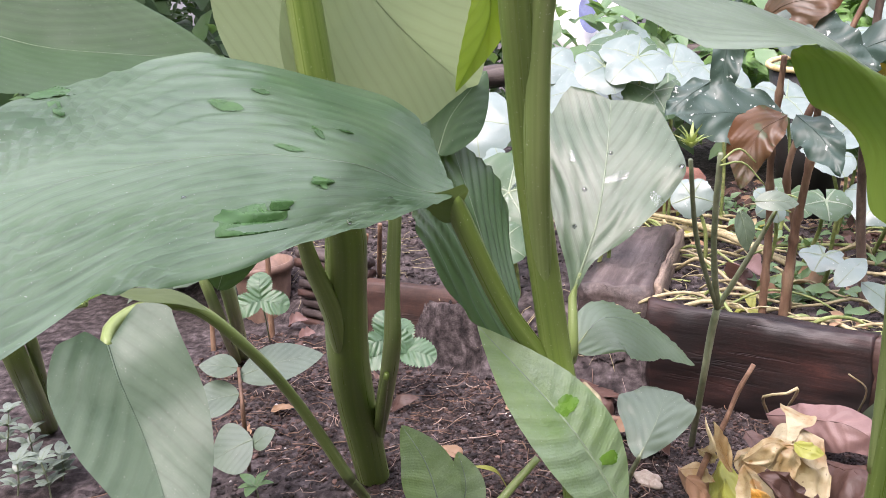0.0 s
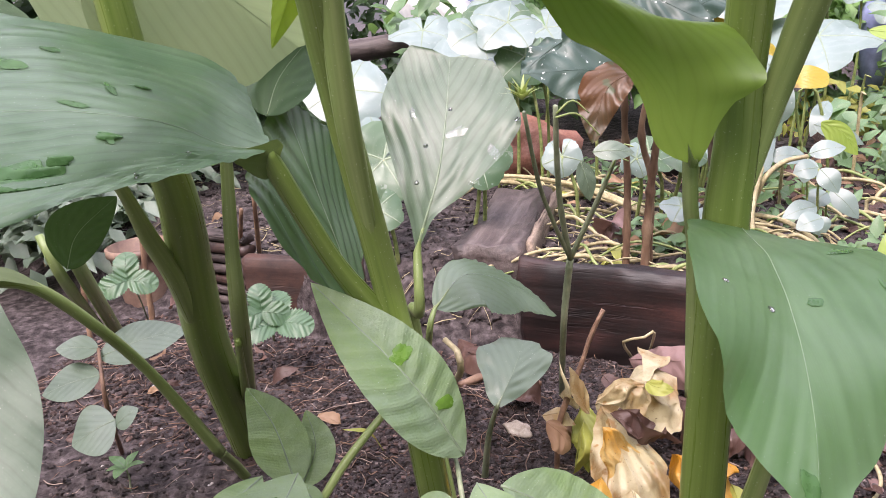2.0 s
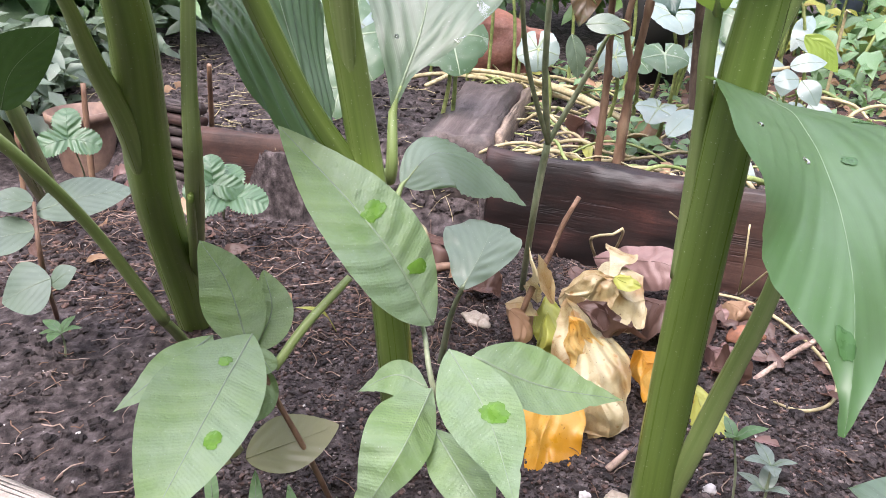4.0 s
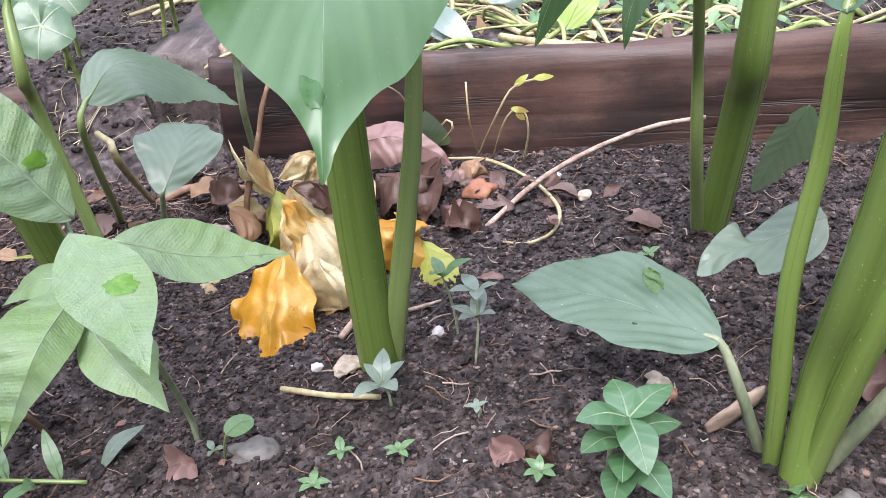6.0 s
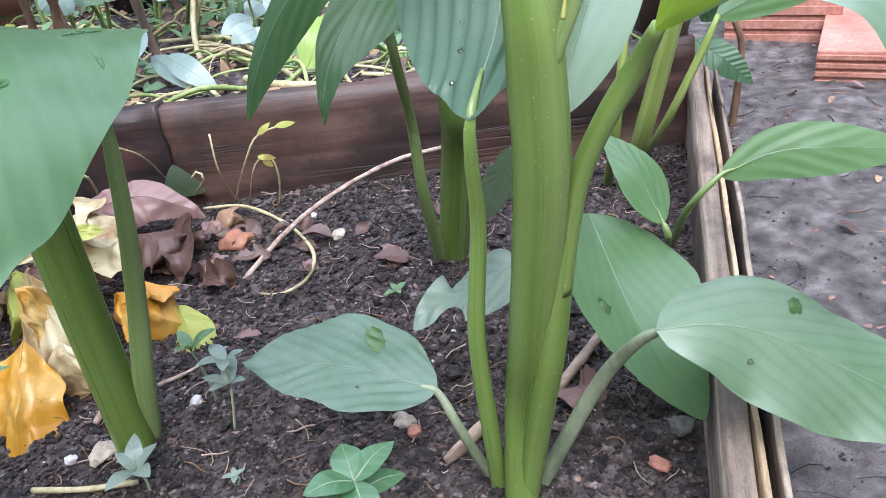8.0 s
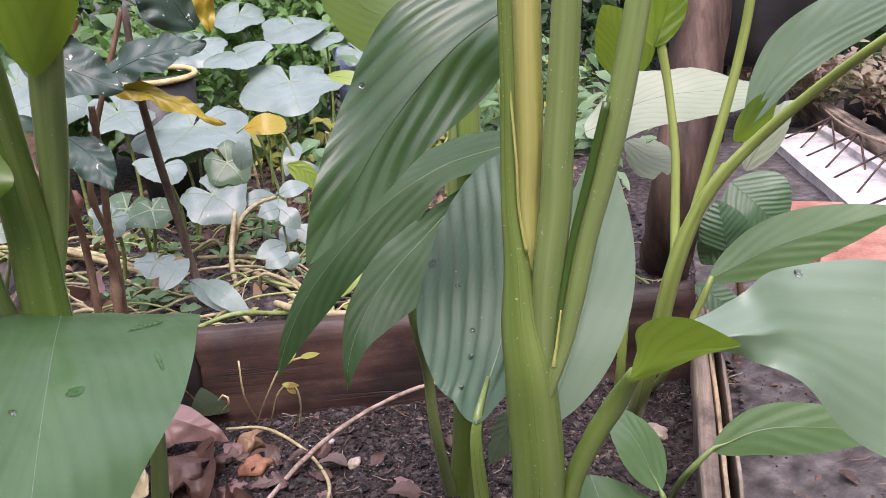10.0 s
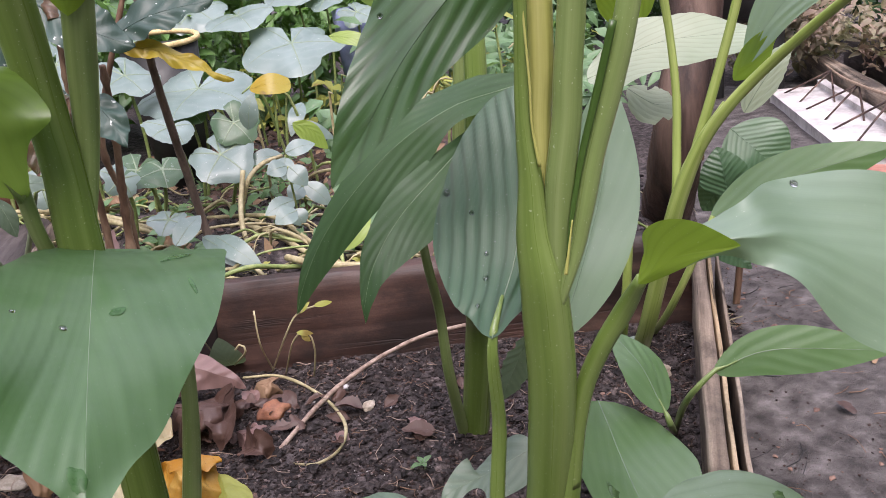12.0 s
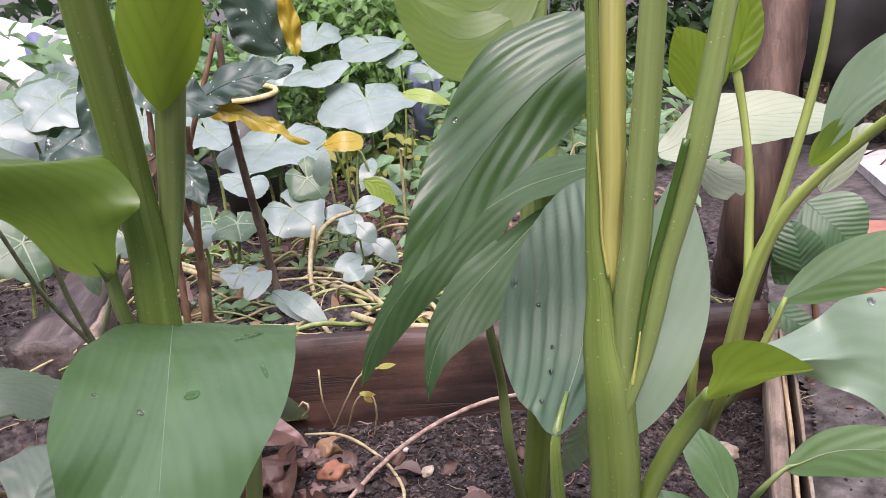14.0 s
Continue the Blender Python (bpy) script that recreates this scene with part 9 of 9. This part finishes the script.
for leaf_ob, at, long, wide, mat, txt, turn in (
        (broad_leaf, (0.042, 0.530, 0.462), 0.040, 0.024, WETOLIVE, "wet green patch near the rim of a broad leaf", 0.3),
        (broad_leaf, (-0.093, 0.577, 0.528), 0.032, 0.020, WETOLIVE, "wet green patch on a broad leaf", 0.2),
        (broad_leaf, (-0.071, 0.561, 0.521), 0.008, 0.014, WETOLIVE, "small wet green patch on a broad leaf", 0.2),
        (broad_leaf, (0.059, 0.538, 0.476), 0.012, 0.010, WETOLIVE, "shiny water film on a broad leaf", 0.2),
        (broad_leaf, (0.073, 0.568, 0.482), 0.014, 0.008, WETOLIVE, "shiny water film on a broad leaf", 0.1),
        (broad_leaf, (0.055, 0.578, 0.507), 0.016, 0.005, WETOLIVE, "thin streak of water on a broad leaf", -0.3),
        (broad_leaf, (0.012, 0.594, 0.534), 0.022, 0.009, WETOLIVE, "shiny water film high on a broad leaf", -0.5),
        (broad_leaf, (0.063, 0.610, 0.512), 0.005, 0.013, WETOLIVE, "drop of water running down a broad leaf", 0.2),
        (broad_leaf, (0.077, 0.627, 0.518), 0.006, 0.015, WETOLIVE, "drop of water running down a broad leaf", 0.2),
        (broad_leaf, (0.027, 0.620, 0.539), 0.012, 0.005, WETOLIVE, "streak of water on a broad leaf", -0.4),
        (pale_leaf, (0.243, 0.870, 0.445), 0.022, 0.010, FILM, "water film on an upright leaf", 0.5),
        (pale_leaf, (0.274, 0.870, 0.414), 0.026, 0.009, FILM, "slanting streak of water on an upright leaf", -0.9),
        (pale_leaf, (0.254, 0.860, 0.379), 0.014, 0.007, FILM, "water film on an upright leaf", 0.2),
        (pale_leaf, (0.189, 0.871, 0.474), 0.006, 0.016, FILM, "drop of water running down an upright leaf", 0.3),
        (big_leaf, (0.191, 0.703, 0.287), 0.017, 0.014, WETLEAF, "wet bright green patch on a sapling leaf", 0.8),
        (big_leaf, (0.218, 0.701, 0.249), 0.015, 0.010, WETLEAF, "wet bright green patch on a sapling leaf", 0.3),
        (top_leaf, (0.269, 0.591, 0.202), 0.020, 0.013, WETLEAF, "pool of rain water on a sapling leaf", 0.0),
        (low_leaf, (0.094, 0.611, 0.167), 0.013, 0.013, WETLEAF, "wet bright green patch on a sapling leaf", 0.6),
        (low_leaf, (0.090, 0.671, 0.193), 0.012, 0.008, WETLEAF, "wet bright green patch on a sapling leaf", 0.2),
        (low_blade, (0.595, 0.587, 0.125), 0.030, 0.013, WETDARK, "wet dark green patch on a low leaf", 0.4),
        (droop_leaf, (0.383, 0.457, 0.321), 0.008, 0.013, WETOLIVE, "wet green patch by a leaf's rim", 0.2),
        (droop_leaf, (0.422, 0.553, 0.349), 0.010, 0.007, WETOLIVE, "wet green patch on a drooping leaf", 0.2),
        (droop_leaf, (0.473, 0.631, 0.358), 0.032, 0.008, WETOLIVE, "wet dark band along a leaf's rim", -0.2),
        (droop_leaf, (0.471, 0.575, 0.347), 0.003, 0.020, WETOLIVE, "thin streak of water by a leaf's rim", 0.0),
        (edge_leaf, (0.734, 0.503, 0.126), 0.012, 0.010, WETDARK, "wet green patch on a low leaf", 0.2),
        (right_leaf, (0.781, 0.385, 0.171), 0.014, 0.010, WETDARK, "water film on a leaf over the edging", 0.3)):
    wet_patch(leaf_ob, at, long, wide, mat, txt, at[0] * 37, turn)
for leaf_ob, at, r, txt in (
        (droop_leaf, (0.386, 0.534, 0.359), 0.0022, "bright drop on a drooping leaf"), (droop_leaf, (0.368, 0.535, 0.372), 0.0018, "small drop on a drooping leaf"),
        (ribbed_leaf, (0.648, 0.554, 0.385), 0.0030, "drop hanging on a ribbed leaf"), (ribbed_leaf, (0.657, 0.538, 0.370), 0.0019, "small drop on a ribbed leaf"),
        (ribbed_leaf, (0.649, 0.512, 0.324), 0.0021, "small drop on a ribbed leaf"), (ribbed_leaf, (0.655, 0.520, 0.343), 0.0016, "small drop on a ribbed leaf"),
        (ribbed_leaf, (0.641, 0.507, 0.305), 0.0017, "small drop on a ribbed leaf"),
        (broad_leaf, (0.099, 0.602, 0.465), 0.0016, "small drop on a broad leaf"), (broad_leaf, (0.018, 0.517, 0.483), 0.0014, "small drop on a broad leaf"), (broad_leaf, (0.088, 0.556, 0.463), 0.0016, "small drop on a broad leaf's rim"),
        (pale_leaf, (0.209, 0.870, 0.431), 0.0024, "drop on an upright leaf"), (pale_leaf, (0.199, 0.860, 0.391), 0.0022, "drop on an upright leaf"), (pale_leaf, (0.286, 0.871, 0.457), 0.0026, "drop on an upright leaf"), (pale_leaf, (0.233, 0.881, 0.471), 0.0022, "drop on an upright leaf"),
        (low_blade, (0.562, 0.548, 0.127), 0.0016, "small drop on a low leaf"), (right_leaf, (0.730, 0.370, 0.165), 0.0020, "drop on a leaf over the edging"), (edge_leaf, (0.735, 0.509, 0.129), 0.0022, "drop on a low leaf"),
        (folded_leaf, (0.595, 0.501, 0.509), 0.0018, "small drop on a folded leaf"), (path_leaf, (0.756, 0.359, 0.401), 0.0024, "drop on a broad leaf")):
    water_drop(leaf_ob, at, r, txt)
